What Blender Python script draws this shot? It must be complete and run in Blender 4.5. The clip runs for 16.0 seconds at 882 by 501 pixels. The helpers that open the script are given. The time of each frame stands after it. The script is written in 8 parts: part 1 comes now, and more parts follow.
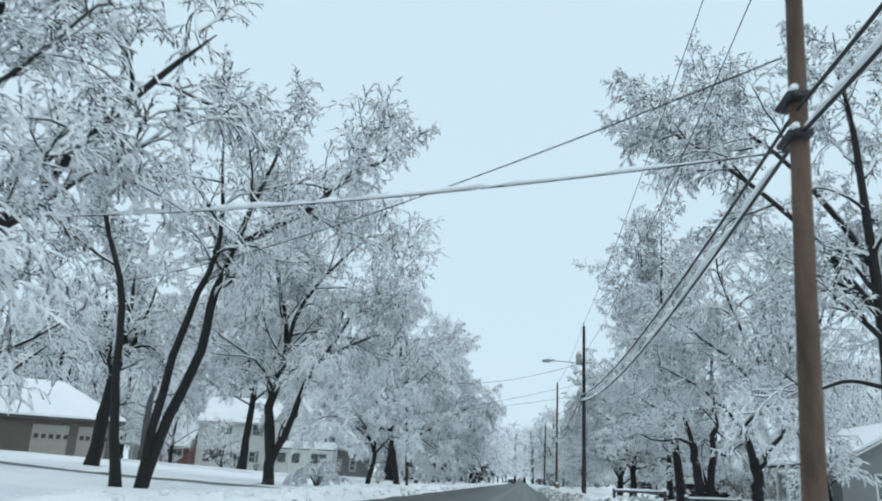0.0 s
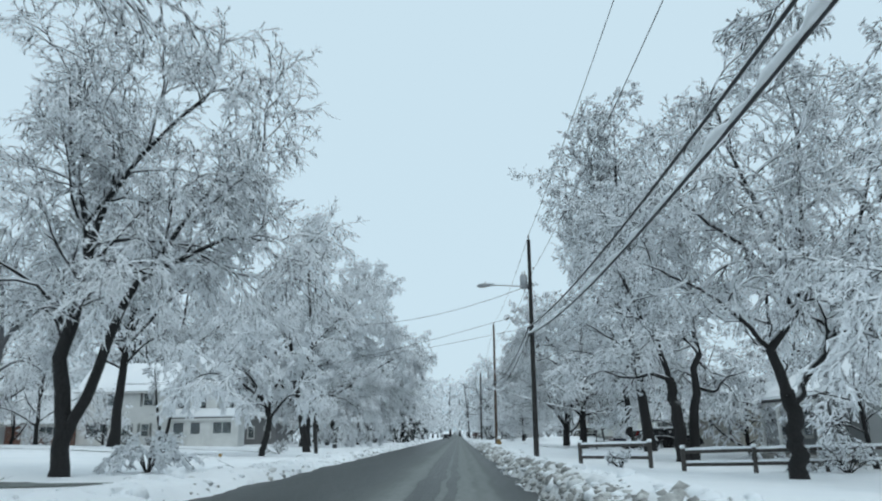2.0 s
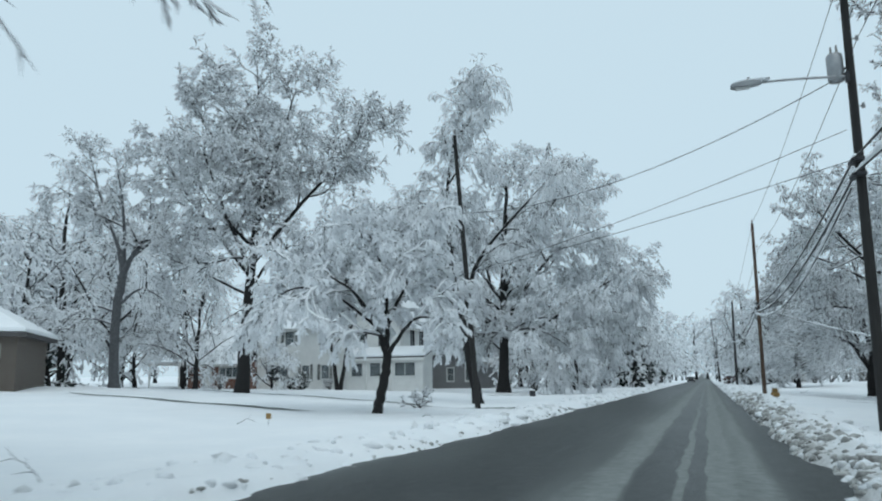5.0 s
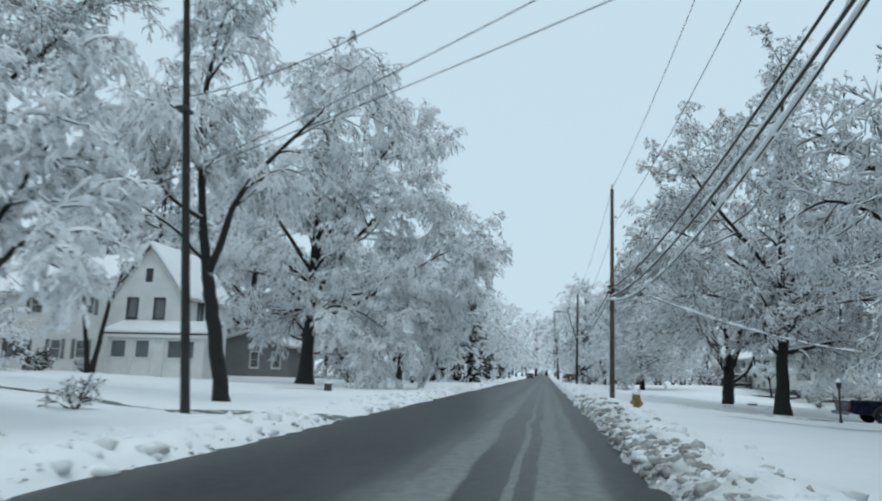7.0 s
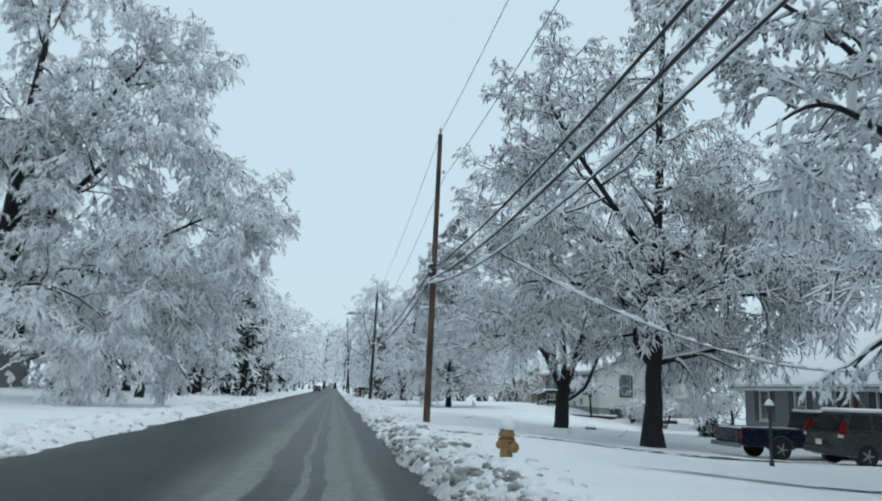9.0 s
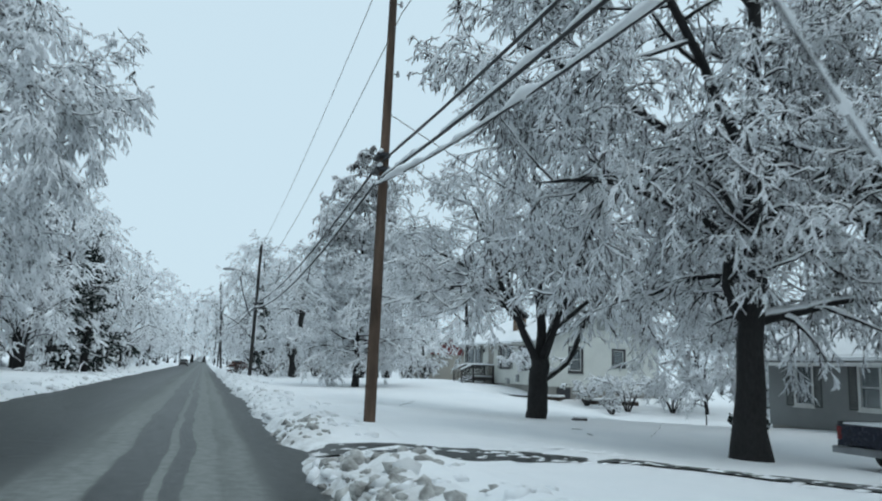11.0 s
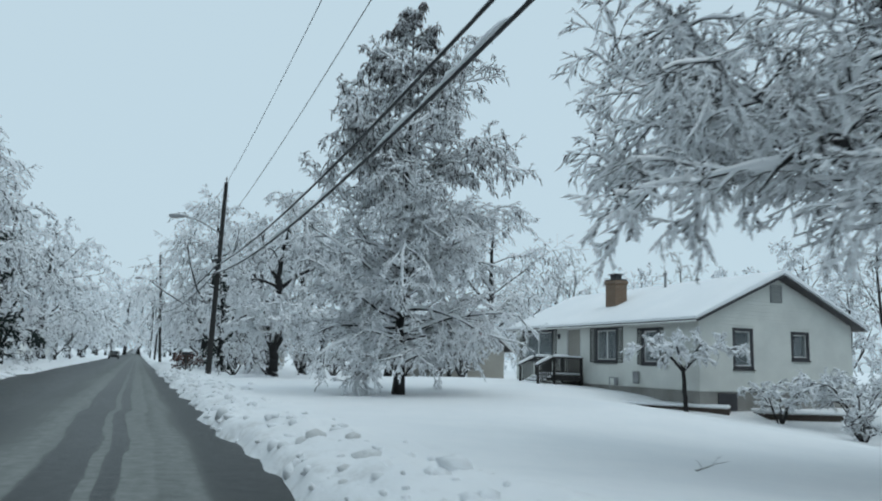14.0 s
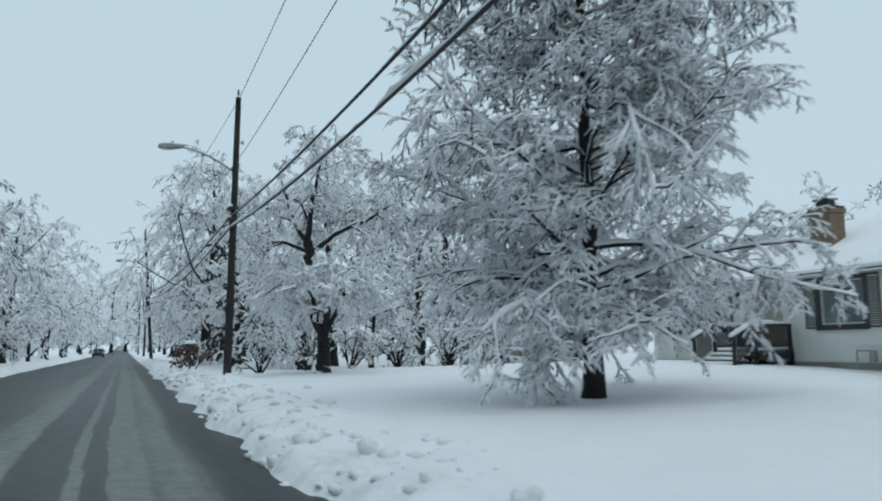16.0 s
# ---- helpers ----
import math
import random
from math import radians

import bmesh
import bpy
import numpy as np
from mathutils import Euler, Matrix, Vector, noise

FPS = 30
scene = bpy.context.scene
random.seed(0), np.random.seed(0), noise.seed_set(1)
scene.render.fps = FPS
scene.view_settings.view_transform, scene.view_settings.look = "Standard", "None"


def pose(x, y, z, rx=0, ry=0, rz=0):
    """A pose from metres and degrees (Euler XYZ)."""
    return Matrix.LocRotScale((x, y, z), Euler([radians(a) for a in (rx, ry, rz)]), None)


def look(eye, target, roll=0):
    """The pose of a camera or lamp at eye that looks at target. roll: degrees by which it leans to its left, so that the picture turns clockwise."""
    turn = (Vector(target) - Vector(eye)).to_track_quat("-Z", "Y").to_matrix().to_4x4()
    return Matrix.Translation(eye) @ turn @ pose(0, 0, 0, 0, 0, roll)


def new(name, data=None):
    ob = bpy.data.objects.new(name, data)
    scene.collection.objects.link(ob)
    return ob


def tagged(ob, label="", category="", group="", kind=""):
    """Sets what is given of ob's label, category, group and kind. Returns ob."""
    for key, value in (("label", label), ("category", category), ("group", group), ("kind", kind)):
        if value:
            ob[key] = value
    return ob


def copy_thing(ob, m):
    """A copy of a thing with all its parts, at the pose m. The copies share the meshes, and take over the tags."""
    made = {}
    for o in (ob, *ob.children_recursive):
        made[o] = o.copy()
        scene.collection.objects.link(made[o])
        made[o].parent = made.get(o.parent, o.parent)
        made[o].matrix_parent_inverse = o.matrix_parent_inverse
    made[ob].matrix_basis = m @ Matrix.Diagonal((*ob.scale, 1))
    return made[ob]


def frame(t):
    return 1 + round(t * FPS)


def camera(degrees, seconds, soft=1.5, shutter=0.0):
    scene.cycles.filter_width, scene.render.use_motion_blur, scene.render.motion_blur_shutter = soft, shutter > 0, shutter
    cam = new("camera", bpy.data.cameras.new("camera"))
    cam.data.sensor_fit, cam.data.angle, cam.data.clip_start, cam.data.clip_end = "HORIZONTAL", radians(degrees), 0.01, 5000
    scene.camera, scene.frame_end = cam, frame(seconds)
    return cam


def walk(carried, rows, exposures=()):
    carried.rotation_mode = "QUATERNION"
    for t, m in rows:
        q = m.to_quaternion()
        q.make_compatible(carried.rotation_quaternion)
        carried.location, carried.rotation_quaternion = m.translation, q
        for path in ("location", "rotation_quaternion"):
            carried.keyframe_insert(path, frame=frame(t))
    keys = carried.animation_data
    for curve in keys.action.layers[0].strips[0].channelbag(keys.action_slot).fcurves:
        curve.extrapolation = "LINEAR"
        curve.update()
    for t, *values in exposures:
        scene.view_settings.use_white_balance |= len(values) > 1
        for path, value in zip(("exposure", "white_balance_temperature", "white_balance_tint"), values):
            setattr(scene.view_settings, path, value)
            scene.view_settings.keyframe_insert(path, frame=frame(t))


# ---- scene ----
cam = camera(61.5, 16.0, soft=2.0, shutter=0.3)
# seconds, eye x y z, yaw to the left, pitch up, lean
ROWS = [
    (0.0, -0.017, 2.925, 0.853, 6.86, 17.04, 2.67),
    (0.5, -0.021, 6.217, 0.951, 7.67, 16.84, 2.95),
    (1.0, -0.021, 9.517, 1.035, 8.95, 15.87, 2.02),
    (1.5, -0.019, 12.828, 1.106, 5.61, 15.01, 0.58),
    (2.0, -0.014, 16.152, 1.167, 1.07, 13.99, -1.20),
    (2.5, -0.008, 19.489, 1.218, 3.51, 12.86, -2.68),
    (3.0, -0.001, 22.840, 1.260, 11.79, 12.00, -1.96),
    (3.2, 0.001, 24.184, 1.275, 14.70, 11.86, -1.82),
    (5.3, 0.026, 38.374, 1.374, 19.34, 9.87, -0.82),
    (5.5, 0.028, 39.728, 1.379, 19.08, 9.83, -0.61),
    (6.0, 0.030, 43.112, 1.390, 17.42, 9.63, 0.06),
    (6.5, 0.031, 46.489, 1.398, 13.16, 9.33, 0.94),
    (7.0, 0.031, 49.856, 1.404, 8.17, 9.25, 1.44),
    (7.5, 0.029, 53.208, 1.408, 3.56, 9.65, 0.81),
    (8.0, 0.025, 56.544, 1.411, -1.39, 9.86, 1.11),
    (8.5, 0.020, 59.858, 1.413, -5.07, 10.38, 1.70),
    (9.0, 0.014, 63.149, 1.414, -7.68, 10.70, 2.14),
    (9.2, 0.011, 64.459, 1.414, -8.77, 10.42, 2.37),
    (11.3, -0.022, 77.956, 1.409, -18.65, 8.67, 1.87),
    (11.5, -0.025, 79.219, 1.408, -19.52, 8.32, 1.76),
    (12.0, -0.031, 82.363, 1.403, -20.62, 7.86, 1.80),
    (12.5, -0.035, 85.491, 1.397, -20.57, 8.04, 2.11),
    (13.0, -0.036, 88.609, 1.389, -20.10, 8.09, 2.58),
    (13.5, -0.034, 91.726, 1.378, -20.47, 8.45, 2.50),
    (14.0, -0.028, 94.852, 1.364, -21.84, 8.57, 1.87),
    (14.5, -0.017, 97.998, 1.347, -23.18, 8.24, 1.19),
    (15.0, 0.001, 101.178, 1.324, -23.28, 8.04, 0.30),
    (15.5, 0.025, 104.408, 1.296, -23.32, 7.60, -0.36),
    (16.0, 0.058, 107.707, 1.262, -23.05, 7.29, -0.80),
]


def aim(x, y, z, yaw, pitch, lean):
    a, b = radians(yaw), radians(pitch)
    return look((x, y, z), (x - math.sin(a) * math.cos(b), y + math.cos(a) * math.cos(b), z + math.sin(b)), lean)


walk(cam, [(t, aim(x, y, z, yaw, pitch, lean)) for t, x, y, z, yaw, pitch, lean in ROWS],
     exposures=[(0.0, 0.10), (1.0, 0.16), (1.5, 0.14), (2.1, 0.0), (3.0, 0.0), (6.0, -0.06), (9.0, -0.02), (11.4, 0.04), (12.0, 0.12), (12.5, 0.02), (13.0, -0.02), (14.0, -0.16), (16.0, -0.2)])

# ---- sky and sun: even winter overcast ----
world = bpy.data.worlds.new("overcast_sky")
scene.world = world
world.use_nodes = True
wn, wl = world.node_tree.nodes, world.node_tree.links
sky = wn.new("ShaderNodeTexSky")
sky.sky_type = "NISHITA"
sky.sun_disc = False
sky.sun_elevation, sky.sun_rotation = radians(66), radians(148)
sky.dust_density, sky.air_density = 4.0, 1.0
dim = wn.new("ShaderNodeVectorMath")
dim.operation = "SCALE"
dim.inputs["Scale"].default_value = 0.06
cloud = wn.new("ShaderNodeMix")
cloud.data_type = "RGBA"
cloud.inputs[0].default_value = 0.86
cloud.inputs[7].default_value = (0.67, 0.86, 0.97, 1)
wl.new(sky.outputs[0], dim.inputs[0])
wl.new(dim.outputs[0], cloud.inputs[6])
wl.new(cloud.outputs[2], wn["Background"].inputs["Color"])
wn["Background"].inputs["Strength"].default_value = 1.0

sun = new("sun", bpy.data.lights.new("sun", "SUN"))
sun.data.energy, sun.data.angle, sun.data.color = 0.5, radians(40), (0.93, 0.98, 0.97)
sun.matrix_world = look((14, -22, 60), (0, 0, 0))

# ---- materials ----
def material(name):
    m = bpy.data.materials.new(name)
    m.use_nodes = True
    return m, m.node_tree.nodes, m.node_tree.links, m.node_tree.nodes["Principled BSDF"]


def node(nodes, kind, **values):
    n = nodes.new(kind)
    for key, value in values.items():
        n.inputs[key.replace("_", " ")].default_value = value
    return n


def ramp(nodes, links, source, *stops):
    r = nodes.new("ShaderNodeValToRGB")
    while len(r.color_ramp.elements) < len(stops):
        r.color_ramp.elements.new(0.5)
    for e, (at, c) in zip(r.color_ramp.elements, stops):
        e.position, e.color = at, (*c, 1) if isinstance(c, tuple) else (c, c, c, 1)
    links.new(source, r.inputs[0])
    return r.outputs[0]


def mix(nodes, links, fac, a, b, blend="MIX"):
    m = nodes.new("ShaderNodeMix")
    m.data_type, m.blend_type = "RGBA", blend
    for slot, value in ((0, fac), (6, a), (7, b)):
        if isinstance(value, (int, float)):
            m.inputs[slot].default_value = value
        elif isinstance(value, tuple):
            m.inputs[slot].default_value = (*value, 1)
        else:
            links.new(value, m.inputs[slot])
    return m.outputs[2]


def place(nodes, links, scale=(1, 1, 1), world_space=False):
    """Texture coordinates in metres."""
    c = nodes.new("ShaderNodeNewGeometry" if world_space else "ShaderNodeTexCoord")
    mp = nodes.new("ShaderNodeMapping")
    mp.inputs["Scale"].default_value = scale
    links.new(c.outputs["Position" if world_space else "Object"], mp.inputs[0])
    return mp.outputs[0]


def speckle(nodes, links, where, scale, detail=4.0, rough=0.6):
    n = node(nodes, "ShaderNodeTexNoise", Scale=scale, Detail=detail, Roughness=rough)
    links.new(where, n.inputs["Vector"])
    return n.outputs[0]


def relief(nodes, links, bsdf, height, strength=0.3, distance=0.02):
    b = node(nodes, "ShaderNodeBump", Strength=strength, Distance=distance)
    links.new(height, b.inputs["Height"])
    links.new(b.outputs[0], bsdf.inputs["Normal"])


def plain(name, color, rough=0.6, metal=0.0, vary=0.25, scale=6.0, bump=0.15, stretch=(1, 1, 1)):
    """A worn painted or bare surface with grain and blotches."""
    m, n, l, b = material(name)
    at = place(n, l, stretch)
    fine, broad = speckle(n, l, at, scale * 6), speckle(n, l, at, scale * 0.25, 3)
    dark = tuple(c * (1 - vary) for c in color)
    light = tuple(min(1, c * (1 + vary * 0.5)) for c in color)
    c1 = mix(n, l, ramp(n, l, broad, (0.35, 0.0), (0.65, 1.0)), dark, light)
    c2 = mix(n, l, ramp(n, l, fine, (0.4, 0.0), (0.7, 0.35)), c1, dark)
    l.new(c2, b.inputs["Base Color"])
    l.new(ramp(n, l, fine, (0.2, max(0.02, rough - 0.12)), (0.8, min(1, rough + 0.12))), b.inputs["Roughness"])
    b.inputs["Metallic"].default_value = metal
    relief(n, l, b, fine, bump, 0.01)
    return m


def snow_material(name, bump=0.5, gritty=False):
    m, n, l, b = material(name)
    at = place(n, l, world_space=True)
    fine, mid, broad = speckle(n, l, at, 28, 5), speckle(n, l, at, 3.2, 4), speckle(n, l, at, 0.35, 3)
    c1 = mix(n, l, ramp(n, l, broad, (0.35, 0.0), (0.7, 1.0)), (0.86, 0.88, 0.90), (0.92, 0.93, 0.94))
    c2 = mix(n, l, ramp(n, l, mid, (0.3, 0.3), (0.55, 0.0)), c1, (0.82, 0.85, 0.88))
    if gritty:
        sx = n.new("ShaderNodeSeparateXYZ")
        l.new(at, sx.inputs[0])
        edge = n.new("ShaderNodeMapRange")
        edge.inputs[1].default_value, edge.inputs[2].default_value = 0.2, 3.2
        l.new(sx.outputs[0], edge.inputs[0])
        ahead = n.new("ShaderNodeMapRange")
        ahead.inputs[1].default_value, ahead.inputs[2].default_value = 78.0, 96.0
        ahead.inputs[3].default_value, ahead.inputs[4].default_value = 0.18, -0.05
        l.new(sx.outputs[1], ahead.inputs[0])
        spray = n.new("ShaderNodeMath")
        spray.operation = "ADD"
        l.new(speckle(n, l, at, 2.6, 6, 0.7), spray.inputs[0])
        l.new(ahead.outputs[0], spray.inputs[1])
        near = ramp(n, l, edge.outputs[0], (0.0, 0.0), (0.2, 1.0), (0.45, 0.85), (0.8, 0.0))
        dirt = mix(n, l, ramp(n, l, spray.outputs[0], (0.44, 0.0), (0.70, 0.85)), (0.0, 0.0, 0.0), near)
        c2 = mix(n, l, dirt, c2, mix(n, l, ramp(n, l, speckle(n, l, at, 16, 4), (0.35, 0.0), (0.65, 1.0)), (0.22, 0.21, 0.195), (0.50, 0.49, 0.47)))
    l.new(c2, b.inputs["Base Color"])
    b.inputs["Roughness"].default_value = 0.75
    s = n.new("ShaderNodeMath")
    s.operation = "MULTIPLY_ADD"
    s.inputs[1].default_value = 0.25
    l.new(fine, s.inputs[0])
    l.new(mid, s.inputs[2])
    relief(n, l, b, s.outputs[0], bump, 0.05)
    return m


def bark_material(name, color, low, high, snow=(0.86, 0.88, 0.90), wander=0.5):
    """Bark with snow lying on whatever faces up: low and high are the slopes between which it takes over."""
    m, n, l, b = material(name)
    at = place(n, l, (1, 1, 0.35), world_space=True)
    grain, blot = speckle(n, l, at, 22, 5), speckle(n, l, place(n, l, world_space=True), 2.5, 4)
    c1 = mix(n, l, ramp(n, l, grain, (0.35, 0.0), (0.65, 1.0)), tuple(c * 0.55 for c in color), tuple(c * 1.5 for c in color))
    g = n.new("ShaderNodeNewGeometry")
    s = n.new("ShaderNodeSeparateXYZ")
    l.new(g.outputs["Normal"], s.inputs[0])
    a = n.new("ShaderNodeMath")
    a.operation = "MULTIPLY_ADD"
    a.inputs[1].default_value = wander
    l.new(blot, a.inputs[0])
    l.new(s.outputs[2], a.inputs[2])
    r = n.new("ShaderNodeMapRange")
    r.inputs[1].default_value, r.inputs[2].default_value = low + wander * 0.5, high + wander * 0.5
    l.new(a.outputs[0], r.inputs[0])
    l.new(mix(n, l, r.outputs[0], c1, snow), b.inputs["Base Color"])
    b.inputs["Roughness"].default_value = 0.85
    relief(n, l, b, grain, 0.5, 0.03)
    return m


def asphalt_material():
    """Wet tarmac: thin grey slush along the driven lane, swept off by wheels and lying in broken streaks."""
    m, n, l, b = material("wet_asphalt")
    at = place(n, l, world_space=True)
    sx = n.new("ShaderNodeSeparateXYZ")
    l.new(at, sx.inputs[0])

    def scaled(source, factor, add):
        k = n.new("ShaderNodeMath")
        k.operation = "MULTIPLY_ADD"
        k.inputs[1].default_value = factor
        l.new(source, k.inputs[0])
        if isinstance(add, float):
            k.inputs[2].default_value = add
        else:
            l.new(add, k.inputs[2])
        return k.outputs[0]
    streak = speckle(n, l, place(n, l, (3.4, 0.11, 1), True), 1.0, 6, 0.62)
    shreds = speckle(n, l, place(n, l, (5.0, 0.22, 1), True), 1.0, 5, 0.65)
    patch = speckle(n, l, place(n, l, (0.35, 0.16, 1), True), 1.0, 4)
    drift = speckle(n, l, place(n, l, (0.12, 0.22, 1), True), 1.0, 3)
    grit = speckle(n, l, at, 60, 3)
    mottle = speckle(n, l, at, 5, 5, 0.7)
    lane = n.new("ShaderNodeMapRange")
    lane.inputs[1].default_value, lane.inputs[2].default_value = -6.0, 2.0
    l.new(sx.outputs[0], lane.inputs[0])
    lanes = ramp(n, l, scaled(drift, 0.05, scaled(shreds, 0.022, scaled(lane.outputs[0], 1.0, -0.036))), (0.0, 0.30), (0.06, 0.14), (0.28, 0.04), (0.44, 0.08), (0.54, 0.22), (0.60, 0.40), (0.618, 0.36), (0.630, 0.0), (0.688, 0.02), (0.697, 0.46),
                 (0.708, 0.44), (0.714, 0.0), (0.736, 0.02), (0.744, 0.52), (0.776, 0.46), (0.79, 0.26), (0.83, 0.34), (0.86, 0.12), (0.90, 0.0), (0.95, 0.04))
    fill = speckle(n, l, place(n, l, (0.9, 0.13, 1), True), 1.0, 5, 0.6)
    mass = scaled(streak, 0.55, scaled(patch, 0.35, scaled(mottle, 0.15, scaled(fill, 0.35, scaled(lanes, 2.5, -0.66)))))
    slush = ramp(n, l, mass, (0.24, 0.0), (0.5, 0.34), (0.72, 0.8), (0.95, 1.0))
    base = mix(n, l, ramp(n, l, grit, (0.3, 0.0), (0.7, 1.0)), (0.010, 0.0125, 0.0118), (0.022, 0.026, 0.0245))
    worn = mix(n, l, ramp(n, l, patch, (0.35, 0.0), (0.7, 1.0)), base, (0.034, 0.038, 0.036))
    film = mix(n, l, ramp(n, l, mottle, (0.3, 0.0), (0.7, 1.0)), (0.16, 0.174, 0.168), (0.27, 0.287, 0.279))
    l.new(mix(n, l, slush, worn, film), b.inputs["Base Color"])
    l.new(scaled(mottle, 0.2, ramp(n, l, slush, (0.0, 0.30), (0.6, 0.5), (1.0, 0.65))), b.inputs["Roughness"])
    b.inputs["Specular IOR Level"].default_value = 0.16
    relief(n, l, b, scaled(slush, 0.6, grit), 0.35, 0.012)
    return m


def chunk_material():
    """Ploughed snow: white lumps, some grey with road grit."""
    m, n, l, b = material("ploughed_snow")
    g = n.new("ShaderNodeNewGeometry")
    at = place(n, l, world_space=True)
    dirt = speckle(n, l, at, 5, 5, 0.7)
    c1 = mix(n, l, ramp(n, l, g.outputs["Random Per Island"], (0.75, 0.0), (1.0, 0.5)), (0.88, 0.90, 0.92), (0.45, 0.45, 0.43))
    l.new(mix(n, l, ramp(n, l, dirt, (0.55, 0.0), (0.75, 0.35)), c1, (0.40, 0.40, 0.38)), b.inputs["Base Color"])
    b.inputs["Roughness"].default_value = 0.8
    relief(n, l, b, speckle(n, l, at, 30, 4), 0.5, 0.03)
    return m


def grit_material():
    m, n, l, b = material("gritty_slush")
    at = place(n, l, world_space=True)
    l.new(mix(n, l, ramp(n, l, speckle(n, l, at, 4, 6, 0.7), (0.35, 0.0), (0.65, 1.0)), (0.16, 0.155, 0.145), (0.62, 0.62, 0.60)), b.inputs["Base Color"])
    b.inputs["Roughness"].default_value = 0.7
    relief(n, l, b, speckle(n, l, at, 30, 4), 0.5, 0.03)
    return m


def siding_material(name, color):
    return plain(name, color, 0.55, 0, 0.10, 3.0, 0.08)


def brick_material(name, color):
    m, n, l, b = material(name)
    t = n.new("ShaderNodeTexBrick")
    t.inputs["Scale"].default_value = 1.0
    t.inputs["Brick Width"].default_value, t.inputs["Row Height"].default_value = 0.21, 0.075
    t.inputs["Mortar Size"].default_value = 0.008
    t.inputs["Color1"].default_value = (*color, 1)
    t.inputs["Color2"].default_value = (*(c * 0.65 for c in color), 1)
    t.inputs["Mortar"].default_value = (0.3, 0.28, 0.25, 1)
    c = n.new("ShaderNodeTexCoord")
    s, j, a = n.new("ShaderNodeSeparateXYZ"), n.new("ShaderNodeCombineXYZ"), n.new("ShaderNodeMath")
    l.new(c.outputs["Object"], s.inputs[0])
    l.new(s.outputs[0], a.inputs[0])
    l.new(s.outputs[1], a.inputs[1])
    l.new(a.outputs[0], j.inputs[0])
    l.new(s.outputs[2], j.inputs[1])
    l.new(j.outputs[0], t.inputs["Vector"])
    l.new(mix(n, l, ramp(n, l, speckle(n, l, c.outputs["Object"], 3), (0.4, 0.0), (0.7, 0.4)), t.outputs[0], tuple(x * 0.6 for x in color)), b.inputs["Base Color"])
    b.inputs["Roughness"].default_value = 0.85
    relief(n, l, b, t.outputs["Fac"], -0.4, 0.01)
    return m


def glass_material(name, tint=(0.75, 0.82, 0.85)):
    m, n, l, b = material(name)
    b.inputs["Base Color"].default_value = (*tint, 1)
    b.inputs["Roughness"].default_value = 0.03
    b.inputs["Transmission Weight"].default_value = 0.9
    b.inputs["IOR"].default_value = 1.45
    return m


def glowless_lens(name, color):
    return plain(name, color, 0.2, 0, 0.1, 8, 0.02)


SNOW = snow_material("snow", 0.5, True)
ROOFSNOW = snow_material("roof_snow", 0.25)
CHUNK = chunk_material()
GRIT = grit_material()
ASPHALT = asphalt_material()
BARK = bark_material("bark_dark", (0.0125, 0.0115, 0.0115), 0.35, 0.7)
GREYBARK = bark_material("bark_grey", (0.09, 0.092, 0.098), 0.3, 0.7)
LIMB = bark_material("bark_limb", (0.0125, 0.012, 0.012), 0.35, 0.7)
TWIG = bark_material("twig_snowy", (0.04, 0.038, 0.039), -0.72, -0.12, wander=0.6)
FROST = bark_material("twig_frosted", (0.055, 0.055, 0.058), -0.7, -0.15, wander=0.6)
HEAVY = bark_material("twig_laden", (0.07, 0.068, 0.07), -0.9, -0.4, wander=0.4)
# bark paled and snow cover widened: distance haze painted into the twig colour
FARHAZE = bark_material("twig_far_hazed", (0.17, 0.18, 0.19), -0.9, -0.3, wander=0.4)
BARE = bark_material("twig_bare", (0.045, 0.042, 0.04), 1.1, 1.5, wander=0.4)
NEEDLE = bark_material("needle_green", (0.012, 0.021, 0.018), 0.62, 0.95, wander=0.5)
CYPRESS = bark_material("cypress_brown", (0.050, 0.044, 0.044), 0.2, 0.6, wander=0.6)
CYPTWIG = bark_material("cypress_twig", (0.10, 0.092, 0.095), -0.75, -0.2, wander=0.6)
POLE = plain("weathered_pole", (0.032, 0.030, 0.029), 0.85, 0, 0.35, 3, 0.5, (1, 1, 0.08))
POLEBROWN = plain("brown_pole", (0.135, 0.086, 0.060), 0.85, 0, 0.6, 9, 0.7, (1, 1, 0.22))
METAL = plain("galvanised_steel", (0.35, 0.36, 0.37), 0.45, 0.8, 0.2, 8, 0.05)
DARKMETAL = plain("dark_steel", (0.05, 0.05, 0.055), 0.5, 0.5, 0.2, 8, 0.05)
CABLE = plain("black_cable", (0.025, 0.025, 0.028), 0.6, 0, 0.2, 8, 0.05)
CERAMIC = plain("porcelain", (0.30, 0.29, 0.28), 0.3, 0, 0.15, 8, 0.02)
WHITESIDE = siding_material("white_siding", (0.74, 0.74, 0.72))
CREAMSIDE = siding_material("cream_siding", (0.70, 0.71, 0.67))
GARAGESIDE = siding_material("dim_grey_siding", (0.21, 0.21, 0.215))
GREYSIDE = siding_material("grey_siding", (0.24, 0.25, 0.25))
TANSIDE = siding_material("tan_siding", (0.36, 0.34, 0.30))
REDSIDE = siding_material("red_siding", (0.22, 0.05, 0.05))
BRICK = brick_material("red_brick", (0.20, 0.075, 0.050))
BRICKTAN = brick_material("tan_brick", (0.19, 0.105, 0.055))
BRICKDARK = brick_material("dark_brick", (0.10, 0.075, 0.06))
CONCRETE = plain("concrete", (0.30, 0.29, 0.27), 0.85, 0, 0.25, 3, 0.3)
TRIM = plain("white_trim", (0.72, 0.72, 0.70), 0.5, 0, 0.1, 4, 0.05)
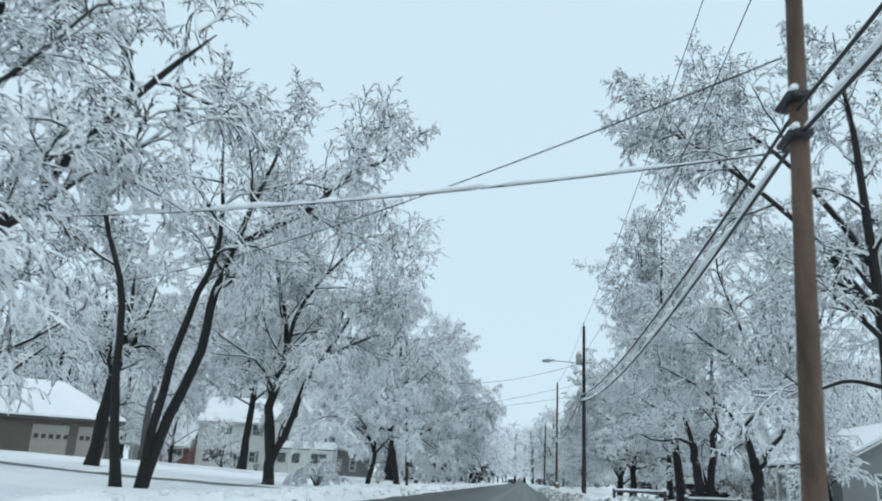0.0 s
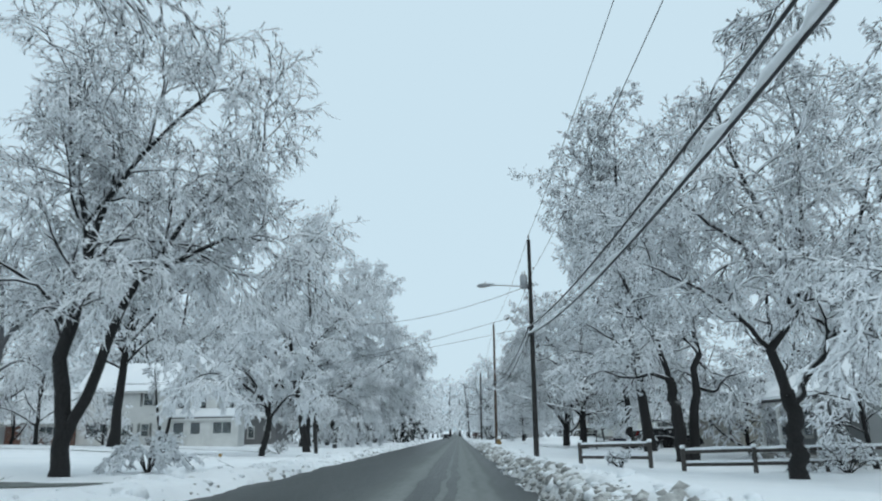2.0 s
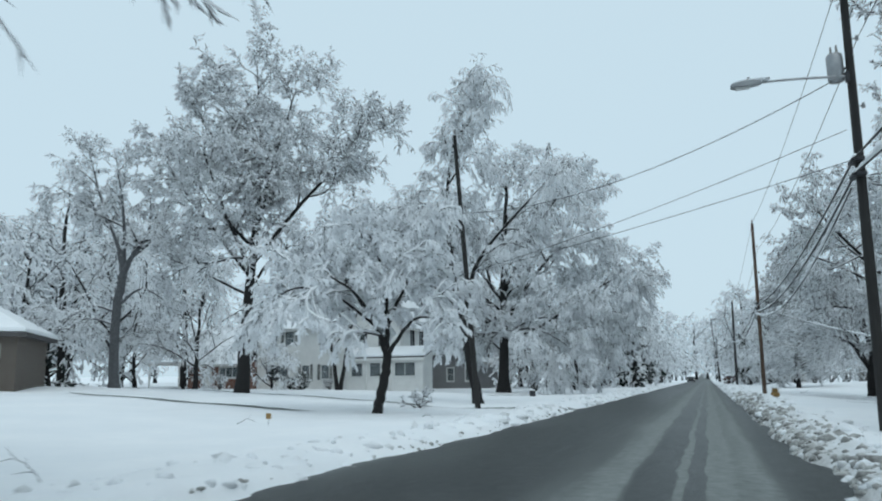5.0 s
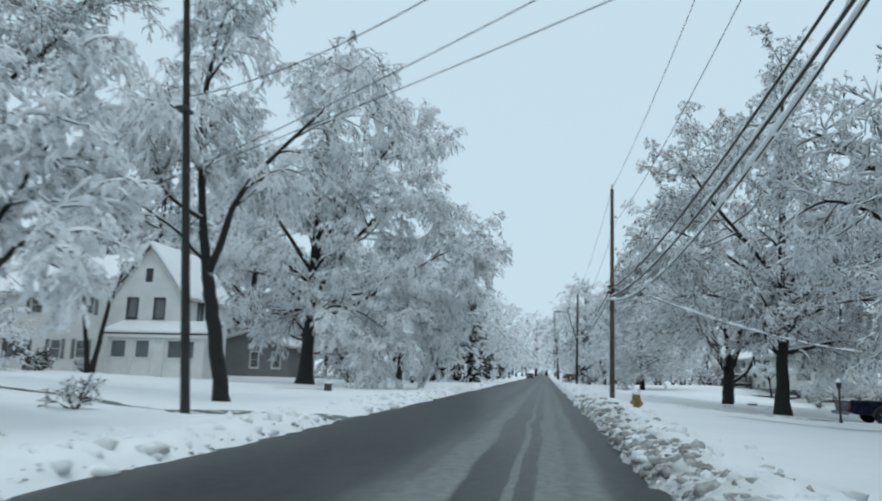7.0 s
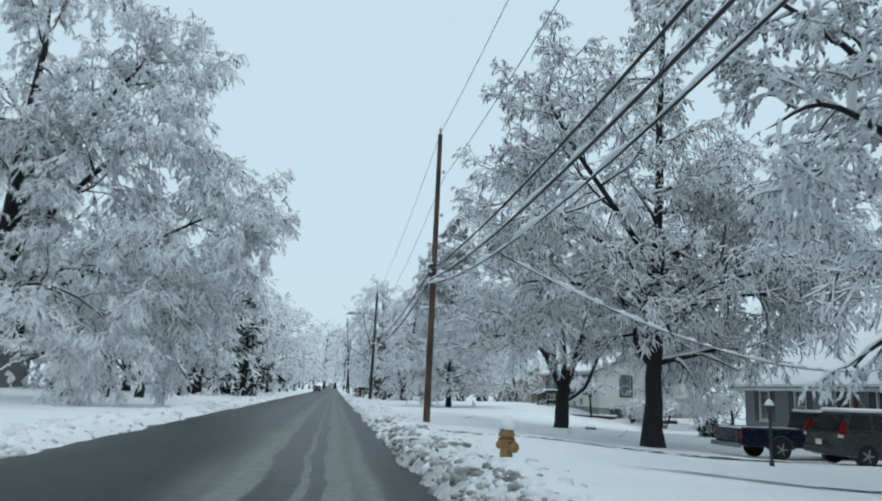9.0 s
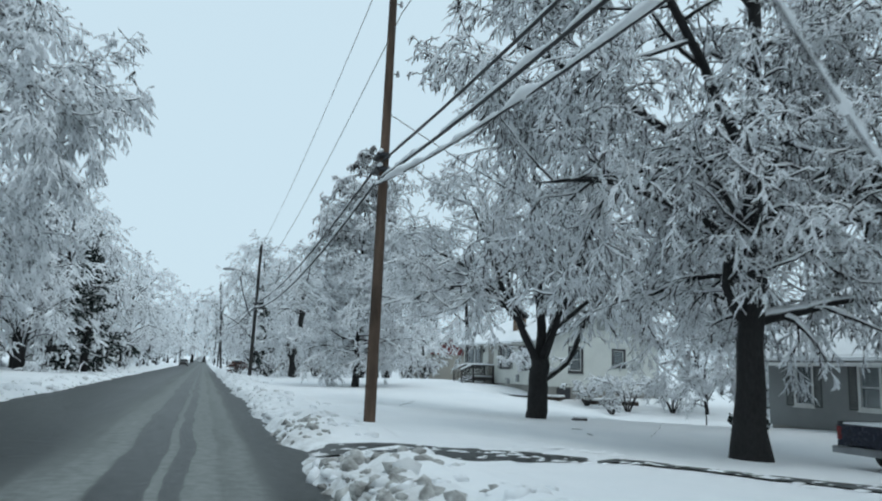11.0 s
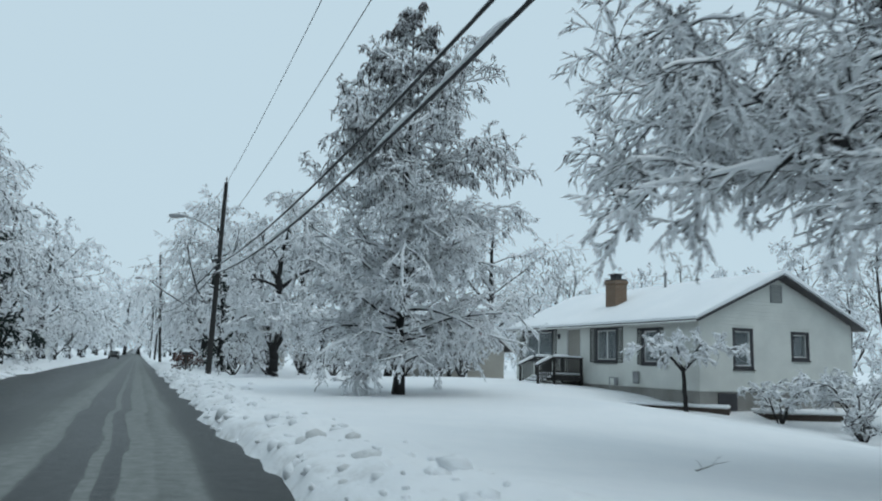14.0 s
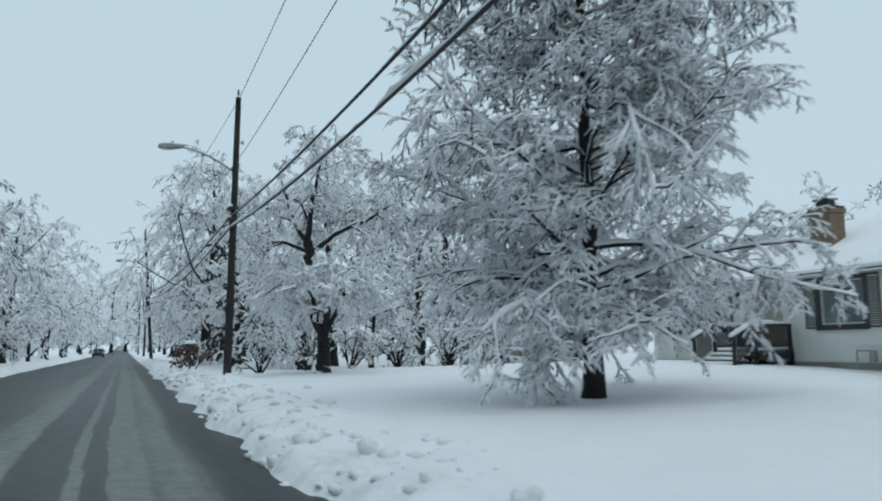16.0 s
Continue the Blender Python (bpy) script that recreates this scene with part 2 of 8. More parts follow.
DARKTRIM = plain("dark_trim", (0.045, 0.045, 0.05), 0.6, 0, 0.2, 4, 0.1)
SHINGLE = plain("roof_shingle", (0.09, 0.085, 0.085), 0.9, 0, 0.3, 5, 0.4)
WOODGREY = plain("weathered_wood", (0.075, 0.068, 0.062), 0.85, 0, 0.35, 4, 0.5, (0.3, 0.3, 1))
SHUTTER = plain("shutter_grey", (0.085, 0.09, 0.085), 0.65, 0, 0.25, 4, 0.15)
DECKWOOD = plain("deck_wood", (0.022, 0.020, 0.019), 0.75, 0, 0.3, 4, 0.3)
GLASS = glass_material("window_glass")
CURTAIN = plain("dim_curtain", (0.10, 0.11, 0.11), 0.9, 0, 0.3, 2, 0.1, (4, 4, 0.2))
YELLOW = plain("hydrant_yellow", (0.36, 0.22, 0.075), 0.55, 0, 0.35, 10, 0.2)
TRUCKBLUE = plain("dark_blue_paint", (0.012, 0.016, 0.035), 0.25, 0.2, 0.2, 2, 0.02)
SUVGREEN = plain("grey_green_paint", (0.075, 0.080, 0.072), 0.3, 0.5, 0.2, 2, 0.02)
CARBLACK = plain("black_paint", (0.02, 0.02, 0.022), 0.25, 0.2, 0.2, 2, 0.02)
CARGREY = plain("silver_paint", (0.35, 0.36, 0.37), 0.3, 0.5, 0.15, 2, 0.02)
RUBBER = plain("tyre_rubber", (0.018, 0.018, 0.018), 0.9, 0, 0.2, 10, 0.2)
REDLENS = glowless_lens("red_lens", (0.20, 0.012, 0.012))
LAMPLENS = glowless_lens("lamp_lens", (0.55, 0.56, 0.55))
TREADWOOD = plain("timber_edging", (0.06, 0.045, 0.035), 0.85, 0, 0.3, 4, 0.4, (0.3, 0.3, 1))
REDLEAF = plain("rust_twigs", (0.11, 0.045, 0.035), 0.85, 0, 0.3, 6, 0.1)
EARTH = plain("stone_grey", (0.13, 0.125, 0.12), 0.9, 0, 0.3, 5, 0.4)

# ---- mesh helpers ----
def mesh_object(name, verts, faces_flat, size, mat, smooth=False):
    """One mesh object out of arrays: faces all with size corners."""
    me = bpy.data.meshes.new(name)
    v, f = np.asarray(verts, np.float32), np.asarray(faces_flat, np.int32)
    count = len(f) // size
    me.vertices.add(len(v))
    me.vertices.foreach_set("co", v.ravel())
    me.loops.add(len(f))
    me.loops.foreach_set("vertex_index", f)
    me.polygons.add(count)
    me.polygons.foreach_set("loop_start", np.arange(count, dtype=np.int32) * size)
    me.polygons.foreach_set("use_smooth", np.full(count, smooth))
    me.update(calc_edges=True)
    me.materials.append(mat)
    return new(name, me)


def part(name, bm, mat, parent=None, label="", smooth=False):
    """Links a bmesh as one mesh object, under its thing where there is one."""
    me = bpy.data.meshes.new(name)
    for f in bm.faces:
        f.smooth = smooth
    bm.to_mesh(me)
    bm.free()
    me.materials.append(mat)
    ob = new(name, me)
    if parent:
        ob.parent = parent
    if label:
        tagged(ob, label)
    return ob


def thing(name, m, label, category, group="", kind=""):
    ob = new(name)
    ob.matrix_world = m
    return tagged(ob, label, category, group, kind)


def box(bm, x0, x1, y0, y1, z0, z1, bevel=0.0, turn=None):
    """Adds a box, its edges rounded a little."""
    made = bmesh.ops.create_cube(bm, size=1)["verts"]
    bmesh.ops.scale(bm, vec=(x1 - x0, y1 - y0, z1 - z0), verts=made)
    if bevel:
        edges = list({e for v in made for e in v.link_edges})
        made = bmesh.ops.bevel(bm, geom=edges, offset=bevel, segments=1, affect="EDGES", profile=0.5)["verts"]
    if turn:
        bmesh.ops.transform(bm, matrix=turn, verts=made)
    bmesh.ops.translate(bm, vec=((x0 + x1) / 2, (y0 + y1) / 2, (z0 + z1) / 2), verts=made)
    return made


def boxes(*specs, bevel=0.0):
    bm = bmesh.new()
    for s in specs:
        box(bm, *s, bevel=bevel)
    return bm


def rod(bm, a, b, r0, r1, sides=10):
    """Adds a tapered round bar from a to b."""
    a, b = Vector(a), Vector(b)
    m = Matrix.Translation((a + b) / 2) @ (b - a).to_track_quat("Z", "Y").to_matrix().to_4x4()
    return bmesh.ops.create_cone(bm, cap_ends=True, segments=sides, radius1=r0, radius2=r1, depth=(b - a).length, matrix=m)["verts"]


def rods(*specs, sides=10):
    bm = bmesh.new()
    for s in specs:
        rod(bm, *s, sides=sides)
    return bm


def lathe(profile, sides=16):
    """A turned body from (radius, height) pairs."""
    bm = bmesh.new()
    rings = [[bm.verts.new((r * math.cos(math.tau * i / sides), r * math.sin(math.tau * i / sides), z)) for i in range(sides)] for r, z in profile]
    for low, high in zip(rings, rings[1:]):
        for i in range(sides):
            bm.faces.new((low[i], low[(i + 1) % sides], high[(i + 1) % sides], high[i]))
    bm.faces.new(rings[-1])
    bm.faces.new(rings[0][::-1])
    return bm


def prism(bm, outline, depth0, depth1, axis="y"):
    """Adds a solid with the outline (pairs) drawn across the axis and pulled along it."""
    def at(a, b, d):
        return {"x": (d, a, b), "y": (a, d, b), "z": (a, b, d)}[axis]
    low, high = [bm.verts.new(at(a, b, depth0)) for a, b in outline], [bm.verts.new(at(a, b, depth1)) for a, b in outline]
    n = len(outline)
    made = [bm.faces.new(low), bm.faces.new(high[::-1])]
    for i in range(n):
        made.append(bm.faces.new((low[i], high[i], high[(i + 1) % n], low[(i + 1) % n])))
    bmesh.ops.recalc_face_normals(bm, faces=made)
    return low + high


def lattice(x, y, seed=0):
    """Smooth value noise between -1 and 1 over arrays of places."""
    xi, yi = np.floor(x), np.floor(y)
    u, v = x - xi, y - yi
    u, v = u * u * (3 - 2 * u), v * v * (3 - 2 * v)

    def corner(i, j):
        h = np.sin((xi + i) * 127.1 + (yi + j) * 311.7 + seed * 74.7) * 43758.5453
        return 2 * (h - np.floor(h)) - 1
    return (corner(0, 0) * (1 - u) + corner(1, 0) * u) * (1 - v) + (corner(0, 1) * (1 - u) + corner(1, 1) * u) * v


# ---- the ground: one sheet of snow, the road let into it ----
ROAD_L, ROAD_R = -5.55, 1.42


def step(a, b, v):
    t = np.clip((v - a) / (b - a), 0, 1)
    return t * t * (3 - 2 * t)


def hump(x, y, cx, cy, rx, ry):
    return np.exp(-(((x - cx) / rx) ** 2 + ((y - cy) / ry) ** 2))


DRIVES = [(86.4, 89.6, 1.0, 6.0), (69.8, 72.6, -22.0, -5.0), (34.2, 36.8, -30.0, -5.0), (94.0, 98.0, -30.0, -5.0), (139.0, 143.0, -14.0, -5.0)]


def lie(x, y):
    """Height of the snow over a place, without the fine lumps."""
    x, y = np.asarray(x, float), np.asarray(y, float)
    left = 0.10 + (0.020 + 0.025 * (1 - step(72, 98, y))) * np.maximum(0, -x - 12) * (1 - 0.6 * step(60, 200, -x))
    right = 0.16 - 0.42 * step(4.0, 12.0, x) * (1 - step(104, 118, y))
    right = right - 0.25 * step(25, 45, y) * (1 - step(54, 64, y)) * step(2.5, 5, x)
    right = right + 0.42 * hump(x, y, 16.5, 129.5, 7.0, 7.5) - 0.38 * hump(x, y, 20.8, 115.6, 3.8, 3.6) - 0.95 * hump(x, y, 25.0, 109.0, 8.0, 6.5) - 0.42 * hump(x, y, 17.0, 90.5, 4.5, 4.5) + 0.20 * hump(x, y, 7, 134, 6, 8) - 0.24 * hump(x, y, 18.0, 118.4, 1.7, 1.7)
    z = np.where(x < -2, left, right)
    z = z + 0.06 * lattice(x / 4.5, y / 4.5, 3) + 0.10 * lattice(x / 17, y / 17, 5)
    z = z + 6.0 * step(330, 1200, y) + 2.0 * step(60, 400, np.abs(x))
    for y0, y1, x0, x1 in DRIVES:
        inside = step(y0 - 0.5, y0 + 0.2, y) * (1 - step(y1 - 0.2, y1 + 0.5, y)) * step(x0 - 0.5, x0 + 0.3, x) * (1 - step(x1 - 0.3, x1 + 0.5, x))
        z = z - 0.10 * inside
    return z


def sheet_height(x, y):
    z = lie(x, y)
    off = np.where(x > -2, x - ROAD_R, ROAD_L - x) + 0.22 * lattice(y / 1.7, x * 0, 11) + 0.10 * lattice(y / 0.5, x * 0, 12)
    gate = np.zeros_like(z)
    for y0, y1, x0, x1 in DRIVES:
        near = step(y0 - 0.6, y0 + 0.3, y) * (1 - step(y1 - 0.3, y1 + 0.6, y))
        gate = np.maximum(gate, near * ((x > -2) == (x1 > 0)))
    berm = step(-0.05, 0.9, off) * (1 - step(1.1, 2.6, off)) * (1 - 0.8 * gate)
    lumps = 0.5 + 0.5 * lattice(x / 0.55, y / 0.75, 21) + 0.45 * lattice(x / 0.24, y / 0.3, 22)
    z = z + berm * (0.05 + 0.19 * np.maximum(0, lumps)) + 0.012 * lattice(x / 0.6, y / 0.6, 30)
    # footprints and clods just behind the berm
    pits = step(0.62, 0.9, lattice(x / 0.45, y / 0.6, 41)) * step(1.2, 2.0, off) * (1 - step(2.6, 4.2, off))
    z = z - 0.10 * pits
    return np.where(off < 0, -0.12, -0.12 + (z + 0.12) * step(-0.02, 0.30, off))


def axis_steps(*runs):
    out = []
    for a, b, d in runs:
        out.extend(np.arange(a, b - d * 0.01, d))
    return np.array(out + [runs[-1][1]])


gx = np.concatenate([-np.geomspace(1500, 62, 14), axis_steps((-60, -20, 1.6), (-20, -9, 0.6), (-9, -5.2, 0.18), (-5.2, 1.0, 0.9), (1.0, 4.2, 0.11), (4.2, 4.6, 0.2),
                     (4.6, 20, 0.6), (20, 60, 1.6)), np.geomspace(62, 1500, 14)])
gy = np.concatenate([axis_steps((-120, -10, 10), (-10, 14, 0.8), (14, 125, 0.28), (125, 160, 0.6), (160, 240, 2.0)), np.geomspace(244, 2500, 18)])
GX, GY = np.meshgrid(gx, gy, indexing="ij")
GZ = sheet_height(GX, GY)
nx, ny = GX.shape
idx = np.arange(nx * ny).reshape(nx, ny)
quads = np.stack([idx[:-1, :-1], idx[1:, :-1], idx[1:, 1:], idx[:-1, 1:]], -1).reshape(-1, 4)
ground = mesh_object("ground", np.stack([GX, GY, GZ], -1).reshape(-1, 3), quads.ravel(), 4, SNOW, True)
tagged(ground, "snow-covered lawns and verges along the street", "ground", kind="structure")

ry = np.concatenate([np.arange(-120, 400, 4.0), np.geomspace(400, 2500, 20)])
rx = np.linspace(ROAD_L - 0.55, ROAD_R + 0.55, 15)
RX, RY = np.meshgrid(rx, ry, indexing="ij")
RZ = -0.02 - 0.06 * ((RX - (ROAD_L + ROAD_R) / 2) / 3.5) ** 2 + 6.0 * step(330, 1200, RY) + 0.05
idx = np.arange(RX.size).reshape(RX.shape)
quads = np.stack([idx[:-1, :-1], idx[1:, :-1], idx[1:, 1:], idx[:-1, 1:]], -1).reshape(-1, 4)
road = mesh_object("road", np.stack([RX, RY, RZ], -1).reshape(-1, 3), quads.ravel(), 4, ASPHALT, True)
tagged(road, "wet grey asphalt street streaked with slush and tyre tracks", "road", kind="structure")


def melted_strip(x0, y0, x1, y1, width, seed):
    """A ragged wet strip of drive showing through the snow."""
    rng = np.random.default_rng(seed)
    n = max(6, int(math.hypot(x1 - x0, y1 - y0) / 0.35))
    across_x, across_y = -(y1 - y0) / math.hypot(x1 - x0, y1 - y0), (x1 - x0) / math.hypot(x1 - x0, y1 - y0)
    bm = bmesh.new()
    rows = []
    for i in range(n + 1):
        s = i / n
        ends = min(1.0, 8 * s, 8 * (1 - s)) * 0.9 + 0.1
        lo, hi = (width * ends * (1 + 0.28 * float(lattice(np.array(i / 3.0), np.array(seed + 7.0 * k), 5)) + rng.uniform(-0.1, 0.1)) for k in range(2))
        wob = 0.25 * width * lattice(np.array(s * n / 4), np.array(seed * 1.0), 3)
        row = []
        for u in (-lo, -lo * 0.3, hi * 0.3, hi):
            x, y = x0 + (x1 - x0) * s + across_x * (u + wob), y0 + (y1 - y0) * s + across_y * (u + wob)
            row.append(bm.verts.new((x, y, float(sheet_height(np.array([x]), np.array([y]))[0]) + 0.025)))
        rows.append(row)
    for p, q in zip(rows, rows[1:]):
        for i in range(3):
            bm.faces.new((p[i], q[i], q[i + 1], p[i + 1]))
    bmesh.ops.recalc_face_normals(bm, faces=bm.faces)
    ob = part("driveway", bm, ASPHALT, smooth=True)
    return tagged(ob, "wet strip of driveway melted through the snow", "driveway", kind="structure")


melted_strip(14.8, 84.5, 21.0, 82.6, 0.16, 1)
melted_strip(5.2, 76.6, 20.0, 75.8, 0.13, 2)
melted_strip(0.9, 88.3, 6.0, 86.95, 0.9, 3)
melted_strip(6.05, 86.85, 14.6, 84.5, 0.55, 9)
melted_strip(-5.0, 71.3, -11.5, 71.6, 0.8, 4)
melted_strip(-11.5, 71.8, -46.0, 84.0, 0.25, 5)
melted_strip(-14.4, 62.5, -34.0, 69.4, 0.3, 10)
melted_strip(-9.4, 36.9, -30.0, 36.4, 0.35, 6)
melted_strip(-12.4, 93.0, -21.0, 95.0, 0.2, 7)
melted_strip(-6.0, 141.0, -14.0, 141.6, 1.2, 8)


def chunk_heap(name, side, count, y0, y1, seed, mat=CHUNK, mid=0.45, wide=0.55, scale=1.0, label="clods of ploughed snow heaped along the road edge"):
    """Clods of ploughed snow along one edge of the road."""
    rng = np.random.default_rng(seed)
    bm = bmesh.new()
    bmesh.ops.create_icosphere(bm, subdivisions=1, radius=1)
    bv = np.array([v.co for v in bm.verts])
    bf = np.array([[v.index for v in f.verts] for f in bm.faces])
    bm.free()
    y = rng.uniform(y0, y1, count)
    off = np.abs(rng.normal(mid, wide, count)) - 0.02
    x = ROAD_R + off if side > 0 else ROAD_L - off
    size = (rng.gamma(1.8, 0.030, count) + 0.02) * scale
    ok = np.ones(count, bool)
    for a, b, c, d in DRIVES:
        ok &= ~((y > a) & (y < b) & ((d > 0) == (side > 0)))
    x, y, size = x[ok], y[ok], np.minimum(size[ok] * 0.85, 0.15 if side > 0 else 0.21)
    n = len(x)
    z = sheet_height(x, y)
    v = bv[None] * (1 + 0.20 * rng.standard_normal((n, len(bv), 1)))
    v = v * (size[:, None, None] * rng.uniform(0.7, 1.4, (n, 1, 3))) * np.array([1, 1, 0.72])
    v += np.stack([x, y, z - size * 0.12], -1)[:, None]
    f = bf[None] + (np.arange(n) * len(bv))[:, None, None]
    ob = mesh_object(name, v.reshape(-1, 3), f.ravel(), 3, mat, True)
    return tagged(ob, label, "snow", kind="stuff")


chunk_heap("snow_clods", 1, 1700, 12, 150, 4, mid=0.8, wide=0.7, scale=1.2)
chunk_heap("gritty_slush", 1, 3600, 12, 92, 6, GRIT, 0.30, 0.40, 0.8, "brownish gritty slush crumbs along the road edge")
chunk_heap("gritty_slush", -1, 700, 14, 130, 7, GRIT, 0.03, 0.12, 0.45, "brownish gritty slush crumbs along the road edge")
chunk_heap("snow_clods", -1, 1300, 14, 150, 5, mid=0.8, wide=0.9, scale=1.35)


def drive_crumbs(count, x0, x1, y0, y1, seed):
    """Flat scraps of snow left on the cleared drive."""
    rng = np.random.default_rng(seed)
    a = np.linspace(0, math.tau, 9)[:-1]
    vs, fs = [], []
    for i in range(count):
        x, y = rng.uniform(x0, x1), rng.uniform(y0, y1)
        r = rng.gamma(1.5, 0.016) + 0.012
        z = float(sheet_height(np.array([x]), np.array([y]))[0]) + 0.02
        rim = [(x + 3.6 * r * math.cos(b) * k, y + r * math.sin(b) * k, z) for b, k in zip(a, rng.uniform(0.6, 1.3, 8))]
        base = len(vs)
        vs.extend(rim + [(x, y, z + 0.25 * r + 0.015)])
        fs.extend([(base + j, base + (j + 1) % 8, base + 8) for j in range(8)])
    ob = mesh_object("snow_scraps", np.array(vs), np.array(fs).ravel(), 3, SNOW, True)
    return tagged(ob, "thin scraps of snow left lying on the wet drive", "snow", kind="stuff")


drive_crumbs(110, 1.6, 7.5, 86.2, 88.8, 21)
drive_crumbs(50, 7.5, 13.5, 85.0, 86.8, 23)
drive_crumbs(40, -11.0, -5.6, 70.6, 72.0, 22)

# ---- trees: tapered stems, limbs, branches and snow-laden twigs, grown level by level ----
def unit(v):
    return v / np.maximum(np.linalg.norm(v, axis=-1, keepdims=True), 1e-9)


def tubes(paths, radii, sides, tall=1.0, upright=False):
    """Vertices and quads of round bars along many paths at once."""
    n, k, _ = paths.shape
    t = np.empty_like(paths)
    t[:, 1:-1], t[:, 0], t[:, -1] = paths[:, 2:] - paths[:, :-2], paths[:, 1] - paths[:, 0], paths[:, -1] - paths[:, -2]
    t = unit(t)
    flat = np.abs(t[..., 2:3]) > 0.97
    side = unit(np.cross(t, [0.02, 1.0, 0]) if upright else np.where(flat, np.cross(t, [1.0, 0, 0]), np.cross(t, [0, 0, 1.0])))
    up = np.cross(side, t) * tall
    a = math.pi / 2 + np.arange(sides) * math.tau / sides
    ring = side[:, :, None] * np.cos(a)[:, None] + up[:, :, None] * np.sin(a)[:, None]
    v = paths[:, :, None] + ring * radii[:, :, None, None]
    i = np.arange(n * k * sides).reshape(n, k, sides)
    j = np.roll(i, -1, 2)
    q = np.stack([i[:, :-1], i[:, 1:], j[:, 1:], j[:, :-1]], -1)
    return v.reshape(-1, 3), q.reshape(-1, 4)


def grow(rng, start, heading, length, radius, k, up=0.0, jitter=0.15, tip=0.25):
    """Paths of k points from their starts; up bends them to the sky, or to the ground where it is negative: one bend, or one at the start and one at the end."""
    n = len(start)
    p, d = np.empty((n, k, 3)), unit(heading)
    p[:, 0] = start
    first, last = up if isinstance(up, tuple) else (up, up)
    wander = np.zeros((n, 3))
    for i in range(1, k):
        s = (i - 1) / max(1, k - 2)
        wander = 0.55 * wander + rng.standard_normal((n, 3)) * jitter / math.sqrt(k)
        d = unit(d + np.array([0, 0, 1.0]) * ((first * (1 - s) + last * s) / (k - 1)) + wander)
        p[:, i] = p[:, i - 1] + d * (length / (k - 1))[:, None]
    r = radius[:, None] * np.linspace(1, tip, k)[None]
    return p, r


def shoots(rng, p, r, length, count, s0, s1, spread, ratio, k, up, jitter, thick=0.6, fade=0.5, floor=0.0, flat=0.0, tip=0.25, shape=None, toward=None):
    """Side shoots of every path, count to each, spread degrees off it; shape gives their length along the path, toward pulls them to one side."""
    n, kp, _ = p.shape
    s = s0 + (s1 - s0) * (np.arange(count)[None] + rng.random((n, count))) / count
    f = s * (kp - 1)
    i = np.minimum(f.astype(int), kp - 2)
    w = (f - i)[..., None]
    rows = np.arange(n)[:, None]
    at = p[rows, i] * (1 - w) + p[rows, i + 1] * w
    rad = r[rows, i] * (1 - w[..., 0]) + r[rows, i + 1] * w[..., 0]
    t = unit(p[rows, i + 1] - p[rows, i])
    ref = np.where(np.abs(t[..., 2:3]) > 0.9, np.array([1.0, 0, 0]), np.array([0, 0, 1.0]))
    e1 = unit(np.cross(t, ref))
    e2 = np.cross(t, e1)
    az = np.arange(count)[None] * 2.4 + rng.random((n, 1)) * math.tau + rng.normal(0, 0.4, (n, count))
    out = e1 * np.cos(az)[..., None] + e2 * np.sin(az)[..., None] * (1 - flat)
    a = np.radians(spread + rng.normal(0, 9, (n, count)))[..., None]
    d = t * np.cos(a) + unit(out) * np.sin(a)
    if toward is not None:
        d = unit(d + np.array(toward))
    ln = length[:, None] * ratio * (shape(s) if shape else 1 - fade * s) * rng.uniform(0.7, 1.25, (n, count))
    rr = np.maximum(rad * thick * rng.uniform(0.75, 1.1, (n, count)), floor)
    pp, rr2 = grow(rng, at.reshape(-1, 3), d.reshape(-1, 3), ln.ravel(), rr.ravel(), k, up, jitter, tip)
    return pp, rr2, ln.ravel()


def cones(paths, radii, tall=1.0):
    """Short pointed shoots of three sides, each from the first point of its path to the last."""
    v, _ = tubes(paths, radii, 3, tall)
    v = v.reshape(len(paths), -1, 3)
    v = np.concatenate([v[:, :3], paths[:, -1:]], 1)
    i = np.arange(len(paths))[:, None, None] * 4
    return v.reshape(-1, 3), (i + np.array([[0, 3, 1], [1, 3, 2], [2, 3, 0]])).reshape(-1, 3)


def joined(name, sets, mat, parent, smooth=False, label=""):
    vs, fs, base = [], [], 0
    size = min(q.shape[1] for _, q in sets)
    for v, q in sets:
        vs.append(v)
        fs.append((q if q.shape[1] == size else q[:, [0, 1, 2, 0, 2, 3]].reshape(-1, 3)) + base)
        base += len(v)
    ob = mesh_object(name, np.concatenate(vs), np.concatenate(fs).ravel(), size, mat, smooth)
    ob.parent = parent
    if label:
        tagged(ob, label)
    return ob


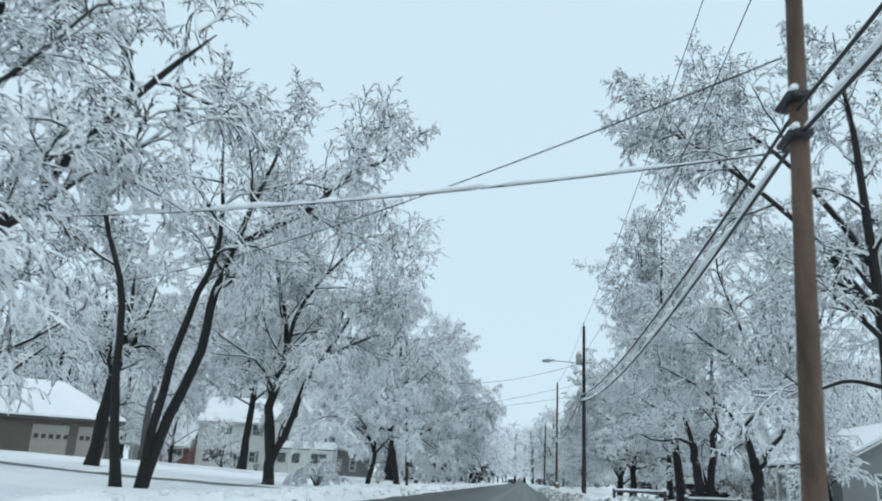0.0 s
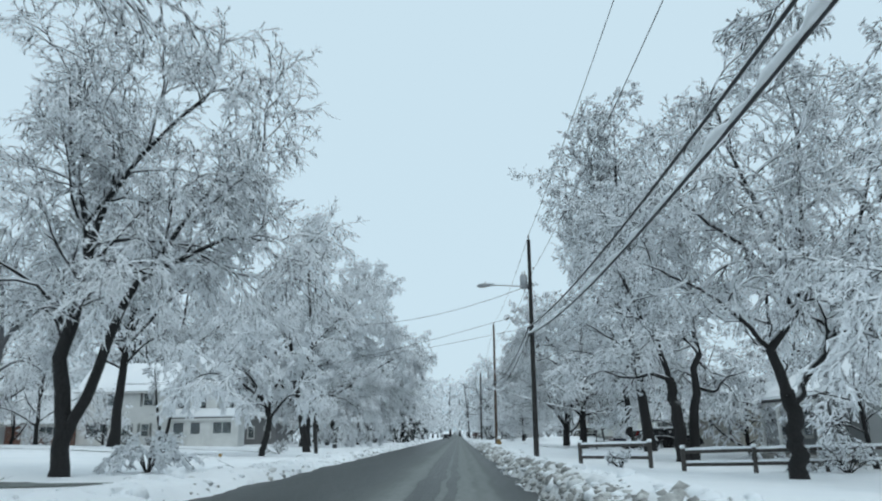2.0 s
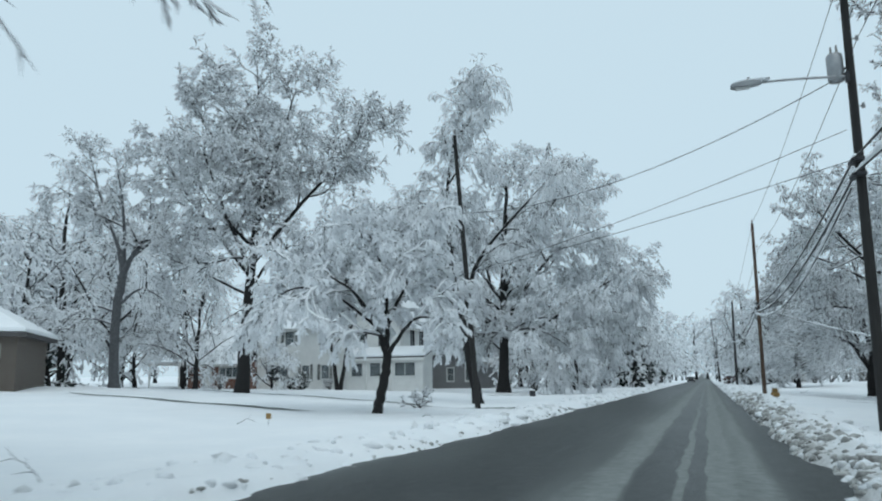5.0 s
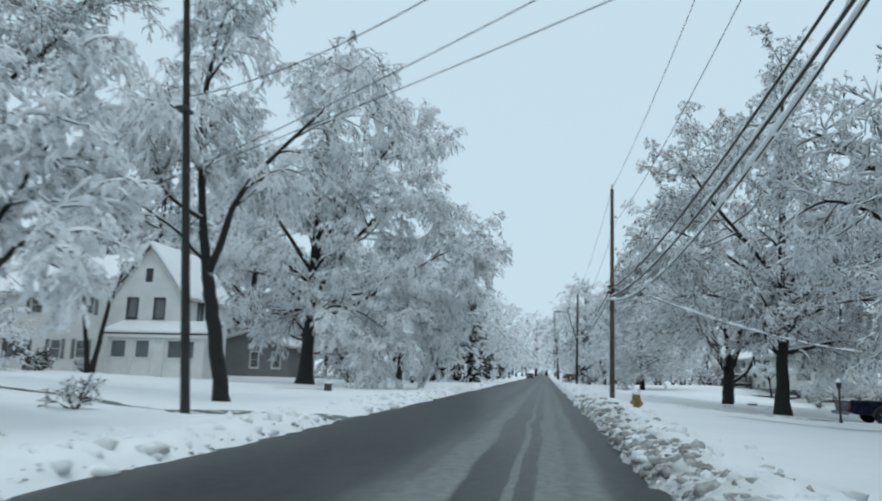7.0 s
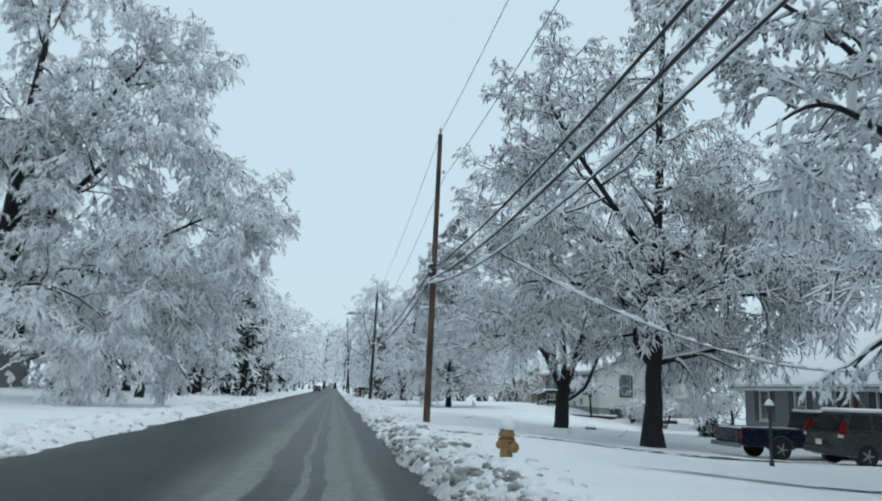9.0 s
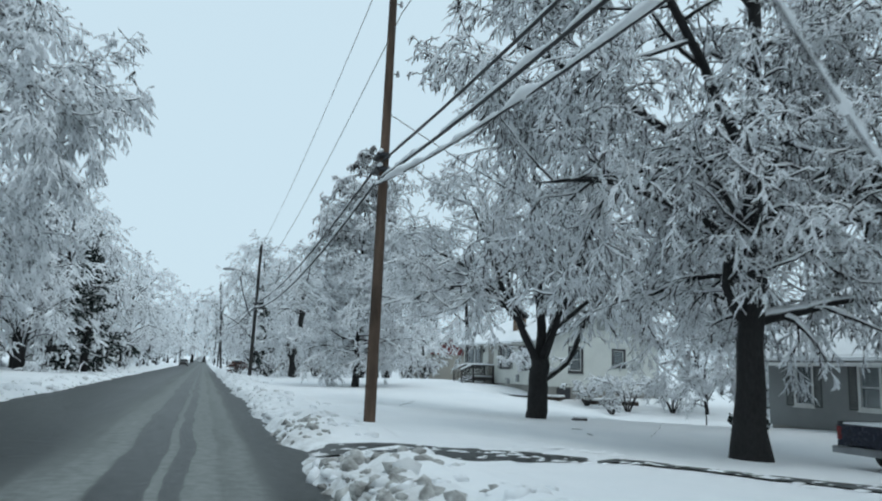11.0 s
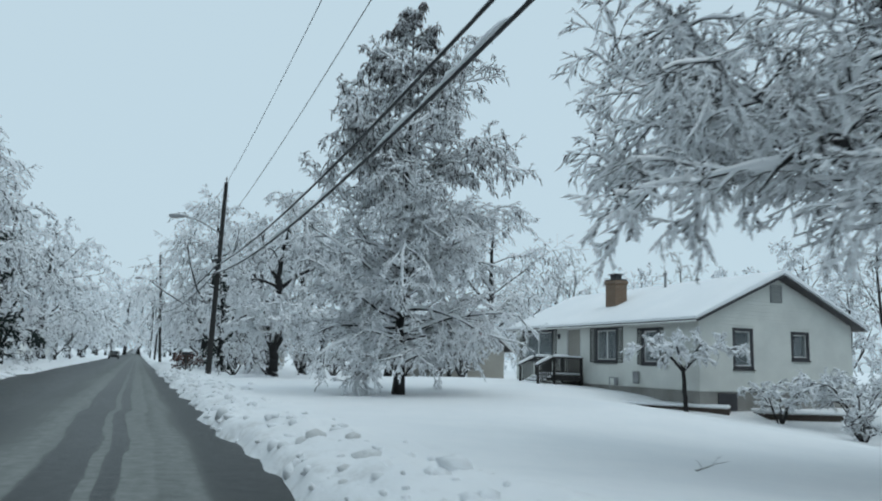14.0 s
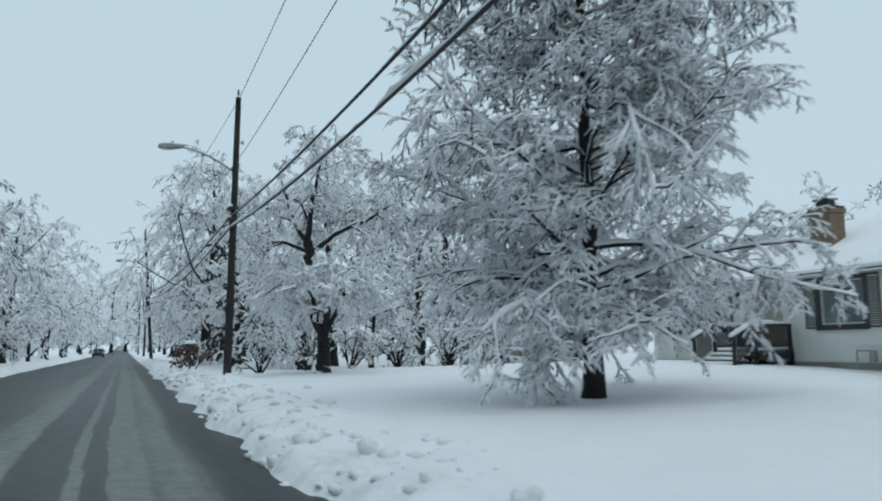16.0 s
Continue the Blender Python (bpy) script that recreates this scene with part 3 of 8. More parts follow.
def tree(name, x, y, stems, label, category="tree", seed=1, limbs=14, limb=6.0, limb_s=(0.3, 1.0), limb_spread=48, limb_up=0.35, branches=10, branch_ratio=0.40,
         branch_spread=44, branch_up=0.0, twigs=8, twig_ratio=0.48, twig_up=-0.35, tips=3, tip_ratio=0.72, tip_up=-0.4, twig_r=0.030, tip_r=0.034, twig_mat=None,
         limb_fade=0.45, flat=0.0, snow_caps=True, sink=0.25, flare=1.35, cap=0.022, top_limbs=8, limb_first=0.62, comb=33, sway=0.2):
    """stems: (lean azimuth, lean degrees, length, radius, bend upwards[, height on the first stem where it forks off]); lengths in metres."""
    rng = np.random.default_rng(seed)
    base = thing(name, pose(x, y, float(lie(x, y)) - sink), label, category)
    sp, sr, sl = [], [], []
    for az, lean, length, radius, bend, *fork in stems:
        a, b = radians(az), radians(lean)
        start = np.array([[0.5 * radius * math.cos(a), 0.5 * radius * math.sin(a), 0.0]])
        if fork:
            start = sp[0][:, np.argmin(np.abs(sp[0][0, :, 2] - fork[0]))].copy()
        p, r = grow(rng, start, np.array([[math.sin(b) * math.cos(a), math.sin(b) * math.sin(a), math.cos(b)]]), np.array([length]), np.array([radius]), 12, bend, sway, 0.16)
        if not fork:
            r[:, 0] *= flare
            r[:, 1] *= 1 + (flare - 1) * 0.25
        sp.append(p)
        sr.append(r)
        sl.append(length)
    forked = any(len(s) > 5 for s in stems)
    if forked:
        sr[0][0, -3:] = sr[0][0, 2] * np.array([0.92, 0.85, 0.55])
    joined("trunk", [tubes(np.concatenate(sp), np.concatenate(sr), 12)], BARK, base, True)
    if forked:
        sp, sr, sl = sp[1:], sr[1:], sl[1:]
    sp, sr, sl = np.concatenate(sp), np.concatenate(sr), np.array(sl)
    n1 = max(3, round(limbs / len(sl)))
    lp, lr, ll = shoots(rng, sp, sr, np.full(len(sl), limb), n1, limb_s[0], limb_s[1], limb_spread, 1.0, 8, limb_up, 0.5, limb_first, limb_fade, 0.035, 0.0, 0.3)
    bp, br, bl = shoots(rng, lp, lr, ll, branches, 0.15, 1.0, branch_spread, branch_ratio, 4, branch_up, 0.40, 0.58, 0.35, 0.022, flat)
    if top_limbs:
        sb, sbr, sbl = shoots(rng, sp, sr, np.full(len(sl), limb * 0.5), top_limbs, 0.7, 1.0, 40, 1.0, 4, branch_up + 0.2, 0.3, 0.5, 0.3, 0.02)
        bp, br, bl = np.concatenate([bp, sb]), np.concatenate([br, sbr]), np.concatenate([bl, sbl])
    tp, tr, tl = shoots(rng, bp, br, bl, twigs, 0.08, 1.0, comb + 5, twig_ratio, 3, twig_up, 0.35, 0.6, 0.35, twig_r * 0.8, flat)
    tagged(joined("limb_work", [tubes(lp, lr, 6), tubes(bp, br, 4)], LIMB, base, True, "dark limbs and branches with snow on top"), kind="stuff")
    sets = [tubes(tp, np.maximum(tr, twig_r * 0.62), 3, 1.35)]
    if tips:
        kp, kr, kl = shoots(rng, tp, tr, tl, tips, 0.12, 1.0, comb, tip_ratio, 2, tip_up, 0.25, 0.8, 0.3, tip_r * 0.75, flat, 0.45)
        kp[:, -1, 2] += tip_up * 0.3 * kl
        sets.append(tubes(kp, np.maximum(kr, tip_r * 0.55) * np.linspace(1.0, 0.75, 2), 3, 1.4))
    tagged(joined("crown", sets, twig_mat or TWIG, base, False, "crown of fine twigs coated with fresh snow"), kind="stuff")
    if snow_caps:
        caps = []
        for p, r in ((lp, lr), (bp, br)):
            wob = 1 + 0.35 * rng.standard_normal(r.shape)
            q = p + np.array([0, 0, 1.0]) * (r * 0.9)[..., None]
            caps.append(tubes(q, np.maximum(0.01, (r * 0.62 + cap) * wob), 3 if p is bp else 5))
        tagged(joined("snow_cap", caps, ROOFSNOW, base, True, "soft white snow lying along the limbs"), kind="stuff")
    return base


def bent(points, k):
    """A smooth line of k points through a few given ones."""
    p = np.array(points, float)
    q = np.concatenate([[2 * p[0] - p[1]], p, [2 * p[-1] - p[-2]]])
    out = []
    for u in np.linspace(0, len(p) - 1, k):
        i = min(int(u), len(p) - 2)
        t = u - i
        a, b, c, d = q[i], q[i + 1], q[i + 2], q[i + 3]
        out.append(0.5 * (2 * b + (c - a) * t + (2 * a - 5 * b + 4 * c - d) * t ** 2 + (3 * b - a - 3 * c + d) * t ** 3))
    return np.array(out)


def laden_tree(name, x, y, stems, label, category="tree", seed=1, arms=(0.9, 48), reach=4.5, fade=0.35, arm_up=(0.5, -0.5), shape=None, toward=None, limbs=(7, 42, 0.52, (0.2, -0.5)), branches=(6, 38, 0.52, (0.1, -0.6)),
               twigs=(6, 36, 0.5, -0.6), tips=(3, 36, 0.55, -0.5), twig_r=0.02, tip_r=0.021, twig_mat=None, bark=None, cap=0.02, sink=0.25, flare=1.3, arm_first=0.6, tufts=None, group="", flat=0.0, wobble=0.07, far=False, airy=1.0):
    """A bare tree under snow. stems: (points out of the base, radius below, radius above, part of the way up where arms begin).
    arms: how many to a metre of stem and their angle; limbs, branches, twigs and tips: how many to each parent, angle, share of its length, bend."""
    rng = np.random.default_rng(seed)
    base = thing(name, pose(x, y, float(lie(x, y)) - sink), label, category, group)
    sp, sr, ap, ar, al = [], [], [], [], []
    for i, (points, r0, r1, s0) in enumerate(stems):
        p = bent(points, 14)[None]
        p[0, 1:-1] += rng.normal(0, wobble * (r0 + 0.15), (12, 3)) * np.array([1, 1, 0.2])
        r = np.linspace(r0, r1, 14)[None].copy()
        if points[0][2] == 0:
            r[:, 0] *= flare
            r[:, 1] *= 1 + (flare - 1) * 0.2
        if s0 < 0.9:
            r[:, -2:] *= np.array([0.7, 0.3])
        length = float(np.linalg.norm(np.diff(p[0], axis=0), axis=1).sum())
        sp.append(p)
        sr.append(r)
        if s0 >= 0.9:
            continue
        n = max(2, round(arms[0] * length * (1 - s0)))
        q, qr, ql = shoots(rng, p, r, np.full(1, reach), n, s0, 1.0, arms[1], 1.0, 5 if far else 8, arm_up, 0.45, arm_first, fade, 0.03, 0.0, 0.25, shape, toward)
        ap.append(q)
        ar.append(qr)
        al.append(ql)
    joined("trunk", [tubes(np.concatenate(sp), np.concatenate(sr), 12, 1.0, True)], bark or BARK, base, True)
    ap, ar, al = np.concatenate(ap), np.concatenate(ar), np.concatenate(al)
    lp, lr, ll = shoots(rng, ap, ar, al, limbs[0], 0.15, 1.0, limbs[1], limbs[2] * airy, 4 if far else 6, limbs[3], 0.45, 0.62, 0.3, 0.022, flat, 0.3)
    bp, br, bl = shoots(rng, lp, lr, ll, branches[0], 0.1, 1.0, branches[1], branches[2] * airy, 3, branches[3], 0.4, 0.62, 0.3, 0.014, flat, 0.35)
    tp, tr, tl = shoots(rng, bp, br, bl, twigs[0], 0.1, 1.0, twigs[1], twigs[2] * airy, 2, twigs[3], 0.35, 0.6, 0.3, twig_r, flat, 0.6)
    tagged(joined("limb_work", [tubes(ap, ar, 4 if far else 6), tubes(lp, lr, 3 if far else 4), tubes(bp, br, 3)], LIMB, base, True, "dark limbs and branches with snow on top"), kind="stuff")
    sets = [tubes(tp, np.maximum(tr, twig_r * 0.7), 3, 1.3)]
    if tips[0]:
        kp, kr, kl = shoots(rng, tp, tr, tl, tips[0], 0.15, 1.0, tips[1], tips[2], 2, tips[3], 0.2, 0.8, 0.2, tip_r, flat, 0.6)
        kp[:, -1, 2] += tips[3] * 0.25 * kl
        sets.append(cones(kp, kr * 1.35, 1.35))
    tagged(joined("crown", sets, twig_mat or TWIG, base, False, "crown of fine twigs coated with fresh snow"), kind="stuff")
    if not far:
        caps = []
        for p, r, n in ((ap, ar, 4), (lp, lr, 3)):
            wob = 1 + 0.35 * rng.standard_normal(r.shape)
            caps.append(tubes(p + np.array([0, 0, 1.0]) * (r * 0.85 + cap * 0.3)[..., None], np.maximum(0.008, (r * 0.6 + cap) * wob), n))
        tagged(joined("snow_cap", caps, ROOFSNOW, base, True, "soft white snow lying along the limbs"), kind="stuff")
    if tufts:
        count, length, radius, mat, lowest = tufts
        top = bp[bp[:, 0, 2] > lowest]
        rad = br[bp[:, 0, 2] > lowest]
        fp, fr, fl = shoots(rng, top, rad, np.full(len(top), length), count, 0.5, 1.0, 70, 1.0, 3, -2.5, 0.25, 3.0, 0.0, radius, 0, 0.35)
        tagged(joined("hanging_foliage", [tubes(fp, np.maximum(fr, radius) * np.array([0.6, 1.0, 0.5]), 4)], mat, base, False, "dark hanging foliage tufts under the snow"), kind="stuff")
    return base


# ---- the trees of the street ----
# left verge
laden_tree("street_tree", -12.7, 26.1, [([(0, 0, 0), (-0.55, 0, 3), (-1.1, 0.2, 6.6), (-2.2, 0.3, 9.4), (-2.8, 0.2, 12.0)], 0.17, 0.05, 0.5)], "slender dark-trunked tree laden with snow beside the lawn", seed=11, arms=(1.3, 45), reach=3.8)
laden_tree("street_tree", -12.2, 26.6, [([(0, 0, 0), (0.1, -0.1, 1.2), (0.45, -0.2, 3.6), (0.95, -0.2, 6.2), (1.5, -0.1, 7.8), (1.45, 0.1, 9.6), (1.0, 0.2, 13.0)], 0.17, 0.06, 0.55),
                                         ([(0, 0, 0), (0.65, 0.1, 2.7), (1.25, 0.15, 4.4), (1.6, 0.1, 6.7), (2.1, 0.1, 8.4)], 0.185, 0.13, 0.7),
                                         ([(2.1, 0.1, 8.4), (3.5, 0.0, 9.1), (4.8, -0.1, 9.8), (6.2, -0.2, 11.0), (7.4, -0.2, 11.6)], 0.12, 0.04, 0.2),
                                         ([(2.0, 0.1, 8.2), (2.4, 0.3, 9.8), (2.9, 0.4, 11.4), (3.4, 0.6, 13.5)], 0.11, 0.04, 0.25)], "leaning twin-stemmed tree with arching snowy branches", seed=12, arms=(1.3, 46), reach=4.0, limbs=(7, 42, 0.55, (0.1, -0.3)), branches=(5, 38, 0.6, -0.35), twigs=(5, 34, 0.58, -0.35), tips=(3, 32, 0.6, -0.3), twig_r=0.0155, tip_r=0.0155,
           arm_up=(0.3, -0.8), flare=1.25)
laden_tree("street_tree", -11.8, 15.0, [([(0, 0, 0), (0.3, 0.1, 4), (0.5, 0.2, 8), (1.2, 0.2, 14)], 0.24, 0.06, 0.3), ([(0.2, 0, 2.6), (1.6, 0.8, 5.5), (3.2, 1.6, 8.5), (4.6, 2.2, 10.5)], 0.16, 0.05, 0.2)],
           "dark tree close by the road, limbs white with snow", seed=10, arms=(0.8, 50), reach=5.0, arm_up=(0.2, -0.6), twigs=(5, 34, 0.58, -0.4))
laden_tree("street_tree", -24.5, 44.5, [([(0, 0, 0), (0.15, 0, 2), (0.35, 0, 4.6), (0.5, 0, 5.6)], 0.40, 0.30, 0.8), ([(0.5, 0, 5.4), (0.7, 0.1, 8), (0.6, 0.2, 12)], 0.24, 0.07, 0.2), ([(0.5, 0, 5.5), (1.5, 0.2, 8), (2.2, 0.2, 11)], 0.2, 0.06, 0.2),
                                         ([(0.45, 0, 5.2), (-0.6, 0.2, 7.6), (-1.1, 0.1, 11)], 0.2, 0.06, 0.2)], "thick dark trunk by the low house, crown white with snow", seed=13, arms=(1.0, 45), reach=4.5, twig_r=0.03, tip_r=0.032)
laden_tree("street_tree", -12.5, 39.9, [([(0, 0, 0), (0.05, 0, 1.4), (-0.2, 0, 3.0), (-0.3, 0.1, 4.3), (0.05, 0.1, 5.5), (0.2, 0.1, 7.4)], 0.28, 0.17, 0.55),
                                         ([(0.2, 0.1, 7.2), (-0.2, 0.3, 9.2), (-0.8, 0.2, 11.2), (-1.2, 0.3, 14.2)], 0.13, 0.04, 0.1), ([(0.2, 0.1, 7.0), (0.8, -0.2, 9.0), (2.2, -0.3, 11.0), (4.6, -0.3, 13.4)], 0.13, 0.04, 0.1),
                                         ([(-0.2, 0, 4.9), (-1.2, 0.1, 6.2), (-2.8, 0.2, 7.2), (-4.4, 0.1, 8.2)], 0.10, 0.03, 0.2),
                                         ([(0.05, 0, 1.3), (0.55, 0.05, 2.5), (1.1, 0.1, 4.1), (1.55, 0.1, 5.6), (2.25, 0.0, 6.6), (3.6, 0.0, 7.2), (5.0, 0.0, 7.8), (6.6, 0.0, 7.6)], 0.20, 0.04, 0.5),
                                         ([(2.2, 0, 6.5), (3.0, 0.3, 8.0), (3.9, 0.4, 9.4), (5.8, 0.5, 10.8)], 0.11, 0.03, 0.2)], "forked dark-trunked tree with snowy arching branches", seed=14, airy=1.06, arms=(1.35, 44), reach=4.6, limbs=(7, 42, 0.55, (0.1, -0.3)), branches=(5, 38, 0.6, -0.35), twigs=(5, 34, 0.58, -0.35), tips=(3, 32, 0.6, -0.3), twig_r=0.0155, tip_r=0.0155,
           arm_up=(0.4, -0.5), cap=0.022, toward=(0.12, 0, 0))
laden_tree("weeping_tree", -12.35, 63.75, [([(0, 0, 0), (0.1, 0, 0.9), (0.35, 0, 1.8), (0.42, 0, 2.6)], 0.21, 0.17, 0.95), ([(0.42, 0, 2.4), (0.1, 0, 3.3), (-0.8, 0, 4.8), (-2.0, 0.2, 6.2)], 0.13, 0.05, 0.3),
                                            ([(0.4, 0, 2.5), (0.3, 0.2, 3.8), (0.2, 0.3, 5.6), (-0.4, 0.2, 7.6)], 0.12, 0.04, 0.3), ([(0.42, 0, 2.5), (0.9, -0.1, 3.1), (1.7, -0.2, 3.9), (2.7, -0.2, 3.9)], 0.10, 0.04, 0.5),
                                            ([(-0.2, 0, 3.8), (-1.8, -0.3, 5.0), (-3.4, -0.4, 5.4), (-4.6, -0.4, 5.0)], 0.08, 0.03, 0.3), ([(0.3, 0.2, 3.6), (1.0, 0.4, 5.2), (1.6, 0.6, 6.6)], 0.09, 0.03, 0.3), ([(0.0, 0.1, 3.6), (-0.6, -1.0, 5.0), (-1.2, -2.2, 5.6)], 0.09, 0.03, 0.3)],
           "small weeping tree bowed under thick clumps of snow", seed=15, arms=(2.2, 56), reach=2.4, fade=0.1, arm_up=(0.5, -1.5), limbs=(7, 45, 0.55, (0, -1.1)), branches=(5, 40, 0.58, -1.0), twigs=(4, 36, 0.6, -1.0), tips=(3, 36, 0.6, -0.8),
           twig_r=0.032, tip_r=0.034, twig_mat=HEAVY, cap=0.04)
laden_tree("street_tree", -12.2, 77.3, [([(0, 0, 0), (-0.6, 0, 3.3), (-1.0, 0, 5.1)], 0.30, 0.24, 0.98), ([(-1.0, 0, 5.0), (-1.5, 0.1, 8), (-1.75, 0.1, 12), (-1.3, 0.2, 16), (-0.5, 0.2, 18.4)], 0.20, 0.04, 0.25),
                                         ([(-1.0, 0, 5.0), (-0.5, 0, 6.5), (-0.1, 0.1, 8), (1.0, 0.2, 9.6), (2.9, 0.3, 11.5), (4.4, 0.3, 13.0)], 0.17, 0.04, 0.35), ([(-1.4, 0, 7.4), (-2.8, 0, 8.3), (-4.0, 0.1, 9.8), (-5.8, 0.2, 11.1)], 0.12, 0.03, 0.35),
                                         ([(-1.1, 0, 5.6), (-2.4, -0.2, 6.9), (-4.4, -0.3, 8.2)], 0.10, 0.03, 0.5)], "tall dark tree with forked trunk and snow-coated crown", seed=16, airy=1.12, arms=(1.3, 47), reach=4.3,
           arm_up=(0.4, -0.9), branches=(6, 36, 0.55, -0.8), twigs=(5, 32, 0.6, -0.8), tips=(3, 32, 0.6, -0.6), twig_r=0.021, tip_r=0.022)
laden_tree("tall_tree", -28.0, 77.4, [([(0, 0, 0), (0.3, 0, 5), (0.6, 0, 10), (1.0, 0, 16), (0.4, 0, 22.5)], 0.42, 0.06, 0.4), ([(0.5, 0, 7.6), (-2.4, 0.2, 10.8), (-5.6, 0.3, 14.4), (-7.6, 0.2, 17.4)], 0.16, 0.05, 0.3),
                                       ([(0.6, 0, 8.6), (3.4, 0.5, 12.0), (6.0, 0.8, 14.6), (8.0, 0.8, 16.6)], 0.16, 0.05, 0.3), ([(0.9, 0, 12.5), (-1.6, -0.5, 16.0), (-4.4, -0.6, 20.4)], 0.13, 0.04, 0.2), ([(0.95, 0, 13.0), (2.6, -0.3, 16.5), (3.8, -0.4, 20.0)], 0.13, 0.04, 0.2),
                                       ([(0.5, 0, 8.0), (0.2, -2.8, 11.6), (-0.4, -4.6, 15.6)], 0.15, 0.04, 0.3), ([(0.55, 0, 7.0), (2.6, -1.2, 8.4), (5.0, -1.8, 9.4)], 0.11, 0.03, 0.4), ([(0.5, 0, 6.4), (-2.6, -0.8, 8.0), (-5.4, -1.0, 9.2)], 0.11, 0.03, 0.4)],
           "very tall straight tree, crown thick with snow", seed=17, airy=1.12, arms=(1.25, 46), reach=4.4, arm_up=(0.4, -0.3), limbs=(8, 42, 0.48, (0.2, -0.3)), branches=(6, 40, 0.52, (0, -0.4)), twigs=(5, 36, 0.55, -0.4), tips=(3, 36, 0.6, -0.4),
           twig_r=0.025, tip_r=0.026, twig_mat=FROST, arm_first=0.6)
laden_tree("tall_tree", -38.7, 78.0, [([(0, 0, 0), (-0.25, 0, 3.0), (-0.2, 0, 6.0), (0.2, 0, 8.4)], 0.36, 0.27, 0.97), ([(0.2, 0, 8.2), (0.9, 0, 9.5), (2.2, 0, 11.0), (2.1, 0.1, 14.0)], 0.22, 0.05, 0.3), ([(0.2, 0, 8.3), (-1.2, 0, 11.8), (-4.2, 0, 14.0), (-7.2, 0.1, 15.6)], 0.17, 0.04, 0.25),
                                       ([(0.2, 0, 8.4), (-0.3, 0.2, 12.6), (-1.4, 0.2, 17.2)], 0.17, 0.04, 0.25), ([(-1.2, 0, 11.8), (-2.8, 0.1, 15.0), (-3.8, 0.1, 17.8)], 0.11, 0.03, 0.2), ([(0.9, 0, 9.4), (3.0, 0.2, 10.6), (5.0, 0.3, 10.2)], 0.12, 0.03, 0.3),
                                       ([(-0.2, 0, 5.5), (-2.0, -0.4, 6.0), (-3.8, -0.6, 5.2), (-5.0, -0.7, 4.0)], 0.11, 0.03, 0.3), ([(-0.1, 0, 6.0), (2.0, -0.3, 7.0), (4.0, -0.4, 6.2), (5.0, -0.5, 4.6)], 0.11, 0.03, 0.3), ([(-0.2, 0, 4.6), (-1.4, -1.5, 5.0), (-2.2, -2.8, 3.8)], 0.09, 0.03, 0.3)],
           "grey-barked spreading tree on the far lawn, low boughs bowed with snow", seed=42, airy=1.05, arms=(1.35, 50), reach=3.0, arm_up=(0.4, -0.6), limbs=(6, 42, 0.5, (0.1, -0.5)), branches=(5, 38, 0.55, -0.5), twigs=(4, 34, 0.58, -0.5), tips=(2, 34, 0.6, -0.4), twig_r=0.026, tip_r=0.027, twig_mat=FROST, bark=GREYBARK)
laden_tree("street_tree", -33.3, 101.0, [([(0, 0, 0), (-0.7, 0, 4), (-1.4, 0, 9)], 0.22, 0.06, 0.6), ([(0.2, 0, 0), (1.0, 0, 4.4), (1.3, 0, 6.0), (2.4, 0, 8.4)], 0.2, 0.05, 0.6)], "twin-trunked tree before the white farmhouse", seed=18, arms=(1.0, 45), reach=2.4, twig_r=0.03, tip_r=0.032)
laden_tree("big_street_tree", -17.8, 104.1, [([(0, 0, 0), (0.1, 0, 3), (0.2, 0, 6.5), (0.3, 0, 12), (0.8, 0, 18), (0.9, 0, 23)], 0.56, 0.08, 0.24), ([(0.2, 0, 6.5), (3.0, -0.6, 10.4), (6.0, -1.0, 13.4), (8.2, -1.2, 14.6)], 0.22, 0.05, 0.3),
                                             ([(0.3, 0, 9.5), (2.8, 0, 14.0), (5.4, 0.2, 18.0), (6.6, 0.2, 20.0)], 0.2, 0.05, 0.3), ([(0.3, 0, 8.5), (-2.8, -0.6, 13.0), (-5.4, -0.8, 17.0)], 0.2, 0.05, 0.3), ([(0.3, 0, 5.0), (3.4, -0.5, 6.0), (7.0, -0.9, 8.0), (10.0, -1.0, 9.8), (11.6, -1.0, 10.4), (12.4, -1.0, 10.2)], 0.14, 0.03, 0.2), ([(0.2, 0, 5.8), (-2.4, -1.4, 8.0), (-5.0, -2.2, 8.6)], 0.16, 0.04, 0.3),
                                             ([(0.2, 0, 5.0), (2.4, -1.3, 6.0), (4.8, -2.0, 5.4), (6.8, -2.6, 4.0)], 0.12, 0.03, 0.3), ([(0.25, 0, 5.6), (3.6, -0.2, 7.0), (7.0, -0.4, 6.4), (9.4, -0.6, 4.8)], 0.12, 0.03, 0.3)],
           "great dense tree with fine drooping snow-covered twigs", seed=19, airy=1.12, arms=(1.35, 56), reach=5.2, arm_up=(0.4, -1.2), limbs=(8, 44, 0.46, (0, -0.8)), branches=(6, 38, 0.55, -0.8), twigs=(5, 36, 0.55, -0.8), tips=(3, 36, 0.6, -0.6),
           twig_r=0.027, tip_r=0.028, twig_mat=FROST, flare=1.5, arm_first=0.5)
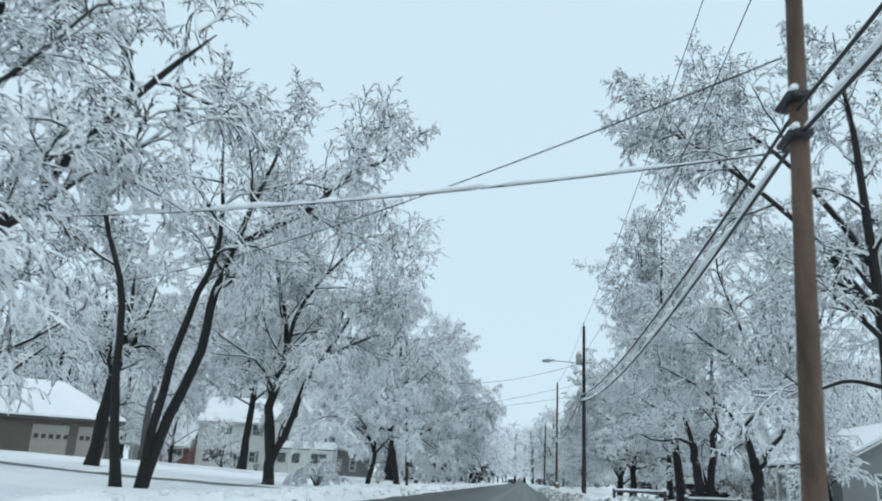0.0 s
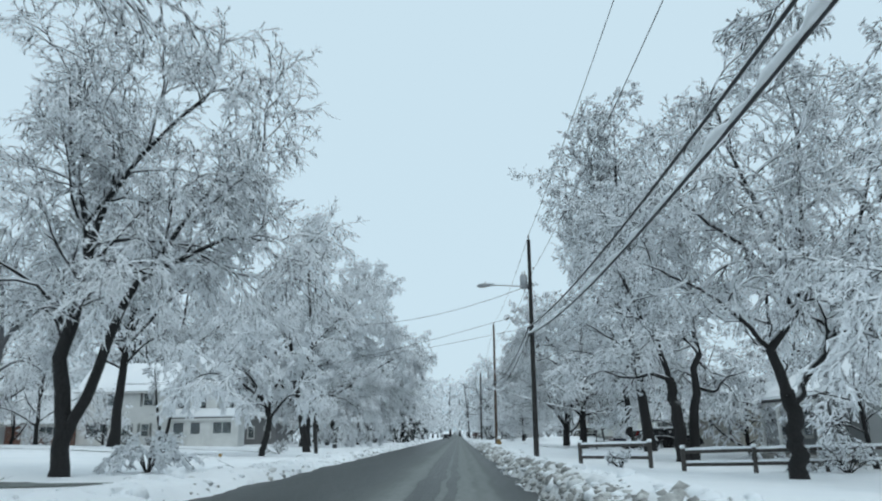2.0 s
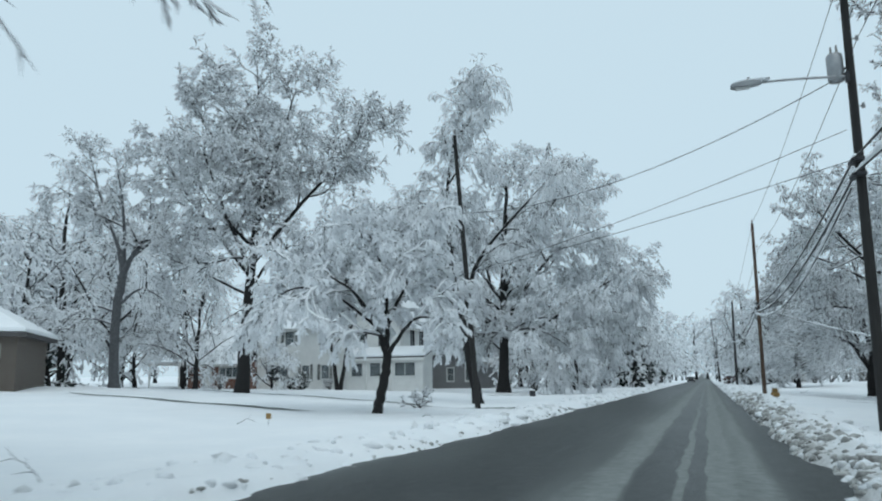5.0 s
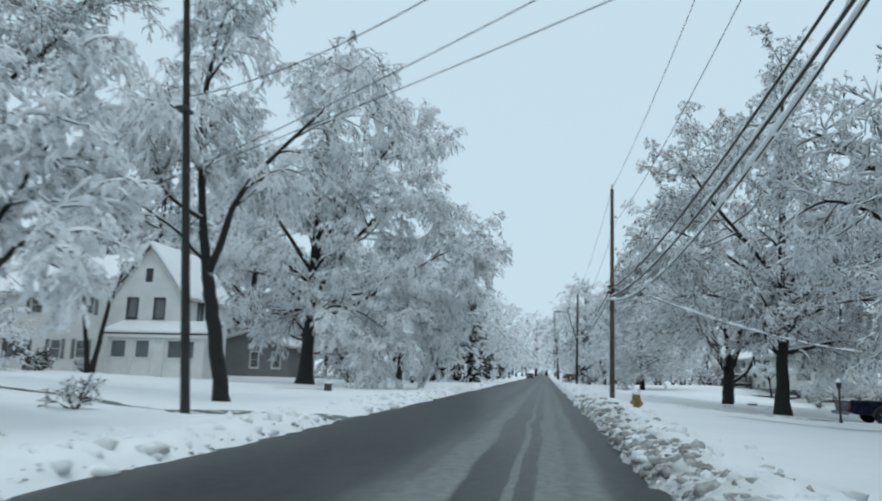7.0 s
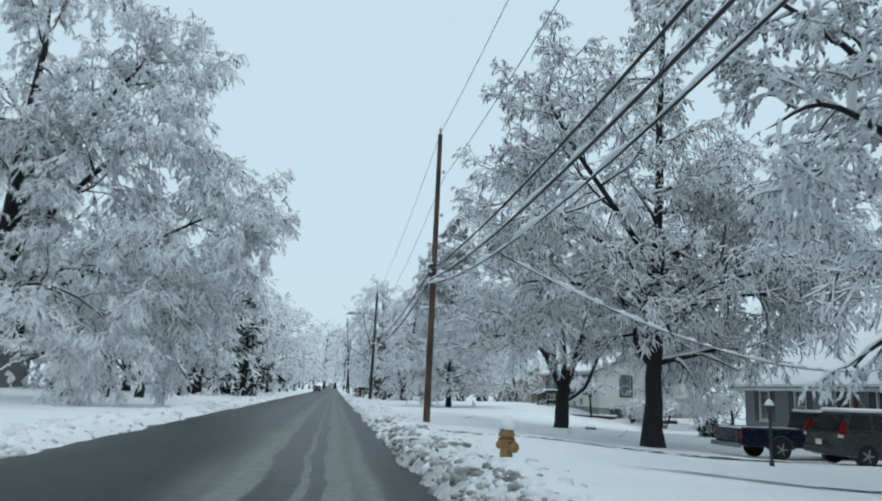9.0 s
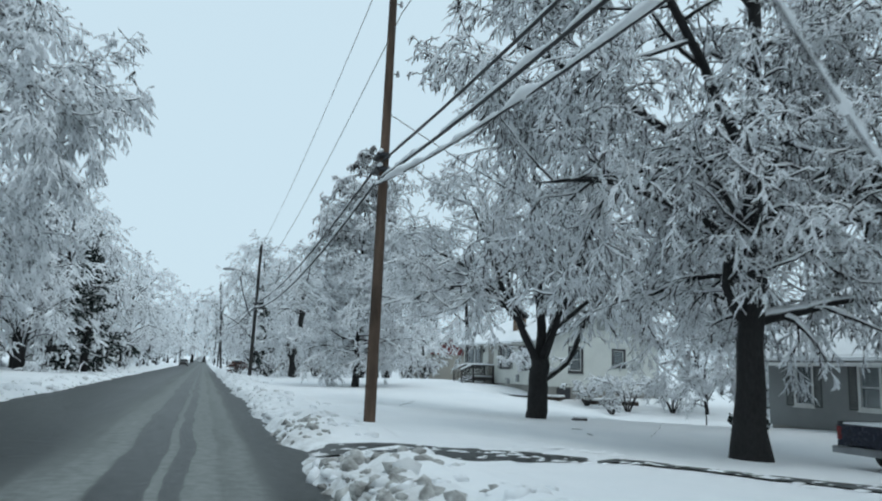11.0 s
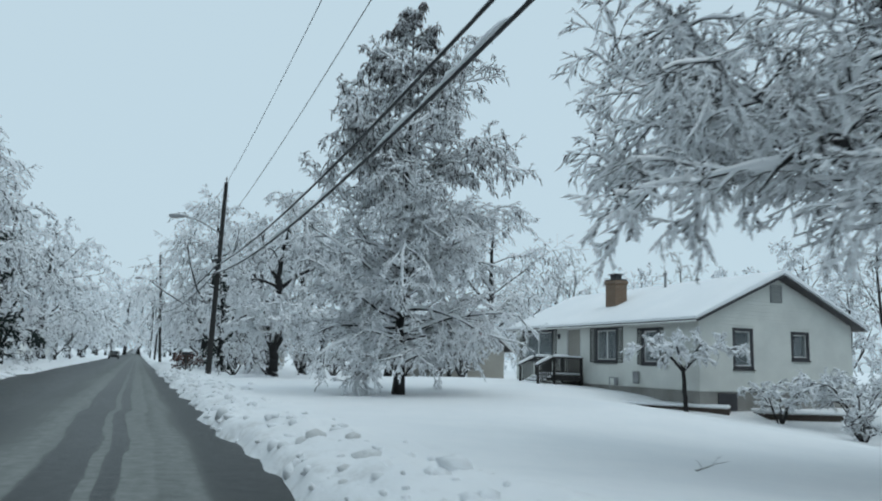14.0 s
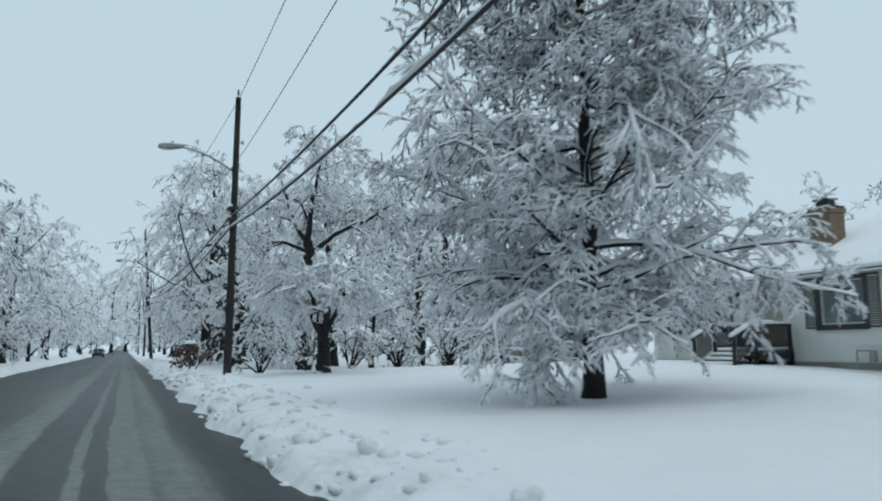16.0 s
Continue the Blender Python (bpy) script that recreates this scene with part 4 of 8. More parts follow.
laden_tree("street_tree", -13.6, 119.0, [([(0, 0, 0), (0.2, 0, 4), (0.5, 0, 8), (0.9, 0, 14)], 0.30, 0.06, 0.25), ([(0.2, 0, 4.4), (2.4, -0.8, 6.6), (4.6, -1.2, 6.9)], 0.12, 0.04, 0.3),
                                         ([(0.2, 0, 5.0), (-2.0, -0.6, 8.0), (-4.0, -1.0, 9.6)], 0.13, 0.04, 0.3)], "broad tree arching snowy branches over the verge", seed=20, airy=1.12,
           arms=(1.7, 56), reach=4.0, arm_up=(0.5, -1.4), limbs=(7, 44, 0.48, (0, -0.9)), branches=(5, 38, 0.52, -1.0), twigs=(4, 36, 0.6, -1.0), tips=(2, 36, 0.6, -0.8), twig_r=0.036, tip_r=0.038, twig_mat=FROST)
# right verge
laden_tree("street_tree", 11.2, 42.0, [([(0, 0, 0), (0.12, 0, 1.4), (0.1, 0, 2.4), (-0.05, 0, 3.1)], 0.30, 0.24, 0.97), ([(-0.05, 0, 3.0), (-0.35, 0, 4.6), (0.4, 0, 5.5), (1.0, 0.1, 6.9), (1.3, 0.2, 9.0), (1.7, 0.3, 12.0), (1.4, 0.3, 15.0)], 0.19, 0.04, 0.3),
                                        ([(0.1, 0, 2.7), (0.6, 0, 3.4), (1.5, 0, 4.5), (2.2, 0, 5.5), (2.6, 0.1, 7.4), (3.8, 0.3, 10.2), (4.8, 0.4, 12.6)], 0.15, 0.04, 0.3), ([(1.0, 0.1, 6.8), (0.1, 0.3, 9.2), (-0.9, 0.4, 12.0), (-1.3, 0.4, 14.4)], 0.11, 0.03, 0.2), ([(-0.3, 0, 4.4), (-1.2, -0.1, 5.4), (-2.6, -0.2, 6.6), (-4.6, -0.3, 7.6)], 0.10, 0.03, 0.2),
                                        ([(0.6, 0, 5.9), (-0.6, -0.4, 7.6), (-2.2, -0.8, 8.8), (-3.8, -1.0, 10.2)], 0.10, 0.03, 0.2)], "dark crooked tree with wide snow-heavy limbs beside the rail fence", seed=31, arms=(1.45, 52), reach=4.3, limbs=(7, 42, 0.55, (0.1, -0.3)), branches=(5, 38, 0.6, -0.35), twigs=(5, 34, 0.58, -0.35), tips=(3, 32, 0.6, -0.3), twig_r=0.0155, tip_r=0.0155,
           arm_up=(0.2, -0.3), cap=0.028, wobble=0.2)
laden_tree("big_street_tree", 12.3, 30.0, [([(0, 0, 0), (0.1, 0, 5), (0.1, 0, 10), (-0.3, 0, 19)], 0.36, 0.07, 0.4), ([(0.1, 0, 7.5), (-2.0, 0.8, 11.2), (-4.6, 2.0, 14.4), (-7.0, 3.0, 16.8)], 0.15, 0.04, 0.4), ([(0, 0, 9.5), (-1.4, 1.8, 13.6), (-3.4, 3.2, 16.6), (-5.4, 4.0, 18.4)], 0.14, 0.04, 0.4),
                                           ([(0.1, 0, 5.0), (-1.0, 0.6, 5.3), (-2.2, 1.0, 5.0), (-3.2, 1.2, 5.8)], 0.11, 0.03, 0.5)],
           "large tree reaching snowy limbs over the street", seed=32, arms=(1.5, 55), reach=4.2, arm_up=(0.2, -0.4), twigs=(5, 36, 0.58, -0.4))
laden_tree("street_tree", 11.9, 57.5, [([(0, 0, 0), (-0.15, 0, 2.4), (-0.35, 0, 4.6)], 0.36, 0.25, 0.97), ([(-0.35, 0, 4.5), (-1.2, 0, 4.9), (-2.6, -0.2, 4.7), (-4.2, -0.3, 5.2)], 0.15, 0.04, 0.3), ([(-0.35, 0, 4.4), (-0.9, 0, 6.6), (-1.9, 0.1, 8.8), (-2.6, 0.2, 11.4), (-2.9, 0.3, 14.0)], 0.17, 0.04, 0.2),
                                        ([(0.5, 0, 0), (0.8, 0, 2.6), (1.0, 0, 4.6), (1.4, 0, 6.6), (1.2, 0.1, 10.5), (1.4, 0.2, 14.0)], 0.30, 0.05, 0.4), ([(1.0, 0, 4.2), (2.0, 0, 3.9), (2.7, 0, 4.6), (3.8, 0, 4.9)], 0.12, 0.03, 0.4)],
           "stout twin-trunked tree with gnarled snow-capped limbs", seed=33, airy=1.12, arms=(1.3, 55), reach=3.6, arm_up=(0.2, -0.3), limbs=(8, 46, 0.5, (0.1, -0.3)), branches=(5, 42, 0.5, -0.2), twigs=(5, 38, 0.55, -0.3), cap=0.026, twig_r=0.027, tip_r=0.029, wobble=0.2)
laden_tree("tall_tree", 12.6, 67.0, [([(0, 0, 0), (-0.5, 0, 6), (-1.0, 0, 12), (-1.0, 0, 17), (-0.6, 0, 24.5)], 0.36, 0.05, 0.2), ([(-0.9, 0, 10.5), (-1.8, 0, 14.0), (-2.4, 0, 18.0), (-2.6, 0, 21.5)], 0.16, 0.04, 0.3)], "tall dark tree with open snow-dusted crown", seed=34, airy=1.12, arms=(2.2, 52), reach=5.2, shape=lambda s: 1.05 - 0.55 * s ** 2, arm_up=(0.4, -0.1),
           limbs=(6, 44, 0.45, (0.1, -0.2)), branches=(5, 40, 0.5, -0.2), twigs=(5, 38, 0.55, -0.2), tips=(2, 36, 0.6, -0.2), twig_r=0.03, tip_r=0.031, arm_first=0.4)
laden_tree("big_street_tree", 11.97, 90.38, [([(0, 0, 0), (0.1, 0, 3), (0.2, 0, 6), (0.5, 0, 12), (0.8, 0, 20)], 0.37, 0.07, 0.26), ([(0.2, 0, 5.0), (-1.8, 0.2, 6.0), (-3.6, 0.3, 6.4), (-5.2, 0.4, 6.2)], 0.14, 0.04, 0.4), ([(0.25, 0, 6.6), (-1.6, 1.0, 8.2), (-3.6, 1.8, 9.6), (-5.2, 2.2, 10.4)], 0.14, 0.04, 0.4),
                                             ([(0.3, 0, 7.0), (-1.8, -0.8, 9.2), (-3.8, -1.4, 11.6), (-4.8, -1.6, 13.2)], 0.14, 0.04, 0.3), ([(0.2, 0, 4.8), (2.4, -0.4, 6.4), (5.0, -0.8, 7.2), (7.2, -1.0, 6.8)], 0.14, 0.04, 0.35), ([(0.3, 0, 6.5), (2.6, 0.6, 9.2), (5.4, 1.0, 11.4)], 0.14, 0.04, 0.3), ([(0.2, 0, 4.6), (2.2, -1.0, 5.8), (4.2, -1.6, 6.0), (6.0, -2.0, 5.6)], 0.12, 0.03, 0.3), ([(0.25, 0, 5.6), (2.8, 0.2, 7.4), (5.8, 0.4, 8.6), (8.0, 0.4, 8.4)], 0.12, 0.03, 0.3),
                                             ([(0.2, 0, 5.2), (0.6, 2.2, 6.4), (0.8, 4.6, 6.6)], 0.13, 0.04, 0.3)],
           "massive straight-trunked tree with layered snowy limbs", seed=35, arms=(2.3, 64), reach=3.9, shape=lambda s: 1.15 - 0.5 * s, arm_up=(0.3, -0.35), limbs=(7, 44, 0.54, (0, -0.5)), branches=(6, 40, 0.56, -0.5), twigs=(5, 36, 0.52, -0.5), tips=(3, 34, 0.58, -0.4), twig_r=0.0165, tip_r=0.017, flare=1.45, arm_first=0.5, tufts=(1, 0.24, 0.024, CYPRESS, 3.0))
laden_tree("street_tree", 11.9, 101.7, [([(0, 0, 0), (0.05, 0, 1.2), (0.1, 0, 2.4)], 0.40, 0.34, 0.97), ([(0.1, 0, 2.2), (0.55, 0.05, 3.2), (1.05, 0.1, 4.4), (1.5, 0.1, 6.0), (1.9, 0.1, 8.0), (2.6, 0.2, 11.0), (3.4, 0.3, 13.6)], 0.22, 0.04, 0.3), ([(1.4, 0.1, 5.6), (3.2, 0.2, 7.8), (5.8, 0.2, 9.2), (8.4, 0.1, 9.0)], 0.13, 0.03, 0.25),
                                         ([(0.1, 0, 2.2), (0.15, 0, 4.0), (-0.1, 0.1, 6.0), (0.0, 0.1, 8.2), (-0.5, 0.2, 11.5), (-0.6, 0.3, 13.6)], 0.20, 0.04, 0.3), ([(0.0, 0, 2.2), (-0.35, -0.1, 2.8), (-1.0, -0.1, 4.1), (-1.7, -0.1, 4.7), (-2.6, -0.1, 5.0), (-4.4, -0.2, 4.7), (-5.2, -0.2, 4.0)], 0.16, 0.04, 0.4),
                                         ([(-0.9, -0.1, 3.9), (-1.5, 0, 5.1), (-1.9, 0.1, 6.4), (-3.0, 0.2, 8.6)], 0.12, 0.03, 0.2), ([(0.35, 0, 1.7), (1.3, 0, 2.4), (1.8, 0, 3.5), (2.6, 0.1, 5.0), (4.4, 0.1, 6.2), (6.6, 0.0, 6.0), (8.4, 0.0, 4.2)], 0.12, 0.03, 0.35), ([(0.5, -0.5, 3.6), (2.4, -1.6, 5.2), (5.0, -2.2, 4.8), (6.8, -2.6, 3.2)], 0.10, 0.03, 0.35), ([(1.0, 0.3, 4.2), (3.0, 1.2, 5.4), (5.4, 1.8, 4.6), (7.0, 2.0, 2.8)], 0.10, 0.03, 0.35),
                                         ([(0.1, 0, 2.3), (0.5, -0.8, 4.0), (0.9, -2.0, 6.4), (1.2, -3.2, 8.4)], 0.14, 0.04, 0.4), ([(0.1, 0.1, 2.3), (-0.4, 1.2, 4.4), (-0.7, 2.4, 7.4)], 0.14, 0.04, 0.4), ([(-0.4, 0.3, 3.6), (-1.8, 1.2, 5.4), (-3.2, 2.0, 6.4), (-4.5, 2.4, 6.1)], 0.12, 0.03, 0.35), ([(-0.2, 0.6, 4.0), (-1.2, 2.2, 5.6), (-2.6, 3.8, 6.2)], 0.11, 0.03, 0.4)],
           "spreading tree forking low, limbs thick with snow", seed=36, arms=(1.5, 52), reach=3.6, limbs=(7, 42, 0.55, (0.1, -0.3)), branches=(5, 38, 0.6, -0.35), twigs=(5, 34, 0.58, -0.35), tips=(3, 32, 0.6, -0.3), twig_r=0.0155, tip_r=0.0155, arm_up=(0.4, -0.4), cap=0.03, flare=1.2)
laden_tree("street_tree", 13.4, 77.0, [([(0, 0, 0), (0.1, 0, 3), (0, 0, 6), (0.3, 0, 12)], 0.34, 0.08, 0.4), ([(0, 0, 5.2), (-1.6, -0.2, 7.2), (-3.6, -0.5, 8.0), (-5.2, -0.8, 7.2)], 0.12, 0.03, 0.15),
                                        ([(0.05, 0, 7.0), (-1.6, 0.4, 9.2), (-3.6, 0.6, 10.8), (-5.4, 0.6, 11.4)], 0.11, 0.03, 0.15), ([(0.1, 0, 6.0), (-0.6, -1.6, 8.2), (-1.6, -3.4, 9.4)], 0.11, 0.03, 0.15)],
           "dark-limbed tree hanging snow-heavy boughs over the verge", seed=41, cap=0.035, arms=(1.4, 52), reach=3.2, arm_up=(0.2, -0.9), limbs=(7, 42, 0.5, (0, -0.7)), branches=(5, 36, 0.55, -0.8), twigs=(5, 34, 0.55, -0.8), twig_r=0.026, tip_r=0.03)
# bald cypress on the lawn
laden_tree("bald_cypress", 8.73, 120.4, [([(0, 0, 0), (0.02, 0, 4), (0.05, 0, 9), (0.1, 0, 14.9)], 0.20, 0.03, 0.105)], "tall conical cypress with level snow-covered boughs and hanging tufts", seed=37, arms=(7.2, 79), reach=4.1,
           shape=lambda s: np.clip(0.90 + 0.10 * np.sin(3.6 * s) - 0.76 * np.clip((s - 0.6) / 0.4, 0, 1) ** 1.6, 0.12, 1), arm_up=(0.3, -0.45), limbs=(9, 44, 0.35, (0, -0.3)), branches=(5, 40, 0.54, -0.35), twigs=(5, 36, 0.58, -0.4), tips=(3, 36, 0.58, -0.4),
           twig_r=0.016, tip_r=0.017, flat=0.75, twig_mat=CYPTWIG, cap=0.03, flare=1.4, arm_first=0.36, tufts=(1, 0.34, 0.026, CYPRESS, 7.5))
# small laden trees
laden_tree("small_tree", 6.35, 133.0, [([(0, 0, 0), (0.02, 0, 0.7), (0, 0, 1.4)], 0.27, 0.2, 0.97), ([(0, 0, 1.3), (0.1, 0, 2.4), (0, 0, 3.9)], 0.12, 0.03, 0.3)] + [([(0, 0, 1.2 + 0.1 * (i % 2)), (0.6 * math.cos(a), 0.6 * math.sin(a), 2.3), (1.3 * math.cos(a), 1.3 * math.sin(a), 3.1 + 0.3 * (i % 2)), (2.1 * math.cos(a), 2.1 * math.sin(a), 2.7)], 0.10, 0.025, 0.25) for i, a in enumerate(np.linspace(0.2, 5.5, 8))],
           "small dark-trunked tree bowed with heavy snow", seed=38, arms=(2.4, 52), reach=1.3, arm_up=(0.3, -1.1), limbs=(5, 44, 0.55, -0.6), branches=(5, 40, 0.58, -0.7), twigs=(4, 36, 0.6, -0.8), tips=(2, 36, 0.6, -0.6), twig_r=0.02, tip_r=0.022, twig_mat=HEAVY, cap=0.045, sink=0.1, flare=1.2)
laden_tree("street_tree", 7.8, 142.5, [([(0, 0, 0), (0.1, 0, 3.0), (0.15, 0, 6.3)], 0.30, 0.24, 0.97), ([(0.15, 0, 6.2), (0.3, 0, 8.0), (0.9, 0, 11.0)], 0.17, 0.04, 0.2), ([(0.15, 0, 6.2), (-0.5, 0, 7.2), (-1.2, 0.1, 9.4)], 0.14, 0.04, 0.2), ([(0.15, 0, 5.6), (1.6, 0.1, 6.8), (3.2, 0.1, 7.6), (4.4, 0.1, 8.4)], 0.17, 0.07, 0.3),
                                        ([(0.1, 0, 5.8), (-1.2, -0.3, 6.2), (-2.6, -0.4, 5.8)], 0.12, 0.03, 0.3)], "dark-limbed tree behind the small laden one, crown drooping with snow", seed=43, arms=(1.9, 52), reach=2.6, arm_up=(0.4, -1.0), limbs=(6, 42, 0.52, (0, -0.8)), branches=(5, 38, 0.55, -0.8), twigs=(4, 34, 0.58, -0.8), tips=(2, 34, 0.6, -0.6), twig_r=0.028, tip_r=0.03)
laden_tree("dogwood", 19.1, 117.5, [([(0, 0, 0), (-0.06, 0, 0.8), (-0.12, 0, 1.55)], 0.085, 0.07, 0.97)] + [([(-0.12, 0, 1.5), (-0.12 + 0.55 * math.cos(a), 0.55 * math.sin(a), 2.1), (-0.1 + 1.15 * math.cos(a), 1.15 * math.sin(a), 2.5), (-0.1 + 1.75 * math.cos(a), 1.75 * math.sin(a), 2.35)], 0.05, 0.016, 0.25) for a in np.linspace(0.3, 5.5, 7)],
           "small umbrella-shaped garden tree heavy with snow", seed=39, arms=(3.2, 52), reach=0.85, arm_up=(0.4, -0.9), limbs=(4, 44, 0.55, -0.4), branches=(4, 40, 0.6, -0.5), twigs=(3, 36, 0.6, -0.6), tips=(2, 36, 0.6, -0.5), twig_r=0.016, tip_r=0.018, twig_mat=HEAVY, cap=0.04, sink=0.05, flare=1.2)
tree("young_tree", 23.9, 107.8, [(20, 1, 1.5, 0.045, 0.0), (150, 25, 1.3, 0.03, 0.3, 1.3), (20, 25, 1.3, 0.03, 0.3, 1.3)], "young tree with thin trunk and white frosted crown", seed=40, limbs=12, limb=1.2, limb_s=(0.2, 1), branches=6, twigs=6, tips=2,
     twig_r=0.018, tip_r=0.02, twig_mat=FROST, sink=0.1)


def shrub(x, y, size, seed, label, mat=None, spread=38, name="shrub"):
    stems = [(i * 360 / 7 + seed * 17, spread * (0.5 + 0.5 * (i % 2)), size, 0.028 * size + 0.006, 0.1) for i in range(7)]
    return tree(name, x, y, stems, label, "shrub", seed, limbs=21, limb=size * 0.6, limb_s=(0.2, 1), limb_spread=40, limb_up=0.1, branches=4, branch_ratio=0.5, branch_up=-0.2, twigs=4, tips=2, twig_up=-0.4,
                twig_r=0.014 + 0.010 * size, tip_r=0.016 + 0.012 * size, twig_mat=mat or HEAVY, snow_caps=False, sink=0.08, top_limbs=4, flare=1.0)




def bowed_shrub(x, y, size, seed, label, stems=7):
    """A garden shrub whose stems arch outward under the snow, thick with white twigs."""
    rng = np.random.default_rng(seed)
    canes = []
    for a in np.linspace(0.2, 5.6, stems) + rng.uniform(-0.2, 0.2, stems):
        c, n, k = math.cos(a), math.sin(a), size * rng.uniform(0.8, 1.1)
        canes.append(([(0.06 * c, 0.06 * n, 0), (0.26 * k * c, 0.26 * k * n, 0.5 * k), (0.55 * k * c, 0.55 * k * n, 0.86 * k), (0.95 * k * c, 0.95 * k * n, 0.92 * k)], 0.016 * size + 0.006, 0.01, 0.25))
    return laden_tree("shrub", x, y, canes, label, "shrub", seed=seed, arms=(3.4 / size ** 0.5, 46), reach=0.5 * size, arm_up=(0.5, -0.8), limbs=(4, 42, 0.55, -0.3), branches=(4, 38, 0.6, -0.4), twigs=(3, 36, 0.6, -0.5), tips=(2, 36, 0.6, -0.4),
                      twig_r=0.013, tip_r=0.014, twig_mat=HEAVY, cap=0.03, sink=0.08, flare=1.0)


bowed_shrub(22.9, 113.3, 1.9, 61, "wide branching shrub beside the raised bed, white with snow", 9)
bowed_shrub(21.4, 115.3, 1.4, 60, "low snow-smothered shrub against the house foundation")
bowed_shrub(25.6, 113.0, 1.8, 62, "leafless garden shrub bowed under snow", 8)
shrub(20.9, 111.6, 1.0, 63, "low vase-shaped shrub with snowy twigs", FROST, 45)
laden_tree("shrub", -10.7, 42.3, [([(0, 0, 0), (0.5 * math.cos(a), 0.5 * math.sin(a), 0.75 + 0.1 * (i % 3)), (1.1 * math.cos(a), 1.1 * math.sin(a), 0.7), (1.6 * math.cos(a), 1.6 * math.sin(a), 0.2)], 0.03, 0.012, 0.2) for i, a in enumerate(np.linspace(0, 5.4, 7))],
           "snow-bent shrub bowed to the lawn in a mound", "shrub", seed=64, arms=(4.0, 50), reach=0.7, arm_up=(0.2, -1.2), limbs=(4, 42, 0.55, -0.6), branches=(3, 38, 0.6, -0.6), twigs=(3, 36, 0.6, -0.6), tips=(0, 36, 0.6, 0), twig_r=0.022, twig_mat=HEAVY, cap=0.04, sink=0.1)
shrub(-12.4, 68.5, 0.9, 66, "spiky small shrub poking from the snow", TWIG, 50)
shrub(14.6, 45.6, 1.2, 67, "thin bare shrub beside the rail fence", TWIG, 45)
shrub(6.4, 47.4, 0.7, 68, "thin bare shrub beside the rail fence", TWIG, 50)
shrub(13.5, 46.8, 1.0, 69, "thin bare shrub beside the rail fence", TWIG, 45)
shrub(3.0, 145.0, 1.3, 70, "rust-brown twiggy shrub with little snow", REDLEAF, 40)
for i, (x, y, s) in enumerate(((4.9, 137.2, 1.5), (8.7, 137.6, 1.7), (10.4, 136.8, 1.6), (12.0, 135.0, 1.7), (13.6, 133.5, 1.7), (7.2, 139.0, 1.9), (15.2, 132.6, 1.6), (17.0, 133.6, 1.8), (-16.5, 112.0, 1.8), (-14.5, 114.5, 1.7), (-17.5, 116.5, 2.0),
                               (-13.2, 124.0, 1.6), (-15.5, 127.5, 2.0), (-12.8, 128.8, 1.5), (-46.0, 100.0, 1.4), (-40.8, 104.6, 1.2), (-36.0, 104.4, 1.1))):
    shrub(x, y, s, 80 + i, "snow-smothered hedge shrub along the lawn edge", HEAVY, 36, "hedge_shrub")


def conifer(x, y, H, seed, label, width=0.3):
    return tree("conifer", x, y, [(20, 2, H, 0.06 * H ** 0.7, 0.0)], label, "conifer", seed, limbs=int(3.6 * H), limb=H * width, limb_s=(0.06, 0.98), limb_spread=82, limb_up=-0.35, branches=6, branch_ratio=0.45, branch_up=-0.3, flat=0.6, twigs=5, tips=3,
                twig_up=-0.3, tip_up=-0.3, twig_r=0.07, tip_r=0.08, twig_mat=NEEDLE, limb_fade=0.88, snow_caps=True, cap=0.035, top_limbs=6, limb_first=0.25)


conifer(-9.9, 146.0, 11.5, 71, "dark green spruce with thick pads of snow", 0.34)
conifer(-41.0, 74.5, 4.0, 72, "dark evergreen bush weighed with snow", 0.45)
conifer(5.6, 152.0, 7.5, 73, "dark evergreen with snow on its boughs", 0.3)


def round_bush(x, y, r, seed, label):
    """A clipped evergreen under a cap of snow."""
    return tree("round_bush", x, y, [(i * 40, 12 + 7 * i, r * 1.3, 0.05, 0.0) for i in range(9)], label, "bush", seed, limbs=27, limb=r * 0.75, limb_s=(0.15, 1), limb_spread=50, limb_up=0.0, branches=5, twigs=4, tips=2, twig_r=0.06, tip_r=0.07,
                twig_mat=NEEDLE, snow_caps=True, cap=0.05, sink=0.1, top_limbs=5, flare=1.0)


round_bush(-38.0, 101.9, 1.25, 74, "rounded dark evergreen bush capped with snow")
round_bush(18.6, 98.4, 0.6, 75, "rounded dark evergreen bush capped with snow")


def wood_tree(seed, H, r, reach, mat, twig, s0=0.2, n=(1.2, 6, 5, 4, 0), spread=60, up=(0.3, -0.7)):
    return laden_tree("background_tree", 0, 0, [([(0, 0, 0), (0.1, 0.1, H * 0.3), (-0.1, 0.2, H * 0.65), (0.2, 0, H)], r, r * 0.2, s0)], "bare tree behind the houses, white with snow", seed=seed, arms=(n[0], spread), reach=reach,
                      shape=lambda s: 1.0 - 0.6 * s ** 2, arm_up=up, limbs=(n[1], 44, 0.48, (0.1, -0.5)), branches=(n[2], 40, 0.52, -0.6), twigs=(n[3], 38, 0.6, -0.6), tips=(n[4], 36, 0.65, -0.5), twig_r=twig, tip_r=twig, twig_mat=mat,
                      group="trees along the street", far=True, airy=1.1)


